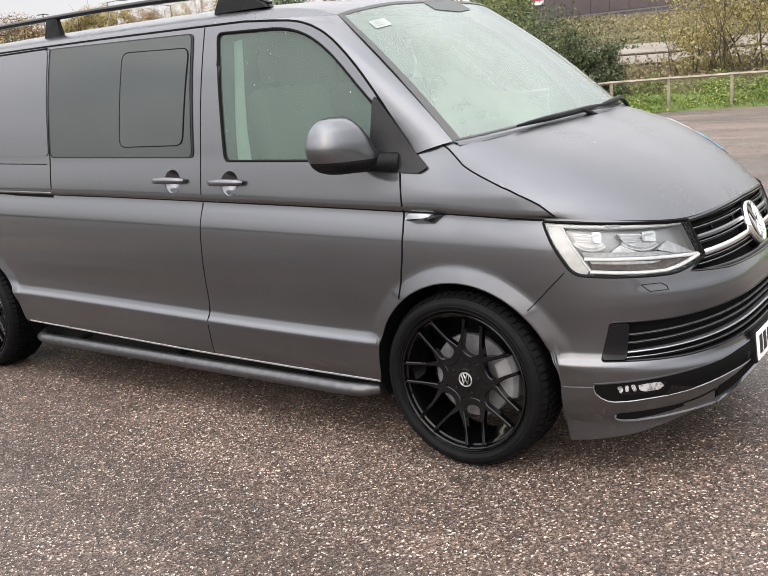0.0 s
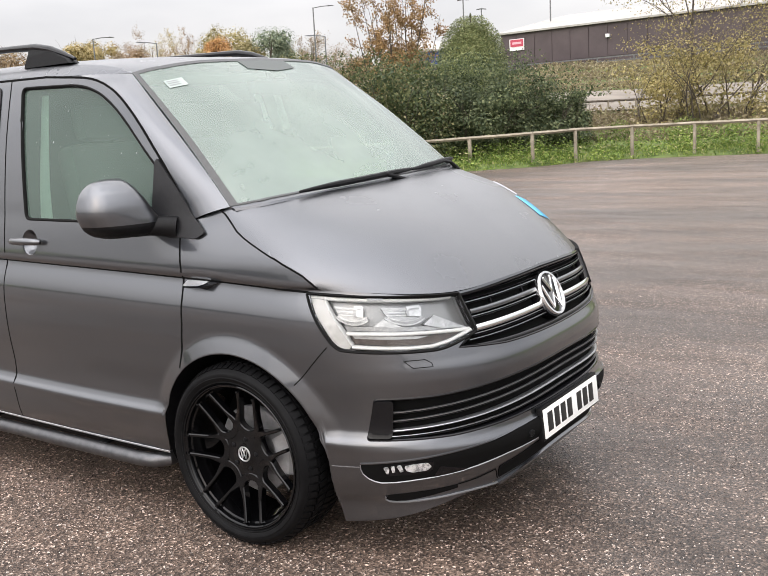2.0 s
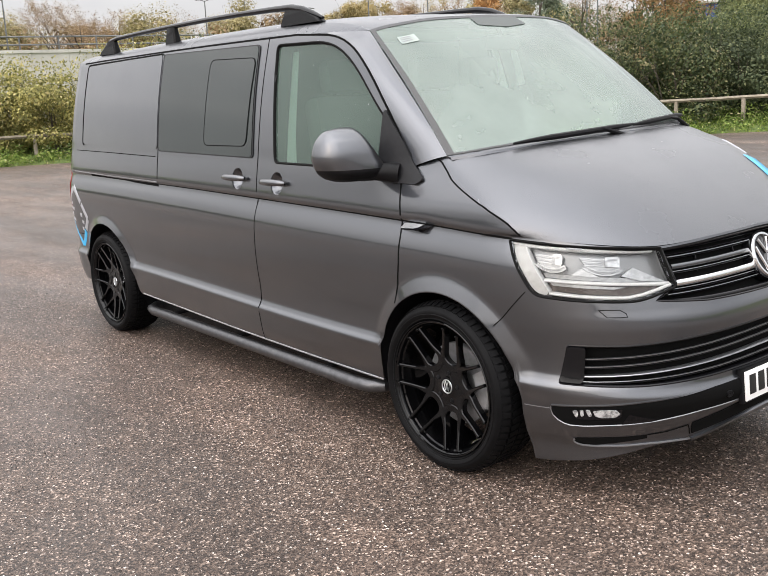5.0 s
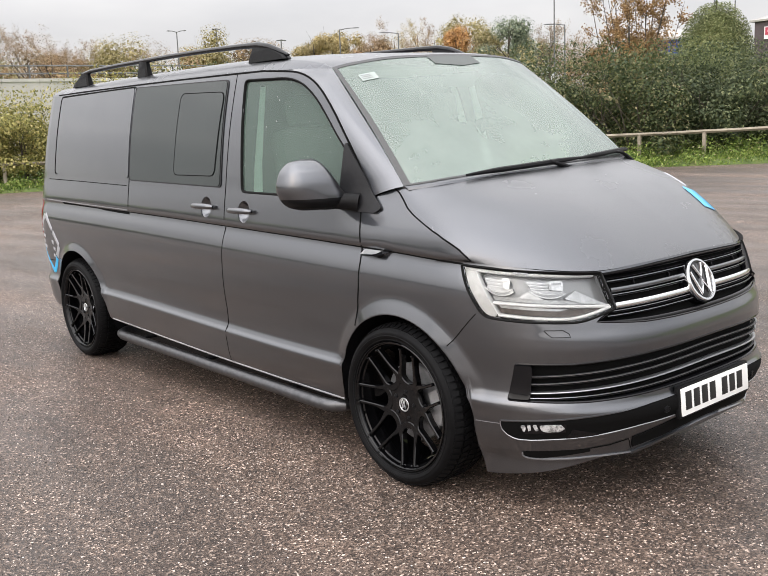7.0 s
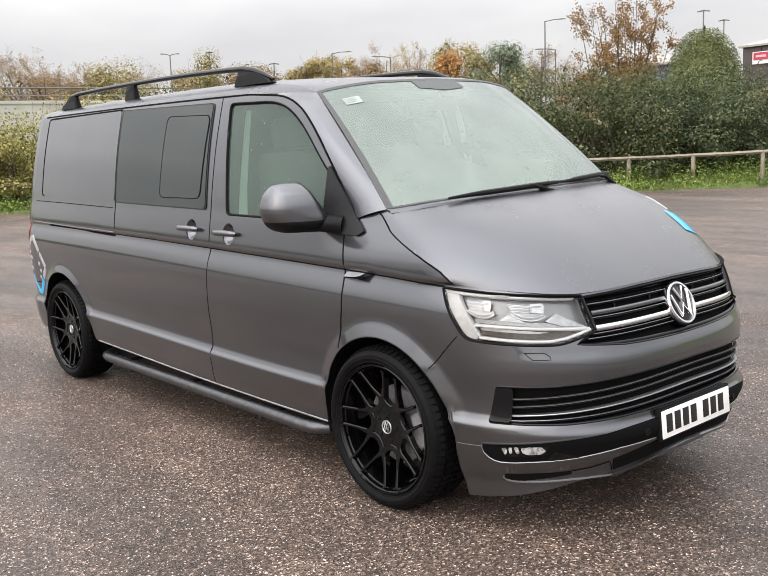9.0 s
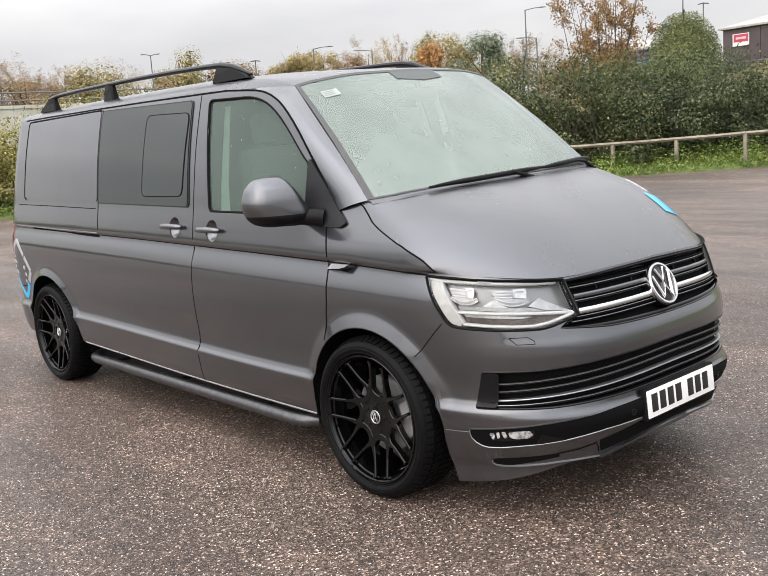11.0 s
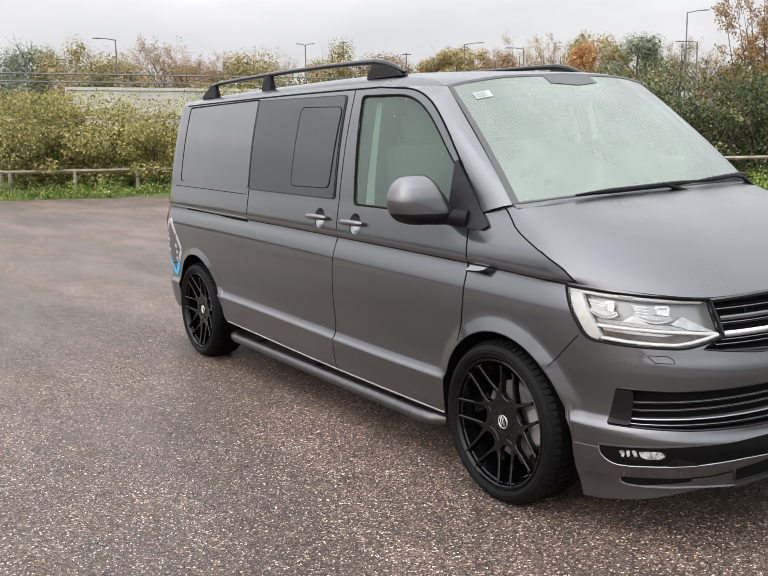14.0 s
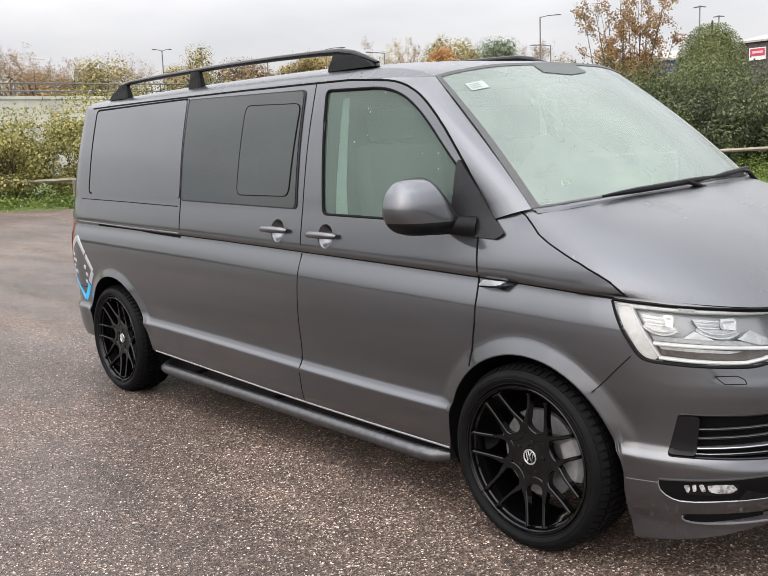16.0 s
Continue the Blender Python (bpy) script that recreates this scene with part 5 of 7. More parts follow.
# -- roof rails --
for s in (1, -1):
    rail = new("roof_rail")
    rail.parent = van
    rail["label"] = "black roof rail on three feet"
    ys, up = -0.655 * s, 0.014 if s == -1 else 0.0
    bm = bmesh.new()
    pts = [(x, y, z + up) for x, y, z in ((-3.66, ys, 1.925), (-3.60, ys, 1.955), (-3.52, ys, 1.982), (-3.40, ys, 1.994), (-3.0, ys, 2.000), (-2.6, ys, 2.002), (-2.2, ys, 2.002), (-1.8, ys, 1.998), (-1.45, ys, 1.990), (-1.28, ys, 1.982), (-1.18, ys, 1.965), (-1.10, ys, 1.940), (-1.02, ys, 1.912))]
    tube(bm, pts, [0.012, 0.016, 0.018, 0.018, 0.018, 0.018, 0.018, 0.018, 0.019, 0.022, 0.020, 0.016, 0.008], 12, 0.8)
    bmesh.ops.recalc_face_normals(bm, faces=bm.faces[:])
    part("rail_bar", bm, BLACK_GLOSS, rail)
    for x0, x1, x2, x3, top in ((-3.70, -3.44, -3.56, -3.46, 1.985), (-2.665, -2.535, -2.65, -2.55, 1.995), (-1.36, -1.02, -1.33, -1.17, 1.975)):
        bm = bmesh.new()
        rows = []
        for t in (0.0, 0.25, 0.5, 0.75, 1.0):
            k = smooth01(t, 0, 1)
            a, b, z = x0 + (x2 - x0) * k, x1 + (x3 - x1) * k, 1.895 + (top + up - 1.895) * t
            w = 0.028 - 0.012 * t
            rows.append([(a, ys - w * 0.6, z), (a + 0.01, ys - w, z), (b - 0.01, ys - w, z), (b, ys - w * 0.6, z), (b, ys + w * 0.6, z), (b - 0.01, ys + w, z), (a + 0.01, ys + w, z), (a, ys + w * 0.6, z)])
        vs = grid_mesh(bm, rows, closed=True)
        bm.faces.new(vs[-1])
        bmesh.ops.recalc_face_normals(bm, faces=bm.faces[:])
        part("rail_foot", bm, BLACK_PLASTIC, rail)

# -- side bars under the sills --
for s in (1, -1):
    bm = bmesh.new()
    tube(bm, [(-2.86, -0.72 * s, 0.25), (-2.87, -0.82 * s, 0.243), (-2.84, -0.865 * s, 0.238), (-2.78, -0.880 * s, 0.237), (-1.7, -0.882 * s, 0.238), (-0.60, -0.880 * s, 0.237), (-0.52, -0.868 * s, 0.237), (-0.475, -0.83 * s, 0.238), (-0.465, -0.72 * s, 0.24)], 0.0305, 16)
    bmesh.ops.recalc_face_normals(bm, faces=bm.faces[:])
    bar = part("side_bar", bm, SIDE_BAR, van, "satin dark steel side bar")
    for x in (-2.5, -1.7, -0.85):
        bm = bmesh.new()
        box(bm, x, -0.80 * s, 0.262, 0.05, 0.14, 0.012, 0.003)
        part("bracket", bm, BLACK_PLASTIC, bar)
# silver line paints the light caught on the sill's lower ledge
gap([(-2.90, 0.336), (-2.4, 0.325), (-1.6, 0.305), (-0.9, 0.295), (-0.42, 0.290)], 0.010, mat=SATIN, off=0.002, name="sill_edge")

# -- wipers --
def over_screen(f, t, lift):
    a, b = screen_point(f, t), screen_point(f, t + 0.01)
    n = (screen_point(f + 0.01, t) - a).cross(b - a).normalized()
    if n.x < 0:
        n = -n
    return a + n * lift


for f0, f1, t0, t1, base in ((-0.74, 0.17, -0.012, 0.006, 0.30), (0.14, 0.88, 0.002, 0.035, 0.95)):
    wiper = new("wiper")
    wiper.parent = van
    bm = bmesh.new()
    tube(bm, [over_screen(f0 + (f1 - f0) * k / 12, t0 + (t1 - t0) * k / 12, 0.02) for k in range(13)], [0.005, 0.008, 0.010] + [0.012] * 7 + [0.010, 0.008, 0.005], 8)
    part("wiper_blade", bm, BLACK_PLASTIC, wiper)
    bm = bmesh.new()
    mid = f0 * 0.45 + f1 * 0.55
    tube(bm, [over_screen(f1 * 0.8 + f0 * 0.2 + 0.05, -0.045, 0.004), over_screen(f1 * 0.7 + f0 * 0.3 + 0.04, -0.02, 0.018), over_screen(mid + 0.10, 0.0, 0.026), over_screen(mid, t0 * 0.5 + t1 * 0.5, 0.022)], [0.012, 0.010, 0.008, 0.006], 8)
    part("wiper_arm", bm, BLACK_PLASTIC, wiper)
bm = bmesh.new()
rows = []
for k in range(-24, 25):
    f = k / 24
    p = screen_point(f, 0.0)
    rows.append([p + Vector((0.026, 0, -0.016)), p + Vector((0.022, 0, -0.006)), p + Vector((-0.003, 0, 0.001)), p + Vector((-0.008, 0, -0.012))])
grid_mesh(bm, rows)
bmesh.ops.recalc_face_normals(bm, faces=bm.faces[:])
part("scuttle", bm, PAINT_WET, van)

# -- windscreen sticker, inside mirror and what shows of the cabin --
bm = bmesh.new()
grid_mesh(bm, [[over_screen(-0.895 + 0.115 * a, 0.815 + 0.062 * b, 0.004) for a in (0, 1)] for b in (0, 1)])
part("sticker", bm, STICKER, screen, "small white paper sticker", smooth=False)
bm = bmesh.new()
for k in range(3):
    grid_mesh(bm, [[over_screen(-0.885 + 0.07 * a, 0.828 + 0.016 * k + 0.006 * b, 0.005) for a in (0, 1)] for b in (0, 1)])
part("sticker_print", bm, LAMP_GREY, screen, smooth=False)
bm = bmesh.new()
grid_mesh(bm, [[over_screen(-0.24 + 0.46 * a / 8, 0.895 + 0.080 * b / 2 - (0.035 * (1 - abs(a - 4) / 4) if b == 0 else 0), 0.0035) for a in range(9)] for b in range(3)])
part("sensor_patch", bm, SENSOR, screen)
bm = bmesh.new()
box(bm, -0.48, 0.0, 1.755, 0.03, 0.24, 0.07, 0.02, Matrix.Rotation(0.3, 4, "Y"))
tube(bm, [(-0.48, 0, 1.77), (-0.50, 0, 1.82)], 0.012)
part("inside_mirror", bm, DARK_IN, van)
bm = bmesh.new()
rows = []
for k in range(13):
    y = -0.74 + 1.48 * k / 12
    e = 0.04 * (abs(y) / 0.74) ** 2
    rows.append([(0.12 - e * 4, y, 1.24), (0.06 - e * 3, y, 1.275), (-0.15 - e, y, 1.27), (-0.28, y, 1.23), (-0.34, y, 1.12), (-0.30, y, 0.7)])
grid_mesh(bm, rows)
bmesh.ops.recalc_face_normals(bm, faces=bm.faces[:])
part("dashboard", bm, DARK_IN, van)
for y, wide in ((-0.42, 0.50), (0.18, 0.42), (0.56, 0.42)):
    seat = new("seat")
    seat.parent = van
    bm = bmesh.new()
    box(bm, -0.85, y, 0.92, 0.50, wide, 0.16, 0.05)
    part("seat_cushion", bm, DARK_IN, seat)
    bm = bmesh.new()
    box(bm, -1.12, y, 1.24, 0.14, wide, 0.62, 0.06, Matrix.Rotation(-0.18, 4, "Y"))
    part("seat_back", bm, DARK_IN, seat)
    bm = bmesh.new()
    box(bm, -1.20, y, 1.64, 0.10, 0.26, 0.17, 0.04, Matrix.Rotation(-0.12, 4, "Y"))
    tube(bm, [(-1.18, y - 0.06, 1.5), (-1.20, y - 0.06, 1.6)], 0.008)
    tube(bm, [(-1.18, y + 0.06, 1.5), (-1.20, y + 0.06, 1.6)], 0.008)
    part("headrest", bm, DARK_IN, seat)
bm = bmesh.new()
ring_pts = [Vector((-0.47, -0.42, 1.18)) + Matrix.Rotation(radians(-62), 3, "Y") @ Vector((0.185 * math.cos(a), 0.185 * math.sin(a), 0)) for a in [2 * math.pi * k / 24 for k in range(25)]]
tube(bm, ring_pts, 0.014, 8, cap=False)
tube(bm, [ring_pts[3], (-0.44, -0.42, 1.16), ring_pts[21]], 0.016)
tube(bm, [(-0.44, -0.42, 1.16), (-0.25, -0.42, 1.08)], 0.03)
part("steering_wheel", bm, DARK_IN, van)
for s in (1, -1):
    bm = bmesh.new()
    rows = [[(x, -(0.80 - 0.125 * t + 0.02) * s, 1.235 + 0.53 * t) for x in (-1.165 - 0.065 * t**0.7, -1.08 - 0.10 * t**0.7)] for t in (0, 0.25, 0.5, 0.75, 1.0)]
    grid_mesh(bm, rows)
    bmesh.ops.solidify(bm, geom=bm.faces[:], thickness=0.01)
    part("seat_belt_trim", bm, PALE_IN, van, "pale pillar trim behind the door glass")
bm = bmesh.new()
box(bm, -1.55, 0, 1.35, 0.03, 1.46, 1.0, 0.01)
box(bm, -0.75, 0, 0.80, 1.4, 1.6, 0.06, 0.01)
part("cabin_bulkhead", bm, DARK_IN, van)
bm = bmesh.new()
box(bm, -1.25, 0, 1.845, 0.7, 1.20, 0.02, 0.005)
part("headlining", bm, PALE_IN, van)

# -- rear corner: lamp, reflector, spoiler, vinyl mark --
def corner(x, z, off):
    return skin(x - NOSE0, z, off)


lamp_poly = rounded([(-4.16, 1.085), (-4.02, 1.10), (-4.00, 1.02), (-4.06, 0.72), (-4.17, 0.72)], 0.015)
part("tail_lamp", skin_patch(lamp_poly, 0.006, 0.008, corner, 0.03, 0.04), RED_LENS, van, "red tail lamp at the rear corner")
part("rear_reflector", skin_patch(rounded([(-4.20, 0.60), (-4.06, 0.60), (-4.06, 0.555), (-4.20, 0.555)], 0.01), 0.006, 0.008, corner, 0.03, 0.03), RED_LENS, van)
gap([(-3.78, 0.655), (-3.95, 0.645), (-4.15, 0.64), (-4.4, 0.64)], 0.006, corner)
bm = bmesh.new()
rows = []
for k in range(13):
    y = -0.60 + 1.20 * k / 12
    dz = -0.075 * (abs(y) / 0.60) ** 3
    rows.append([(-3.92, y, 1.906 + dz), (-4.03, y, 1.902 + dz), (-4.105, y, 1.886 + dz), (-4.095, y, 1.868 + dz), (-3.98, y, 1.862 + dz)])
vs = grid_mesh(bm, rows)
bmesh.ops.recalc_face_normals(bm, faces=bm.faces[:])
part("spoiler", bm, PAINT, van)
T, R_, B, L = (-3.882, 0.990), (-3.675, 0.772), (-3.868, 0.565), (-4.085, 0.815)


def lerp2(a, b, t):
    return (a[0] + (b[0] - a[0]) * t, a[1] + (b[1] - a[1]) * t)


for a, b, t0, t1, mat in ((T, R_, 0.0, 0.50, PALE_VINYL), (T, R_, 0.55, 1.0, PALE_VINYL), (T, L, 0.0, 0.50, PALE_VINYL), (T, L, 0.55, 1.0, BLUE), (R_, B, 0.0, 0.40, PALE_VINYL), (R_, B, 0.45, 1.0, BLUE), (L, B, 0.0, 0.45, BLUE), (L, B, 0.5, 1.0, BLUE)):
    bm = bmesh.new()
    band(bm, densify([lerp2(a, b, t0), lerp2(a, b, t1)], 0.03), corner, 0.042, 0.0015, 0.002)
    bmesh.ops.recalc_face_normals(bm, faces=bm.faces[:])
    part("vinyl_stripe", bm, mat, van)
# faint unreadable rows inside the mark
for (cx, cz), wide, tall in (((-3.95, 0.87), 0.05, 0.02), ((-3.935, 0.83), 0.07, 0.024), ((-3.955, 0.79), 0.05, 0.02), ((-3.93, 0.75), 0.055, 0.024), ((-3.79, 0.79), 0.035, 0.03), ((-3.775, 0.74), 0.035, 0.026), ((-3.80, 0.69), 0.03, 0.026)):
    bm = bmesh.new()
    band(bm, densify([(cx - wide / 2, cz + 0.004), (cx + wide / 2, cz - 0.004)], 0.02), corner, tall, 0.0015, 0.002)
    part("vinyl_print", bm, PALE_VINYL, van)


def on_bonnet(f, t, off):
    p = bonnet_point(f, t)
    a, b = bonnet_point(f + 0.01, t) - p, bonnet_point(f, t + 0.01) - p
    n = a.cross(b).normalized()
    if n.z < 0:
        n = -n
    return p + n * off


for pts, mat, wide in (([(0.70, 0.66), (0.69, 0.47)], PALE_VINYL, 0.03), ([(0.635, 0.45), (0.605, 0.25)], BLUE, 0.12)):
    bm = bmesh.new()
    band(bm, densify(pts, 0.02), on_bonnet, wide, 0.003, 0.003)
    bmesh.ops.recalc_face_normals(bm, faces=bm.faces[:])
    part("vinyl_stripe", bm, mat, bonnet)


# ---- the car park and what lies round it ----
TARMAC = material("worn_tarmac", (0.1, 0.095, 0.09), 0.85, spec=0.35)
# unseen west edge set far back so the van's side reflects no grass
EDGE = [(-90, -60), (-62, -20), (-33, -1.5), (-25.1, 1.7), (-23.8, 6.1), (-18.7, 13.1), (-11.85, 19.6), (-9.5, 22.1), (-8.6, 24.3), (-6.84, 25.5), (-3.75, 26.2), (14, 27.5), (60, 32)]


def tarmac_nodes():
    m = TARMAC
    v = coords(m, (1, 1, 1), True)
    chips = node(m, "ShaderNodeTexVoronoi", Scale=125.0)
    link(m, v, "Vector", chips, "Vector")
    fine = ramp(m, chips, "Color", [(0.0, (0.010, 0.0072, 0.0052)), (0.45, (0.064, 0.048, 0.037)), (0.80, (0.186, 0.150, 0.119)), (0.96, (0.78, 0.69, 0.59))])
    large = node(m, "ShaderNodeTexVoronoi", Scale=62.0)
    link(m, v, "Vector", large, "Vector")
    pick = ramp(m, large, "Color", [(0.84, (0, 0, 0)), (0.92, (1, 1, 1))])
    disc = ramp(m, large, "Distance", [(0.28, (1, 1, 1)), (0.40, (0, 0, 0))])
    both = node(m, "ShaderNodeMath")
    both.operation = "MULTIPLY"
    link(m, pick, "Color", both, 0)
    link(m, disc, "Color", both, 1)
    stone = node(m, "ShaderNodeMix")
    stone.data_type = "RGBA"
    link(m, both, "Value", stone, "Factor")
    link(m, fine, "Color", stone, "A")
    stone.inputs["B"].default_value = (0.46, 0.42, 0.39, 1)
    swept = coords(m, (0.16, 0.55, 1), True)
    swept.inputs["Rotation"].default_value = (0, 0, radians(38))
    big = noise_tex(m, swept, 1.0, 7.0, 0.62)
    tone = ramp(m, big, "Fac", [(0.40, (0.562, 0.497, 0.486)), (0.5, (0.877, 0.778, 0.762)), (0.61, (1.375, 1.228, 1.207))])
    mid = noise_tex(m, v, 5.0, 5.0, 0.6)
    tone2 = ramp(m, mid, "Fac", [(0.3, (0.8, 0.8, 0.8)), (0.7, (1.18, 1.17, 1.15))])
    mul = node(m, "ShaderNodeMix")
    mul.data_type, mul.blend_type = "RGBA", "MULTIPLY"
    mul.inputs["Factor"].default_value = 1.0
    link(m, stone, "Result", mul, "A")
    link(m, tone, "Color", mul, "B")
    mul2 = node(m, "ShaderNodeMix")
    mul2.data_type, mul2.blend_type = "RGBA", "MULTIPLY"
    mul2.inputs["Factor"].default_value = 1.0
    link(m, mul, "Result", mul2, "A")
    link(m, tone2, "Color", mul2, "B")
    link(m, mul2, "Result", bsdf(m), "Base Color")
    damp = ramp(m, big, "Fac", [(0.35, (0.48,) * 3), (0.65, (0.75,) * 3)])
    link(m, damp, "Color", bsdf(m), "Roughness")
    film = noise_tex(m, swept, 2.6, 6.0, 0.65)
    link(m, ramp(m, film, "Fac", [(0.38, (0.22,) * 3), (0.62, (0.60,) * 3)]), "Color", bsdf(m), "Coat Weight")
    bsdf(m).inputs["Coat Roughness"].default_value = 0.42
    bp = bump(m, chips, "Distance", 1.0, 0.006)
    link(m, bump(m, mid, "Fac", 0.4, 0.006, bp), "Normal", bsdf(m), "Normal")


tarmac_nodes()
# loose and half-bedded chippings on the tarmac near the van
CHIPS = material("tarmac_chippings", (0.15, 0.12, 0.1), 0.7, spec=0.4)
chip_geo = node(CHIPS, "ShaderNodeNewGeometry")
chip_tone = ramp(CHIPS, chip_geo, "Random Per Island", [(0.0, (0.016, 0.013, 0.011)), (0.35, (0.049, 0.039, 0.033)), (0.60, (0.107, 0.084, 0.070)), (0.82, (0.245, 0.200, 0.168)), (0.95, (0.60, 0.53, 0.475))])
link(CHIPS, chip_tone, "Color", bsdf(CHIPS), "Base Color")


def chippings(n, x0, x1, y0, y1, small, large, rng):
    """Irregular stones bedded in the surface: four uneven corners round a top each."""
    p = np.stack([rng.uniform(x0, x1, n), rng.uniform(y0, y1, n), np.zeros(n)], 1)
    r = small + (large - small) * rng.uniform(size=n) ** 3
    turn = rng.uniform(0, 2 * math.pi, n)
    corners = []
    for k in range(4):
        a = turn + k * math.pi / 2 + rng.uniform(-0.5, 0.5, n)
        q = r * rng.uniform(0.6, 1.2, n)
        corners.append(p + np.stack([np.cos(a) * q, np.sin(a) * q, rng.uniform(-0.2, 0.05, n) * r], 1))
    up = p + np.stack([rng.normal(size=n) * r * 0.25, rng.normal(size=n) * r * 0.25, r * rng.uniform(0.35, 0.9, n)], 1)
    return np.stack(corners + [up], 1)


rng = np.random.default_rng(404)
stones = np.concatenate([chippings(44000, -1.6, 3.4, -3.3, -0.2, 0.0026, 0.0066, rng), chippings(24000, -5.5, 0.5, -2.6, -0.2, 0.0030, 0.0072, rng), chippings(11000, 0.2, 3.2, -0.6, 2.0, 0.0030, 0.0072, rng), chippings(260, -4.5, 3.5, -3.2, 2.5, 0.006, 0.012, rng)])
m_ = len(stones)
tri = np.array([(0, 1, 4), (1, 2, 4), (2, 3, 4), (3, 0, 4)])
idx = (np.arange(m_)[:, None, None] * 5 + tri[None]).reshape(-1, 3)
me = bpy.data.meshes.new("chippings")
me.vertices.add(5 * m_)
me.vertices.foreach_set("co", stones.reshape(-1, 3).ravel())
me.loops.add(3 * len(idx))
me.loops.foreach_set("vertex_index", idx.ravel())
me.polygons.add(len(idx))
me.polygons.foreach_set("loop_start", np.arange(0, 3 * len(idx), 3))
me.polygons.foreach_set("loop_total", np.full(len(idx), 3))
me.update()
me.validate()
me.materials.append(CHIPS)
tagged(new("chippings", me), "small pale and dark stone chippings bedded in tarmac", "chippings", kind="stuff")
GRASS_SOIL = varied("rough_grass_soil", [(0.3, (0.05, 0.075, 0.02)), (0.5, (0.10, 0.14, 0.035)), (0.75, (0.13, 0.11, 0.05))], 1.2, 0.95, 0.02, 9.0)


def edge_distance(x, y):
    """Metres beyond the tarmac's edge; below 0 on the tarmac."""
    best, side = 1e9, -1
    p = Vector((x, y))
    for (x0, y0), (x1, y1) in zip(EDGE, EDGE[1:]):
        a, b = Vector((x0, y0)), Vector((x1, y1))
        t = min(1.0, max(0.0, (p - a).dot(b - a) / (b - a).length_squared))
        q = a.lerp(b, t)
        d = (p - q).length
        if d < best:
            best = d
            cr = (b - a).x * (p - a).y - (b - a).y * (p - a).x
            side = 1 if cr > 0 else -1
    return best * side


BANK = curve1([(0, 0.0), (1.5, 0.08), (3, 0.22), (5, 0.42), (8.5, 0.72), (12.5, 1.0), (17, 1.35), (22, 2.2), (30, 3.3), (47, 5.0), (70, 5.2)])


def ground_z(x, y):
    """Flat tarmac; beyond its edge a low verge, then a bank that climbs behind the north side."""
    d = edge_distance(x, y)
    if d <= 0:
        return 0.0
    z = 0.12 * smooth01(d, 0, 0.3) + 0.15 * smooth01(d, 0.3, 4)
    north = smooth01(-math.degrees(math.atan2(y + 3.2, x - 2.4)), -124, -114)
    z += north * BANK(d)
    return z


bm = bmesh.new()
ring = [bm.verts.new((x, y, 0)) for x, y in EDGE] + [bm.verts.new((x, y, 0)) for x, y in ((60, -60),)]
bm.faces.new(ring)
bmesh.ops.recalc_face_normals(bm, faces=bm.faces[:])
if bm.faces[:][0].normal.z < 0:
    bmesh.ops.reverse_faces(bm, faces=bm.faces[:])
tarmac = finish("road", bm, TARMAC, smooth=False)
tagged(tarmac, "worn damp brown-grey tarmac with pale chippings", "tarmac", kind="structure")
bm = bmesh.new()
gv = {}
xs = [-900, -600, -400, -300, -220, -160, -120] + [-100 + 2.0 * k for k in range(66)] + [40, 60, 90, 150, 300, 600, 900]
ys = [-900, -500, -250, -120, -60] + [-40 + 2.0 * k for k in range(66)] + [100, 120, 160, 220, 300, 400, 600, 900]
for i, x in enumerate(xs):
    for j, y in enumerate(ys):
        z = ground_z(x, y)
        gv[i, j] = bm.verts.new((x, y, z if z > 0 else max(-0.8, 0.33 * edge_distance(x, y) - 0.01)))
for i in range(len(xs) - 1):
    for j in range(len(ys) - 1):
        bm.faces.new((gv[i, j], gv[i + 1, j], gv[i + 1, j + 1], gv[i, j + 1]))
tagged(finish("ground", bm, GRASS_SOIL), "rough grassy soil beyond the tarmac", "ground", kind="structure")


# ---- planting ----
def leaf_material(name, stops, rough=0.6):
    m = material(name, stops[0][1], rough, spec=0.3)
    g = node(m, "ShaderNodeNewGeometry")
    r = ramp(m, g, "Random Per Island", stops)
    v = coords(m, (1, 1, 1), True)
    n = noise_tex(m, v, 0.5, 3.0)
    tone = ramp(m, n, "Fac", [(0.3, (0.7, 0.7, 0.7)), (0.7, (1.25, 1.2, 1.15))])
    mul = node(m, "ShaderNodeMix")
    mul.data_type, mul.blend_type = "RGBA", "MULTIPLY"
    mul.inputs["Factor"].default_value = 1.0
    link(m, r, "Color", mul, "A")
    link(m, tone, "Color", mul, "B")
    link(m, mul, "Result", bsdf(m), "Base Color")
    thin = node(m, "ShaderNodeBsdfTranslucent")
    link(m, mul, "Result", thin, "Color")
    mix = node(m, "ShaderNodeMixShader")
    mix.inputs["Fac"].default_value = 0.30
    link(m, bsdf(m), "BSDF", mix, 1)
    link(m, thin, "BSDF", mix, 2)
    link(m, mix, "Shader", m.node_tree.nodes["Material Output"], "Surface")
    return m


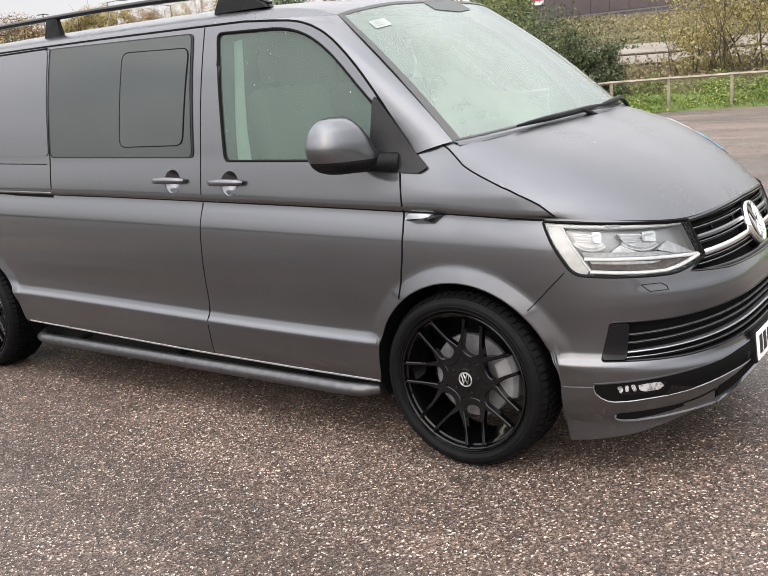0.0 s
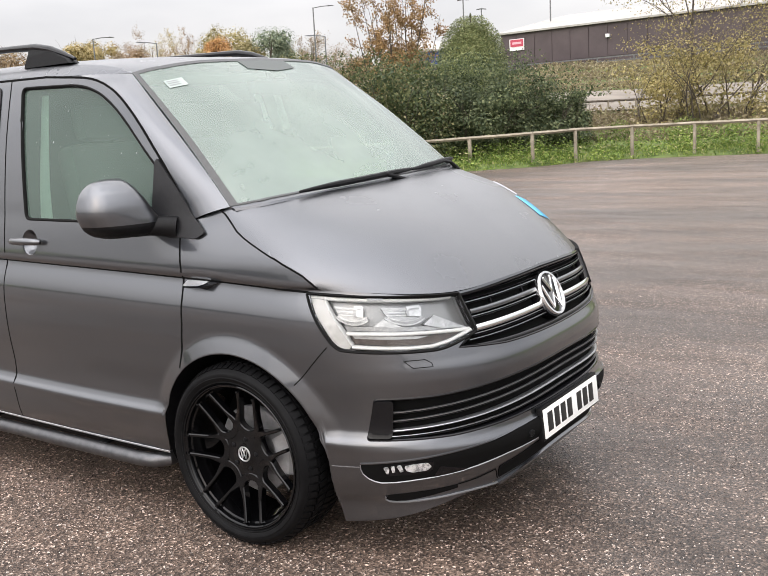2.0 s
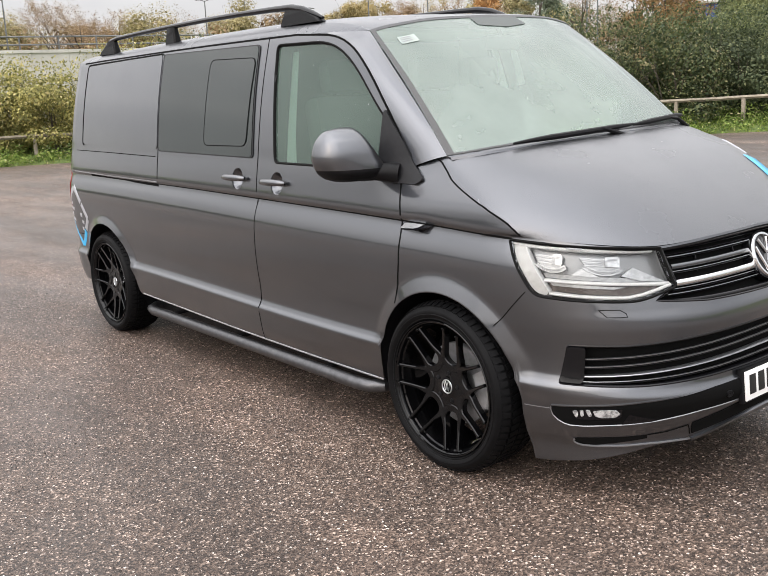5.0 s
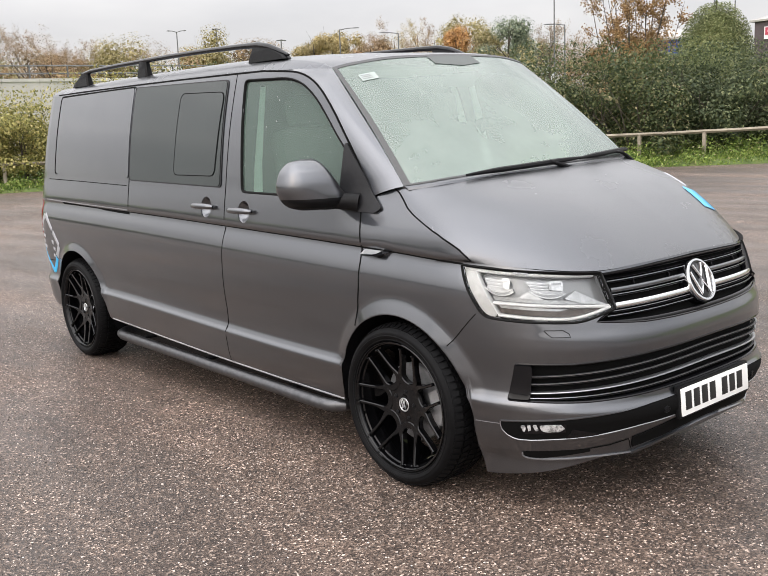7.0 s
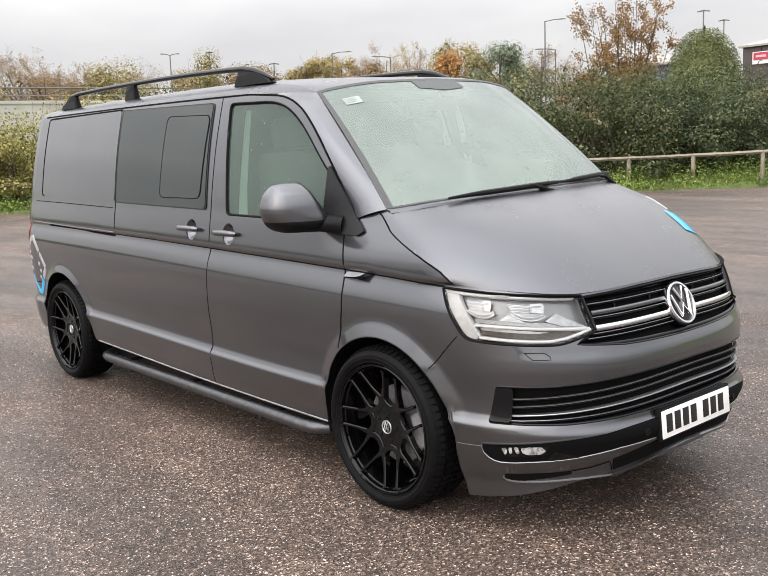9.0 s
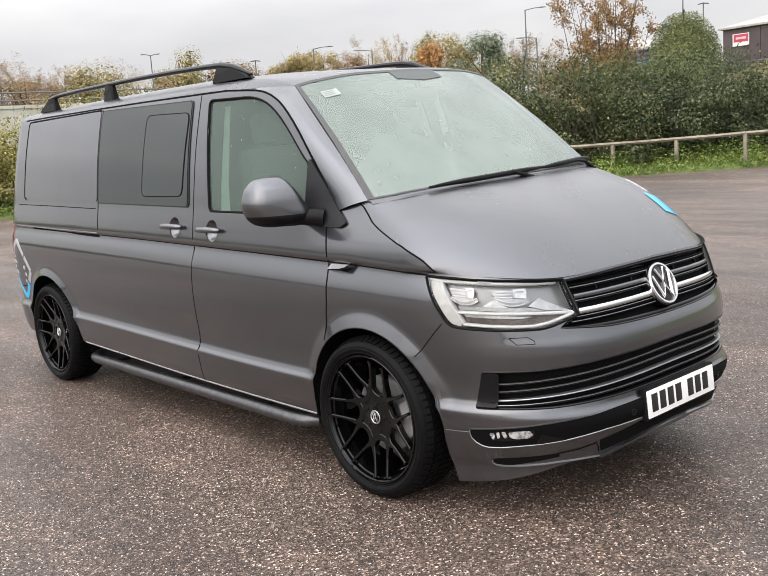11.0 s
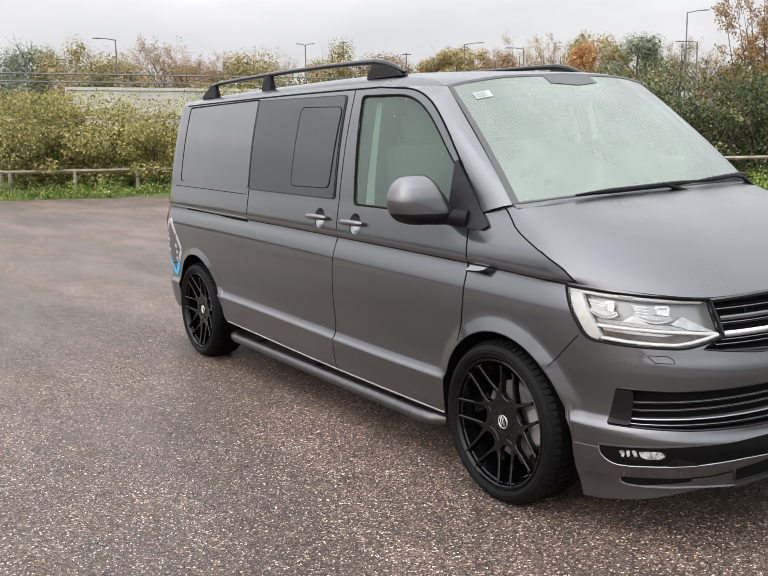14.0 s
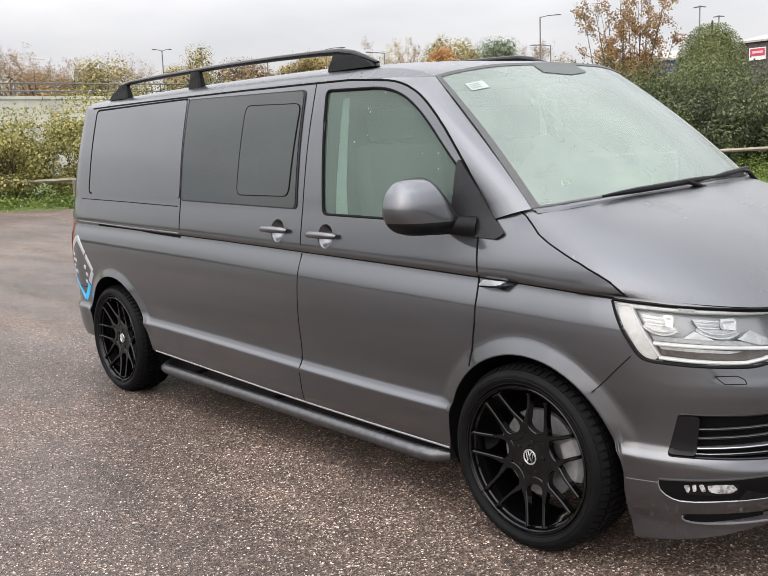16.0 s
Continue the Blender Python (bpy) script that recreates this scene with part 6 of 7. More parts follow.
LEAF = {
    "hedge": leaf_material("bramble_leaves", [(0.0, (0.029, 0.049, 0.021)), (0.55, (0.081, 0.110, 0.043)), (0.88, (0.171, 0.183, 0.076)), (1.0, (0.366, 0.329, 0.195))]),
    "olive": leaf_material("olive_leaves", [(0.0, (0.091, 0.095, 0.032)), (0.5, (0.256, 0.256, 0.083)), (0.9, (0.464, 0.421, 0.156)), (1.0, (0.610, 0.537, 0.281))]),
    "dark": leaf_material("dark_green_leaves", [(0.0, (0.032, 0.050, 0.023)), (0.6, (0.080, 0.108, 0.050)), (1.0, (0.215, 0.240, 0.120))]),
    "orange": leaf_material("bright_orange_leaves", [(0.0, (0.26, 0.14, 0.055)), (0.5, (0.48, 0.27, 0.10)), (1.0, (0.62, 0.40, 0.19))]),
    "cypress": leaf_material("clipped_conifer", [(0.0, (0.075, 0.096, 0.037)), (0.6, (0.189, 0.220, 0.088)), (1.0, (0.334, 0.369, 0.184))]),
    "rust": leaf_material("rust_leaves", [(0.0, (0.150, 0.088, 0.038)), (0.5, (0.300, 0.185, 0.080)), (1.0, (0.460, 0.320, 0.165))]),
    # brown, yellow and grey serve the far trees, paled for distance haze
    "brown": leaf_material("brown_leaves", [(0.0, (0.127, 0.090, 0.054)), (0.5, (0.244, 0.176, 0.102)), (1.0, (0.410, 0.322, 0.195))]),
    "yellow": leaf_material("yellowing_leaves", [(0.0, (0.234, 0.195, 0.088)), (0.5, (0.410, 0.342, 0.156)), (1.0, (0.566, 0.478, 0.274))]),
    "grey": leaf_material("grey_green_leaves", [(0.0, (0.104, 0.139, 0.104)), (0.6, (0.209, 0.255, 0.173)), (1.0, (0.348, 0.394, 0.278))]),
    "weed": leaf_material("verge_weeds", [(0.0, (0.065, 0.112, 0.022)), (0.5, (0.156, 0.239, 0.045)), (0.9, (0.293, 0.361, 0.093)), (1.0, (0.488, 0.439, 0.254))]),
    "scrub": leaf_material("dry_scrub", [(0.0, (0.122, 0.098, 0.061)), (0.5, (0.244, 0.201, 0.134)), (0.85, (0.268, 0.244, 0.122)), (1.0, (0.439, 0.378, 0.281))]),
    "willow": leaf_material("thin_yellow_green_leaves", [(0.0, (0.156, 0.132, 0.049)), (0.5, (0.312, 0.274, 0.112)), (1.0, (0.488, 0.420, 0.214))]),
    # far-tree copies: distance haze is put into these paler tones
    "far_olive": leaf_material("haze_paled_olive_leaves", [(0.0, (0.195, 0.176, 0.078)), (0.5, (0.351, 0.312, 0.146)), (1.0, (0.507, 0.449, 0.263))]),
    "tan": leaf_material("haze_paled_tan_leaves", [(0.0, (0.195, 0.132, 0.073)), (0.5, (0.312, 0.220, 0.127)), (1.0, (0.449, 0.342, 0.214))]),
}
BARK = varied("grey_brown_bark", [(0.3, (0.045, 0.035, 0.028)), (0.7, (0.12, 0.10, 0.08))], 6.0, 0.9, 0.01, 30.0)
WOOD = varied("weathered_fence_wood", [(0.3, (0.16, 0.135, 0.10)), (0.7, (0.34, 0.30, 0.235))], 3.0, 0.85, 0.003, 40.0)
CONCRETE = varied("pale_concrete", [(0.3, (0.40, 0.385, 0.36)), (0.7, (0.56, 0.54, 0.51))], 0.5, 0.9, 0.004, 8.0)
GALV = varied("galvanised_steel", [(0.3, (0.11, 0.112, 0.115)), (0.7, (0.19, 0.193, 0.196))], 4.0, 0.5, metal=0.4)
EYE0 = Vector((2.6, -3.3, 1.55))


def bearing(az, dist, el=None):
    """A place by its direction (degrees) and distance from the car park's middle; with el, its height too."""
    a = radians(az)
    p = EYE0 + Vector((math.cos(a), math.sin(a), 0)) * dist
    p.z = EYE0.z + dist * math.tan(radians(el)) if el is not None else ground_z(p.x, p.y)
    return p


def leaves(name, pts, size, mat, parent, rng, shape=1.6, droop=0.0, label="", outward=None):
    """Many small folded leaves at the given points, in one mesh; outward turns their faces to the light."""
    n = len(pts)
    pts = np.asarray(pts, float)
    d = rng.normal(size=(n, 3))
    d[:, 2] -= droop
    if outward is not None:
        face = np.asarray(outward) * 1.0 + np.array([0, 0, 0.55]) + rng.normal(size=(n, 3)) * 0.45
        face /= np.linalg.norm(face, axis=1)[:, None]
        d -= (d * face).sum(1)[:, None] * face
    d /= np.linalg.norm(d, axis=1)[:, None]
    e = np.cross(face, d) if outward is not None else rng.normal(size=(n, 3))
    e -= (e * d).sum(1)[:, None] * d
    e /= np.linalg.norm(e, axis=1)[:, None]
    w = np.cross(d, e)
    s = size * rng.uniform(0.55, 1.35, size=(n, 1))
    a = pts - d * s * shape / 2
    c = pts + d * s * shape / 2
    b = pts + e * s / 2 + w * s * 0.12
    f = pts - e * s / 2 + w * s * 0.12
    co = np.stack([a, b, c, f], 1).reshape(-1, 3)
    me = bpy.data.meshes.new(name)
    me.vertices.add(4 * n)
    me.vertices.foreach_set("co", co.ravel())
    me.loops.add(4 * n)
    me.loops.foreach_set("vertex_index", np.arange(4 * n))
    me.polygons.add(n)
    me.polygons.foreach_set("loop_start", np.arange(0, 4 * n, 4))
    me.polygons.foreach_set("loop_total", np.full(n, 4))
    me.update()
    me.validate()
    me.materials.append(mat)
    ob = new(name, me)
    ob.parent = parent
    if label:
        ob["label"] = label
    return ob


def crown_points(rng, n, clumps, fill=0.35, stray=0.0):
    """Points on and in a set of clumps (x, y, z, rx, ry, rz), and the way outwards at each."""
    c = np.asarray(clumps, float)
    vol = (c[:, 3] * c[:, 4] * c[:, 5]) ** (2 / 3)
    k = rng.choice(len(c), size=n, p=vol / vol.sum())
    d = rng.normal(size=(n, 3))
    d /= np.linalg.norm(d, axis=1)[:, None]
    r = np.where(rng.uniform(size=n) < fill, rng.uniform(0.3, 1.0, n), rng.uniform(0.80, 1.10, n))
    r += stray * (rng.uniform(size=n) < 0.06)
    return c[k, :3] + d * r[:, None] * c[k, 3:6], d


def branch_mesh(bm, rng, p, direction, length, radius, depth, spread, tips):
    """A limb that bends, thins and forks."""
    pts, rs = [p], [radius]
    d = direction.normalized()
    for k in range(4):
        d = (d + Vector(rng.normal(size=3) * 0.12) + Vector((0, 0, 0.05))).normalized()
        pts.append(pts[-1] + d * length / 4)
        rs.append(radius * (1 - 0.16 * (k + 1)))
    tube(bm, pts, rs, 6 if depth > 1 else 4, cap=False)
    tips.extend(pts[2:])
    if depth > 0:
        for k in range(3 if depth > 1 else 4):
            side = Vector(rng.normal(size=3)).normalized()
            nd = (d + side * spread).normalized()
            start = pts[2 + k % 3]
            branch_mesh(bm, rng, start, nd, length * rng.uniform(0.55, 0.8), rs[2 + k % 3] * 0.6, depth - 1, spread, tips)


def tree(name, at, height, width, leaf, n, size, label, seed, bare=0.0, trunk=0.25, tall=False, group="", depth=2, lift=None, scatter=0.035, dense=0):
    """A tapered trunk with limbs, and a crown of many small leaves in uneven clumps."""
    rng = np.random.default_rng(seed)
    t = thing(name, at, label, "tree", group)
    bm = bmesh.new()
    tips = []
    h0 = height * (0.22 if not tall else 0.12)
    lean = Vector(rng.normal(size=3) * 0.04)
    pts = [Vector((0, 0, -0.3)), Vector((0, 0, h0 * 0.5)), Vector((lean.x, lean.y, h0)), Vector((lean.x * 2, lean.y * 2, height * 0.6)), Vector((lean.x * 3, lean.y * 3, height * 0.9))]
    tube(bm, pts, [trunk * 1.25, trunk, trunk * 0.8, trunk * 0.4, trunk * 0.08], 8, cap=False)
    limbs = 7 if not tall else 10
    for k in range(limbs):
        a = 2 * math.pi * k / limbs + rng.uniform(-0.3, 0.3)
        zz = h0 + (height * 0.72 - h0) * (k / limbs) ** 0.8
        up = lift or (0.9 if not tall else 2.2)
        reach = width * 0.5 * (1 - 0.45 * k / limbs)
        branch_mesh(bm, rng, Vector((lean.x, lean.y, zz)), Vector((math.cos(a), math.sin(a), up)), max(reach, height * 0.22), trunk * 0.34, depth, 0.65, tips)
    part("trunk", bm, BARK, t, smooth=True)
    if n:
        if bare > 0.5:
            base = np.array([list(p) for p in tips])
            weight = np.clip(1.25 - base[:, 2] / height, 0.15, 1.2) if tall else np.ones(len(base))
            idx = rng.choice(len(base), size=n, p=weight / weight.sum())
            lp, way = base[idx] + rng.normal(size=(n, 3)) * width * scatter, None
        else:
            clumps = []
            for k in range(16):
                zf = rng.uniform(0.0, 1.0)
                z = height * (0.34 + 0.56 * zf) if not tall else height * (0.15 + 0.8 * zf)
                rr = width * 0.5 * math.sqrt(max(0.05, 1 - (2 * zf - 0.8) ** 2 / 1.9)) * rng.uniform(0.35, 0.75)
                a = rng.uniform(0, 2 * math.pi)
                q = width * rng.uniform(0.14, 0.24)
                clumps.append((math.cos(a) * rr, math.sin(a) * rr, z, q, q, q * rng.uniform(0.75, 1.2)))
            lp, way = crown_points(rng, n, clumps, 0.4)
            if dense:
                q, d = crown_points(rng, dense * 2, [(a, b, c, e * 0.72, f * 0.72, g * 0.72) for a, b, c, e, f, g in clumps], 0.5)
                leaves("inner_foliage", q, size * 2.6, LEAF[leaf], t, rng, 1.2, outward=d)
        leaves("crown", lp, size, LEAF[leaf], t, rng, 1.3, outward=way)
    return t


# -- verge hedge and thickets, bush by bush --
def along(d0, offset):
    """A place beside the tarmac's edge: metres along it from its (-27.5, 3.0) corner, and metres outwards."""
    pts = [Vector(p) for p in EDGE[2:-1]]
    start = (Vector(EDGE[3]) - Vector(EDGE[2])).length
    d = d0 + start
    for a, b in zip(pts, pts[1:]):
        ln = (b - a).length
        if d <= ln or b is pts[-1]:
            t = (b - a).normalized()
            return a + t * d + Vector((-t.y, t.x)) * offset
        d -= ln
    return pts[-1]


def bush(at, w, h, deep, leaf, n, size, label, seed, group="verge thicket"):
    rng = np.random.default_rng(seed)
    b = thing("bush", at, label, "bush", group)
    for k in range(7):
        bm = bmesh.new()
        a = rng.uniform(0, 2 * math.pi)
        tips = []
        branch_mesh(bm, rng, Vector((math.cos(a) * w * 0.2, math.sin(a) * deep * 0.2, -0.1)), Vector((math.cos(a) * 0.5, math.sin(a) * 0.5, 1)), h * 0.55, 0.035, 1, 0.6, tips)
        part("stem", bm, BARK, b)
    clumps = []
    for k in range(34):
        x, y = rng.uniform(-0.5, 0.5) * w, rng.uniform(-0.5, 0.5) * deep
        top = h * (0.78 + 0.22 * math.cos(3.1 * x / w)) * rng.uniform(0.72, 1.0)
        z = rng.uniform(0.10, 0.88) * top
        q = h * rng.uniform(0.09, 0.19)
        clumps.append((x, y, z, q * 1.3, q * 1.3, q * rng.uniform(0.7, 1.0)))
    lp, way = crown_points(rng, n, clumps, 0.3, 0.25)
    leaves("crown", lp, size, LEAF[leaf], b, rng, 1.7, 0.2, outward=way)
    lp, way = crown_points(rng, 900, [(x, y, z, q * 0.7, r * 0.7, t * 0.7) for x, y, z, q, r, t in clumps], 0.5)
    leaves("inner_foliage", lp, size * 2.0, LEAF[leaf], b, rng, 1.4, outward=way)
    # long arching shoots break the outline
    m = max(60, n // 14)
    sx, sy = rng.uniform(-0.55, 0.55, m) * w, rng.uniform(-0.5, 0.5, m) * deep
    sz = h * (0.80 + 0.25 * rng.uniform(size=m) ** 2)
    tagged(leaves("new_growth", np.stack([sx, sy, sz], 1), size * 0.9, LEAF[leaf], b, rng, 2.0), kind="stuff")
    return b


HEDGE_LABEL = "dense dark bramble and shrub thicket behind the wooden rail"
HEDGE_TOP = curve1([(111, 0.6), (113.5, 1.6), (115, 2.3), (116.6, 2.9), (119, 3.2), (122, 3.4), (124, 4.0), (127, 3.85), (130, 3.85), (145, 3.4), (154, 3.6), (158.5, 3.7), (160, 3.3), (161.2, 2.6), (162.5, 2.45), (164, 2.95), (168, 2.9), (175, 2.8)])
seed = 100
d = -7.0
while d < 28.6:
    p2 = along(d, 3.2 + 0.5 * math.sin(d))
    az = math.degrees(math.atan2(p2.y - EYE0.y, p2.x - EYE0.x)) % 360
    dist = math.hypot(p2.x - EYE0.x, p2.y - EYE0.y)
    top = HEDGE_TOP(az) - 0.13
    leaf = "olive" if az > 154 else ("hedge" if az > 121.5 else "dark")
    h = EYE0.z + dist * math.tan(radians(top))
    bush((p2.x, p2.y, ground_z(p2.x, p2.y)), 3.4, h * (0.97 if az < 154 else 0.93), 2.6, leaf, 15500 if az < 154 else 17500, 0.053, HEDGE_LABEL if leaf != "olive" else "olive green autumn thicket behind the wooden rail", seed)
    seed += 1
    d += 2.1 if leaf != "olive" else 1.9
for az, dist, h in ((115.4, 32.5, 2.6), (113.8, 33.5, 1.9), (122.0, 32.5, 3.2), (120.6, 32.5, 3.0), (123.4, 33.0, 3.4), (117.4, 32.5, 2.9)):
    p = bearing(az, dist)
    bush(p, 2.6, h, 2.2, "dark", 8000, 0.058, "dark evergreen shrub before the clipped conifer", seed)
    seed += 1
bush(bearing(126.4, 31.5), 3.2, 3.1, 2.2, "hedge", 9000, 0.053, HEDGE_LABEL, seed)
seed += 1
# -- clipped conifer, autumn tree, thin willow --
p = bearing(119.15, 36.5)
rng = np.random.default_rng(7)
con = thing("clipped_conifer", p, "egg-shaped clipped green conifer above the hedge", "tree")
bm = bmesh.new()
tube(bm, [(0, 0, -0.2), (0, 0, 2.0), (0, 0, 4.8)], [0.12, 0.10, 0.03], 8)
part("trunk", bm, BARK, con)
top = EYE0.z + 36.5 * math.tan(radians(6.05)) - p.z
dirs = rng.normal(size=(40000, 3))
dirs /= np.linalg.norm(dirs, axis=1)[:, None]
rr = rng.uniform(0.82, 1.05, 40000)
zz = dirs[:, 2] * rr
wide = 1.36 * np.where(zz > 0, np.sqrt(np.clip(1 - np.abs(zz) ** 2.2, 0, 1)) / np.sqrt(np.clip(1 - zz**2, 1e-3, 1)), 1.0)
pts = np.stack([dirs[:, 0] * rr * wide, dirs[:, 1] * rr * wide, top * 0.5 + zz * top * 0.5], 1)
leaves("crown", pts, 0.040, LEAF["cypress"], con, rng, 2.4, -0.8, outward=dirs)
bm = bmesh.new()
bmesh.ops.create_icosphere(bm, subdivisions=3, radius=1.0, matrix=Matrix.Translation((0, 0, top * 0.5)) @ Matrix.Diagonal((1.12, 1.12, top * 0.44, 1)))
part("inner_foliage", bm, LEAF["cypress"], con)

p = bearing(123.7, 41.0)
autumn_height = EYE0.z + 41 * math.tan(radians(9.2)) - p.z
rng = np.random.default_rng(11)
autumn = thing("autumn_tree", p, "many-stemmed upright autumn tree with thinning orange-brown leaves", "tree")
tips = []
for k in range(17):
    # slim stems rise from one foot in a narrow fan, each with short upswept twigs
    bm = bmesh.new()
    a, fan = 2.4 * k, 0.04 + 0.27 * (k / 16) ** 0.8
    way = Vector((math.cos(a) * fan, math.sin(a) * fan, 1)).normalized()
    long = autumn_height * rng.uniform(0.86, 1.06) * (1 - 0.35 * fan)
    bend = Vector(rng.normal(size=3)) * 0.10
    foot = Vector((math.cos(a) * 0.15, math.sin(a) * 0.15, -0.2))
    stem = [foot + way * long * f + bend * math.sin(math.pi * f) for f in (0, 0.2, 0.4, 0.6, 0.8, 1.0)]
    tube(bm, stem, [0.045, 0.038, 0.030, 0.022, 0.014, 0.005], 5, cap=False)
    for j in range(11):
        f = rng.uniform(0.22, 0.97)
        i = min(4, int(f * 5))
        start = stem[i].lerp(stem[i + 1], f * 5 - i)
        side = Vector((*rng.normal(size=2), rng.uniform(0.5, 1.6))).normalized()
        branch_mesh(bm, rng, start, side, rng.uniform(0.5, 1.0) * (1.15 - 0.5 * f), 0.011, 1, 0.6, tips)
    part("stem", bm, BARK, autumn)
base = np.array([list(q) for q in tips])
weight = np.clip(1.20 - base[:, 2] / autumn_height, 0.20, 0.75)
pick = rng.choice(len(base), size=28000, p=weight / weight.sum())
leaves("crown", base[pick] + rng.normal(size=(28000, 3)) * 0.085, 0.060, LEAF["rust"], autumn, rng, 1.4)
p = bearing(106.3, 38.0)
tree("thin_tree", p, 6.4, 8.6, "willow", 22000, 0.050, "broad multi-stemmed thin tree with ochre-green leaves", 12, bare=0.9, trunk=0.08, tall=True, depth=3, lift=1.25, scatter=0.05)
for az, dist, h, wide in ((106.2, 37.6, 4.6, 3.6), (108.2, 38.2, 3.7, 3.2), (104.2, 38.4, 4.0, 3.4)):
    bush(bearing(az, dist), wide, h, 2.4, "willow", 3000, 0.048, "thin ochre-green willow scrub on the bank", seed, "willow scrub")
    seed += 1
p = bearing(99.8, 38.5)
tree("thin_tree", p, 6.0, 6.0, "willow", 9000, 0.050, "thin tree with fading yellow-green leaves", 13, bare=0.9, trunk=0.08, tall=True, depth=3, lift=1.4, scatter=0.05)

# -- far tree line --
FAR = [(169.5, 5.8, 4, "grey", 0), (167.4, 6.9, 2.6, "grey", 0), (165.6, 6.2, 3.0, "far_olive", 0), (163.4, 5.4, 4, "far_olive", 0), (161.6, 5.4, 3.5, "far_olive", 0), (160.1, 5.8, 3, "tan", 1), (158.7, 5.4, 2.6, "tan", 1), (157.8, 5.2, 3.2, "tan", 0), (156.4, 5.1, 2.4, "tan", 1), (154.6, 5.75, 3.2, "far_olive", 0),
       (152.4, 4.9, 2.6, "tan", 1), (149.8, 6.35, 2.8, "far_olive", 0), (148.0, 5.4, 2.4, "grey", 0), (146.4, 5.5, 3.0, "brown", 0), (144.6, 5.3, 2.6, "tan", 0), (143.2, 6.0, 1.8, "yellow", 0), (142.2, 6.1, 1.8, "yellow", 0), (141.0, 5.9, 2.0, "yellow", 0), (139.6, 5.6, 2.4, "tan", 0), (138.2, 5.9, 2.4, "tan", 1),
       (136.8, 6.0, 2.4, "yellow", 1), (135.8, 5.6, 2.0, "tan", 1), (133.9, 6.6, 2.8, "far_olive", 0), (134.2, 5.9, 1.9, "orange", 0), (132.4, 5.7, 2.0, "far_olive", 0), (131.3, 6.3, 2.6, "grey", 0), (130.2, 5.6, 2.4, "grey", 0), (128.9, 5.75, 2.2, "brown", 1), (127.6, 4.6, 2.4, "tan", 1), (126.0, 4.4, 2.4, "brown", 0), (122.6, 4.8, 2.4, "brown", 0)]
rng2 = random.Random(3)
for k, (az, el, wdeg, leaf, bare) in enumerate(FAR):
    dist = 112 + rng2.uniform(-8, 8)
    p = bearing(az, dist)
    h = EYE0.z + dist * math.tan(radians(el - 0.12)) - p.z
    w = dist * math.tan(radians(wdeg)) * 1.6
    word = {"dark": "dark green", "olive": "olive green", "grey": "grey-green", "yellow": "yellowing", "brown": "brown", "rust": "orange", "orange": "bright orange", "tan": "tan", "far_olive": "haze-paled olive"}[leaf]
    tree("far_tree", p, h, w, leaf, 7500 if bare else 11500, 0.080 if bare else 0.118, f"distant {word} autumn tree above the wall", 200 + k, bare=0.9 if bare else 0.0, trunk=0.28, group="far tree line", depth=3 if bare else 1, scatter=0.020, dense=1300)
# low scrub that closes the foot of the far trees
rng = np.random.default_rng(21)
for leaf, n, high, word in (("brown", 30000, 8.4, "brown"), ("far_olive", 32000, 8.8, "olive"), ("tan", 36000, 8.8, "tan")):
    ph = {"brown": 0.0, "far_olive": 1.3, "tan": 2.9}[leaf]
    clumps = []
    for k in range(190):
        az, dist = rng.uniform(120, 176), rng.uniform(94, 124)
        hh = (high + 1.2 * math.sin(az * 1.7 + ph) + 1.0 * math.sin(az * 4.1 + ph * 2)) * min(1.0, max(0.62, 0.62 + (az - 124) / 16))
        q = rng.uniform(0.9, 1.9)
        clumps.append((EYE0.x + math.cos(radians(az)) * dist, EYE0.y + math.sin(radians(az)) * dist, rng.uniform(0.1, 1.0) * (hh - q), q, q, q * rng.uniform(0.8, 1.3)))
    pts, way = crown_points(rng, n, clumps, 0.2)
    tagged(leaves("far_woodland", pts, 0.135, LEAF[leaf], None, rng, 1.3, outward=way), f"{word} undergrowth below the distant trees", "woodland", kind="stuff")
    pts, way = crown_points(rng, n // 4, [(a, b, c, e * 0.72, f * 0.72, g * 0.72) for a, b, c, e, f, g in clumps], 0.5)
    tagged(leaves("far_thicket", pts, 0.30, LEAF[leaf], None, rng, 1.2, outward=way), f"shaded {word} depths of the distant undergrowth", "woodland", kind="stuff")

# -- verge weeds: hummocks of leaves over a thin sward --
rng = np.random.default_rng(31)
clumps = []
for k in range(900):
    dd = rng.uniform(-7, 48)
    north = smooth01(dd, 22, 28)
    off = 0.06 + (2.6 + 1.2 * north) * rng.uniform(0, 1) ** 1.3
    q = along(dd, off)
    w = rng.uniform(0.14, 0.36)
    h = (0.10 + (0.26 + 0.14 * north) * min(1.0, off / 0.9)) * rng.uniform(0.5, 1.15)
    clumps.append((q.x, q.y, ground_z(q.x, q.y) + 0.35 * h, w, w, h))
for k in range(420):
    x, y = rng.uniform(-14, 6), rng.uniform(18, 32)
    dd = edge_distance(x, y)
    if 0.05 < dd < 3.6:
        w = rng.uniform(0.14, 0.36)
        h = (0.10 + 0.36 * min(1.0, dd / 0.9)) * rng.uniform(0.5, 1.15)
        clumps.append((x, y, ground_z(x, y) + 0.35 * h, w, w, h))
pts, way = crown_points(rng, 76000, clumps, 0.3, 0.2)
sward = []
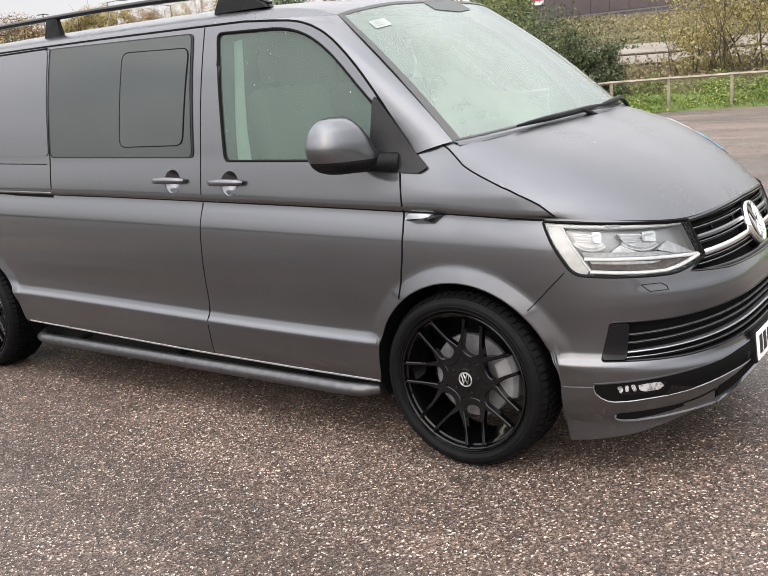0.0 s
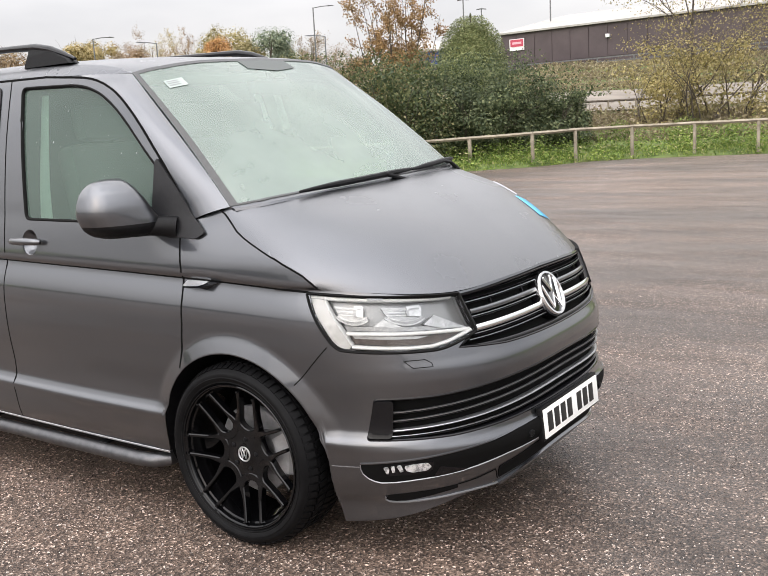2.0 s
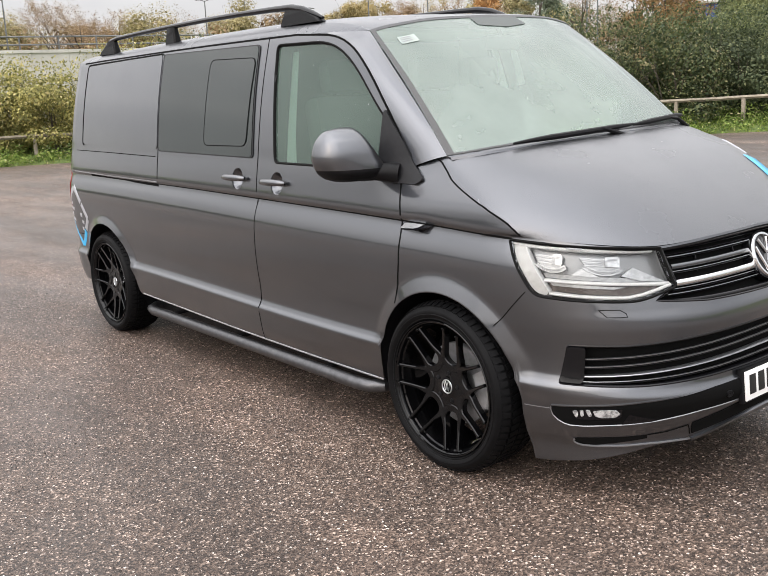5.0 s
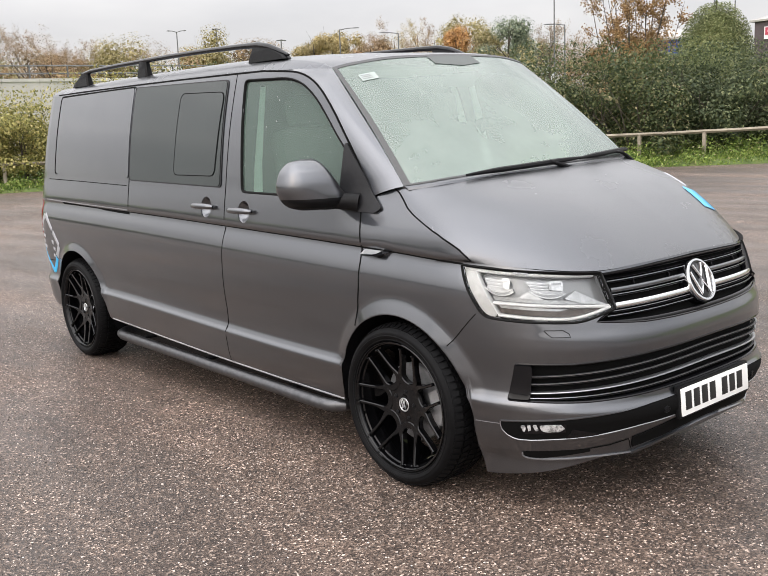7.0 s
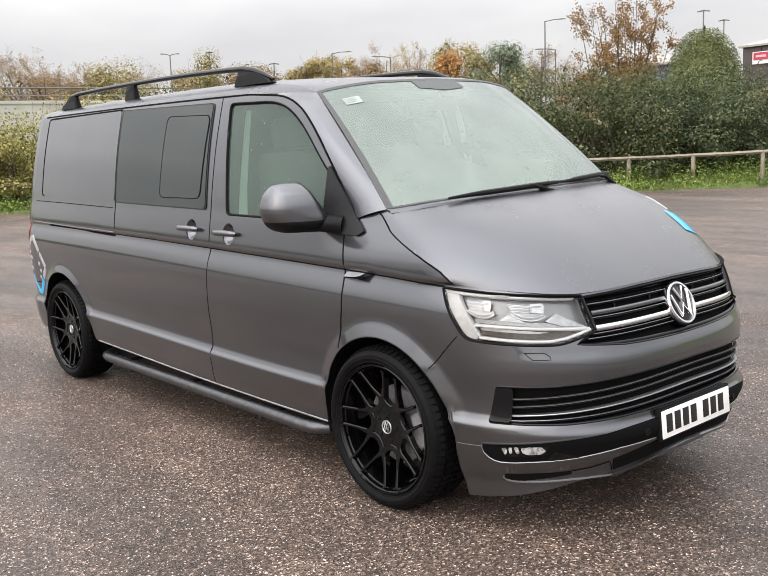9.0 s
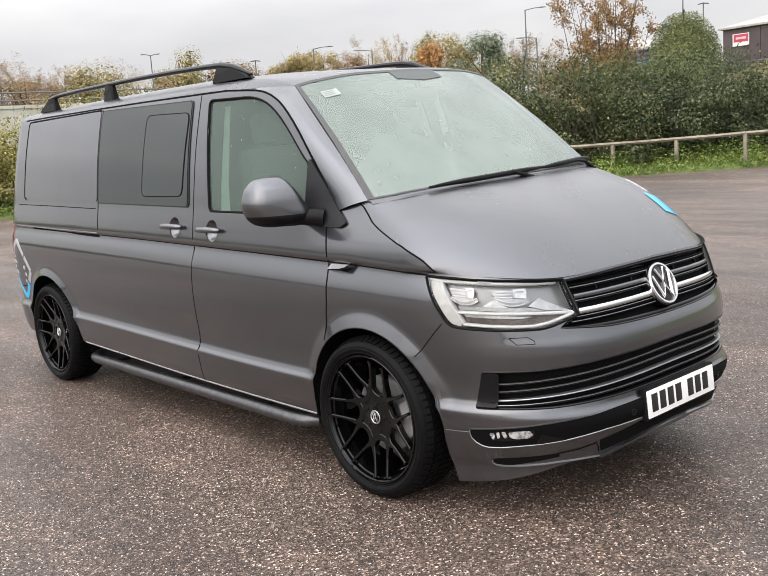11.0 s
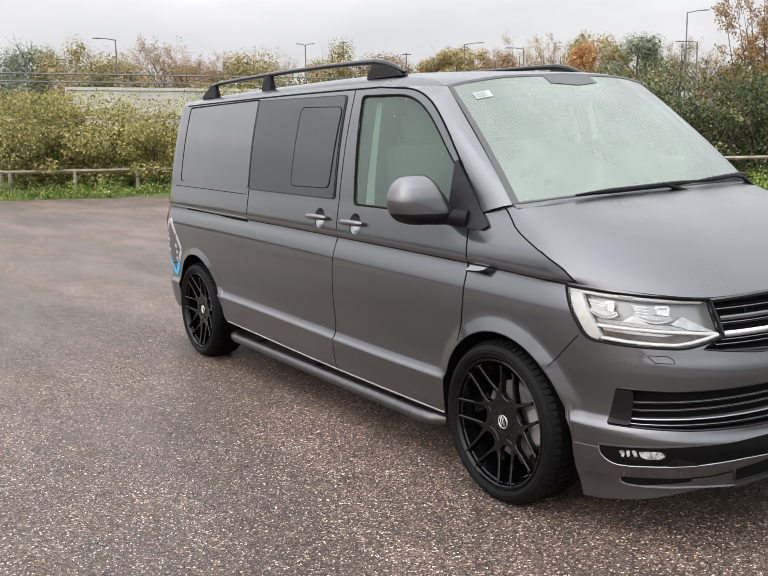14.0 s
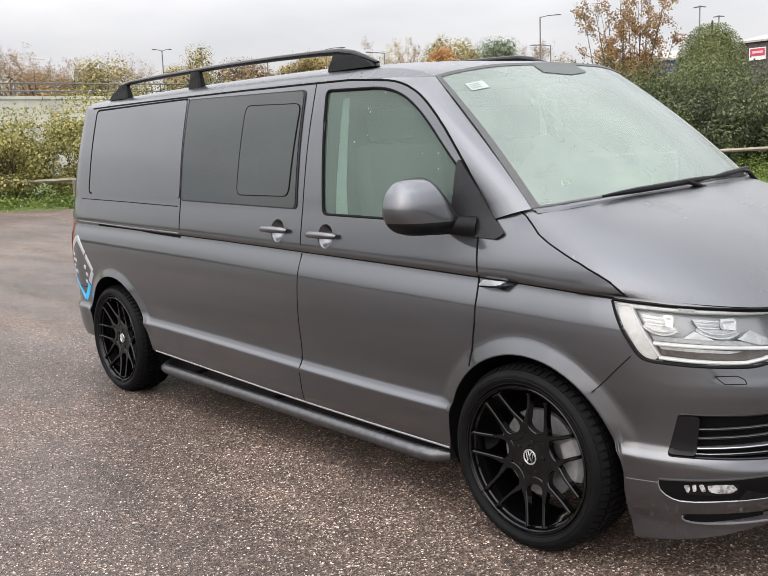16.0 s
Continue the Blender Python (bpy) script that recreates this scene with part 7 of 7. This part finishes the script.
while len(sward) < 26000:
    q = along(rng.uniform(-7, 48), rng.uniform(-0.06, 1.6))
    sward.append((q.x, q.y, ground_z(q.x, q.y) + rng.uniform(0.0, 0.13)))
grass = leaves("verge_grass", sward, 0.030, LEAF["weed"], None, rng, 3.2, -1.5)
tagged(grass, "short green grass at the foot of the verge", "grass", kind="stuff")
weeds = leaves("verge_weeds", pts, 0.043, LEAF["weed"], None, rng, 2.1, -0.3, outward=way)
tagged(weeds, "bright green weeds and grass along the verge", "weeds", kind="stuff")
pts = []
for k in range(110000):
    azk, dk = rng.uniform(95, 117), rng.uniform(33, 76)
    if 45.0 < dk < 53.0 and rng.uniform() > 0.06:
        continue
    a = radians(azk)
    x, y = EYE0.x + math.cos(a) * dk, EYE0.y + math.sin(a) * dk
    row = 0.5 + 0.5 * math.sin(dk * 0.85)
    if rng.uniform() > 0.25 + 0.75 * row:
        continue
    pts.append((x, y, ground_z(x, y) + rng.uniform(0, 1) ** 1.5 * (0.10 + 0.28 * row)))
scrub = leaves("bank_scrub", pts, 0.085, LEAF["scrub"], None, rng, 2.2, -0.6)
tagged(scrub, "dry brown scrub and brambles on the bank", "scrub", kind="stuff")

# -- low wooden rail along the verge --
fence = thing("fence", (0, 0, 0), "low weathered wooden rail fence on short posts", "fence")
d = -7.2
prev = None
while d < 46:
    north = smooth01(d, 22, 28)
    q = along(d, 1.15 - 0.95 * smooth01(d, 22, 27))
    zg = ground_z(q.x, q.y)
    top = (0.78 + 0.13 * smooth01(d, 5, 20)) * (1 - north) + 1.01 * north
    bm = bmesh.new()
    vs = box(bm, 0, 0, 0, 0.09, 0.09, top - zg + 0.25, 0.012)
    bmesh.ops.translate(bm, verts=bm.verts[:], vec=(q.x, q.y, (top + zg - 0.25) / 2))
    part("post", bm, WOOD, fence)
    if prev is not None:
        bm = bmesh.new()
        a, b = prev, Vector((q.x, q.y, top + 0.01))
        tube(bm, [a, a.lerp(b, 0.5) + Vector((0, 0, -0.008)), b], 0.052, 4)
        part("rail", bm, WOOD, fence, smooth=False)
    prev = Vector((q.x, q.y, top + 0.01))
    d += 1.85

# -- concrete parapet with a handrail, beyond the left thicket --
wall = thing("parapet_wall", (0, 0, 0), "pale concrete parapet wall with a steel handrail", "wall")
A, B2 = bearing(165.7, 57), bearing(148.0, 62)
t = (B2 - A)
t.z = 0
n2 = Vector((-t.y, t.x, 0)).normalized() * 0.2
TOPZ = EYE0.z + 57 * math.tan(radians(3.4))
count = 9
for k in range(count):
    a, b = A.lerp(B2, k / count), A.lerp(B2, (k + 1) / count - 0.0008)
    bm = bmesh.new()
    rows = [[Vector((p.x, p.y, z)) + n2 * q for z, q in ((-0.2, -1), (TOPZ - 0.18, -1), (TOPZ - 0.18, -1.35), (TOPZ, -1.35), (TOPZ, 1.35), (TOPZ - 0.18, 1.35), (-0.2, 1))] for p in (a, b)]
    vs = grid_mesh(bm, rows, closed=True)
    bm.faces.new(vs[0])
    bm.faces.new(vs[-1][::-1])
    bmesh.ops.recalc_face_normals(bm, faces=bm.faces[:])
    part("wall_panel", bm, CONCRETE, wall, smooth=False)
A0 = A - t.normalized() * 16
for z in (0.55, 1.0):
    bm = bmesh.new()
    tube(bm, [Vector((A0.x, A0.y, TOPZ - 0.25 + z)), Vector((A.x, A.y, TOPZ - 0.25 + z)), Vector((B2.x, B2.y, TOPZ - 0.25 + z))], 0.05, 6)
    part("handrail", bm, GALV, wall)
for k in range(17):
    p = A0.lerp(B2, k / 16)
    bm = bmesh.new()
    tube(bm, [Vector((p.x, p.y, 1.0 if k < 7 else TOPZ - 0.1)), Vector((p.x, p.y, TOPZ + 0.78))], 0.05, 6)
    part("handrail_post", bm, GALV, wall)


# -- lamp posts --
def lamp_post(p, top, kind, label):
    lp = thing("street_lamp", (p.x, p.y, ground_z(p.x, p.y)), label, "lamp post", "lamp posts")
    h = top - ground_z(p.x, p.y)
    bm = bmesh.new()
    tube(bm, [(0, 0, -0.2), (0, 0, h * 0.3), (0, 0, h)], [0.11, 0.085, 0.055], 8)
    part("pole", bm, GALV, lp)
    side = Vector((-(p.y - EYE0.y), p.x - EYE0.x, 0)).normalized()
    reach = 0.5 if kind == "double" else 1.0
    arms = {"right": (-1,), "left": (1,), "double": (1, -1), "head": ()}[kind]
    for g in arms:
        bm = bmesh.new()
        tube(bm, [Vector((0, 0, h - 0.05)), side * g * 0.8 * reach + Vector((0, 0, h + 0.08)), side * g * 1.3 * reach + Vector((0, 0, h + 0.10))], 0.045, 6)
        arm = part("arm", bm, GALV, lp)
        bm = bmesh.new()
        tube(bm, [side * g * 1.2 * reach + Vector((0, 0, h + 0.09)), side * g * 1.55 * reach + Vector((0, 0, h + 0.11)), side * g * 1.95 * reach + Vector((0, 0, h + 0.10))], [0.07, 0.13, 0.06], 8, 0.5)
        part("lantern", bm, GALV, arm)
    if kind == "head":
        bm = bmesh.new()
        tube(bm, [Vector((0, 0, h)) - side * 0.5, Vector((0, 0, h + 0.08)), Vector((0, 0, h)) + side * 0.5], [0.07, 0.10, 0.07], 8, 0.7)
        part("lantern", bm, GALV, lp)


for (x, y), top, kind in (((-52.8, 66.3), 12.6, "right"), ((-82.4, 43.0), 11.5, "double"), ((-78.7, 22.0), 10.7, "left"), ((-92.4, 53.6), 13.1, "head")):
    lamp_post(Vector((x, y, 0)), top, kind, "tall grey steel street lamp beyond the trees")
for az, dist, el, kind in ((165.0, 95, 4.9, "left"), (145.2, 92, 5.2, "head"), (141.6, 92, 5.75, "right"), (138.0, 95, 5.4, "left"), (127.9, 90, 5.4, "left"), (119.4, 82, 7.0, "head"), (118.3, 95, 6.4, "head"), (114.2, 84, 7.0, "head")):
    p = bearing(az, dist)
    lamp_post(p, EYE0.z + dist * math.tan(radians(el)), kind, "slim grey lamp post seen above the tree tops")

# -- long dark shed on top of the bank --
CLAD = varied("dark_brown_cladding", [(0.3, (0.062, 0.046, 0.049)), (0.7, (0.092, 0.072, 0.075))], 0.6, 0.6)
ROOF_W = varied("pale_sheet_roof", [(0.3, (0.30, 0.285, 0.265)), (0.7, (0.40, 0.385, 0.36))], 0.4, 0.6)
shed = thing("warehouse", (0, 0, 0), "long dark brown warehouse with a pale sheet roof", "building")
Z0, Z1, Z2 = 5.47, 8.2, 10.4
P0, P1 = bearing(117.2, 79), bearing(92.0, 68)
along_v = (P1 - P0)
along_v.z = 0
ln = along_v.length
along_v.normalize()
back = Vector((-along_v.y, along_v.x, 0))
if back.y < 0:
    back = -back


def shed_box(a, b, o0, o1, za, zb, name, mat, parent, label=""):
    bm = bmesh.new()
    p = [P0 + along_v * s_ + back * o for s_, o in ((a, o0), (b, o0), (b, o1), (a, o1))]
    lo = [bm.verts.new((q.x, q.y, za)) for q in p]
    hi = [bm.verts.new((q.x, q.y, zb)) for q in p]
    bm.faces.new(lo[::-1])
    bm.faces.new(hi)
    for i in range(4):
        bm.faces.new((lo[i], lo[(i + 1) % 4], hi[(i + 1) % 4], hi[i]))
    bmesh.ops.recalc_face_normals(bm, faces=bm.faces[:])
    return part(name, bm, mat, parent, label, smooth=False)


front = shed_box(0, ln, 0, 24, Z0 - 2, Z1, "wall", CLAD, shed)
for k in range(int(ln / 1.6)):
    shed_box(k * 1.6 + 0.02, k * 1.6 + 1.55, -0.05, 0.0, Z0 + 0.25, Z1 - 0.12, "cladding_panel", CLAD, front)
bm = bmesh.new()
rows = [[(P0 + along_v * s_ + back * o + Vector((0, 0, 0))).to_2d().to_3d() + Vector((0, 0, z)) for o, z in ((-0.3, Z1), (-0.3, Z1 + 0.14), (12, Z2 + 0.1), (24.3, Z1 + 0.14), (24.3, Z1))] for s_ in (-0.3, ln + 0.3)]
vs = grid_mesh(bm, rows, closed=True)
bm.faces.new(vs[0])
bm.faces.new(vs[-1][::-1])
bmesh.ops.recalc_face_normals(bm, faces=bm.faces[:])
part("roof", bm, ROOF_W, shed, smooth=False)
for z in (Z0 + 0.05, Z0 - 0.25):
    shed_box(-0.5, ln, -0.9, -0.82, z, z + 0.09, "guard_rail", GALV, shed)
for k in range(int(ln / 3)):
    shed_box(k * 3.0, k * 3.0 + 0.1, -0.88, -0.8, Z0 - 1.2, Z0 + 0.14, "rail_post", GALV, shed)
sign = shed_box(0.9, 2.25, -0.16, -0.06, 6.83, 7.76, "sign", material("sign_white", (0.75, 0.74, 0.74), 0.5), shed, "red and white sign board")
shed_box(1.0, 2.2, -0.19, -0.165, 7.13, 7.70, "sign_field", material("sign_red", (0.45, 0.05, 0.09), 0.5), sign)
shed_box(1.2, 2.05, -0.215, -0.195, 7.33, 7.50, "sign_bar", material("sign_pink", (0.7, 0.4, 0.45), 0.5), sign)
for s_ in (9.5,):
    shed_box(s_, s_ + 0.3, -0.3, -0.06, 7.1, 7.35, "wall_lamp", material("lamp_white", (0.8, 0.8, 0.8), 0.4), shed)
# small blue unit with a pale pitched roof
SHED_BLUE = varied("blue_cladding", [(0.3, (0.03, 0.06, 0.22)), (0.7, (0.05, 0.09, 0.30))], 0.8, 0.5)
unit = thing("blue_unit", (0, 0, 0), "small blue clad unit with a pale pitched roof", "building")
U = bearing(121.9, 80)
Uz = EYE0.z + 80 * math.tan(radians(4.15))
side = Vector((-(U.y - EYE0.y), U.x - EYE0.x, 0)).normalized()
away = Vector((U.x - EYE0.x, U.y - EYE0.y, 0)).normalized()
bm = bmesh.new()
rows = [[U.to_2d().to_3d() + side * a + away * b + Vector((0, 0, z)) for a, b in ((-2.4, 0), (2.0, 0), (2.0, 8), (-2.4, 8))] for z in (Uz - 1.2, Uz)]
vs = grid_mesh(bm, rows, closed=True)
bm.faces.new(vs[-1])
bmesh.ops.recalc_face_normals(bm, faces=bm.faces[:])
part("wall", bm, SHED_BLUE, unit, smooth=False)
bm = bmesh.new()
rows = [[U.to_2d().to_3d() + side * a + away * b + Vector((0, 0, z)) for a, b in ((-2.4, 0), (2.0, 0), (2.0, 8), (-2.4, 8))] for z in (0.0, Uz - 1.2)]
grid_mesh(bm, rows, closed=True)
bmesh.ops.recalc_face_normals(bm, faces=bm.faces[:])
part("plinth", bm, CLAD, unit, smooth=False)
bm = bmesh.new()
rows = [[U.to_2d().to_3d() + side * a + away * b + Vector((0, 0, z)) for b, z in ((-0.4, Uz), (-0.4, Uz + 0.15), (4, Uz + 1.1), (8.4, Uz))] for a in (-3.6, 2.4)]
vs = grid_mesh(bm, rows, closed=True)
bm.faces.new(vs[0])
bm.faces.new(vs[-1][::-1])
bmesh.ops.recalc_face_normals(bm, faces=bm.faces[:])
part("roof", bm, ROOF_W, unit, smooth=False)

# -- bank: pale track and rails between the verge and the warehouse --
TRACK = varied("pale_gravel_track", [(0.3, (0.16, 0.14, 0.118)), (0.7, (0.27, 0.24, 0.205))], 0.7, 0.95)
bm = bmesh.new()
rows = []
for k in range(24):
    az = 115.5 - 22 * k / 23
    row = []
    for dist in (45.4, 49.0, 52.6):
        p = bearing(az, dist)
        row.append(p + Vector((0, 0, 0.10)))
    rows.append(row)
grid_mesh(bm, rows)
bmesh.ops.recalc_face_normals(bm, faces=bm.faces[:])
if bm.faces[:][0].normal.z < 0:
    bmesh.ops.reverse_faces(bm, faces=bm.faces[:])
tagged(finish("pavement", bm, TRACK), "pale gravel track across the scrubby bank", "track", kind="structure")
bank_fence = thing("bank_fence", (0, 0, 0), "dark rail fence across the scrubby bank", "fence")
prev = None
for k in range(14):
    p = bearing(114.2 - 1.6 * k, 46.0)
    bm = bmesh.new()
    tube(bm, [p, p + Vector((0, 0, 0.55))], 0.05, 6)
    part("post", bm, WOOD, bank_fence)
    if prev:
        bm = bmesh.new()
        tube(bm, [prev, p + Vector((0, 0, 0.5))], 0.055, 5)
        part("rail", bm, BARK, bank_fence)
    prev = p + Vector((0, 0, 0.5))

# -- unseen planting added behind the camera: closes the place, gives the paint a skyline --
rng = np.random.default_rng(77)
n = 16000
az = rng.uniform(-170, 80, n)
dist = 58 + rng.uniform(0, 6, n)
hh = rng.uniform(0, 1, n) * (1.7 + 0.5 * np.sin(az * 0.23) + 0.4 * np.sin(az * 0.71 + 1) + 0.3 * np.sin(az * 2.3)) * np.where(az > -55, 0.55, 1.0)
pts = np.stack([np.cos(np.radians(az)) * dist, np.sin(np.radians(az)) * dist, hh], 1)
back_hedge = leaves("backdrop", pts, 0.8, LEAF["hedge"], None, rng, 1.3)
tagged(back_hedge, "unseen dark hedge added for the van's paint to reflect", "hedge", kind="structure")
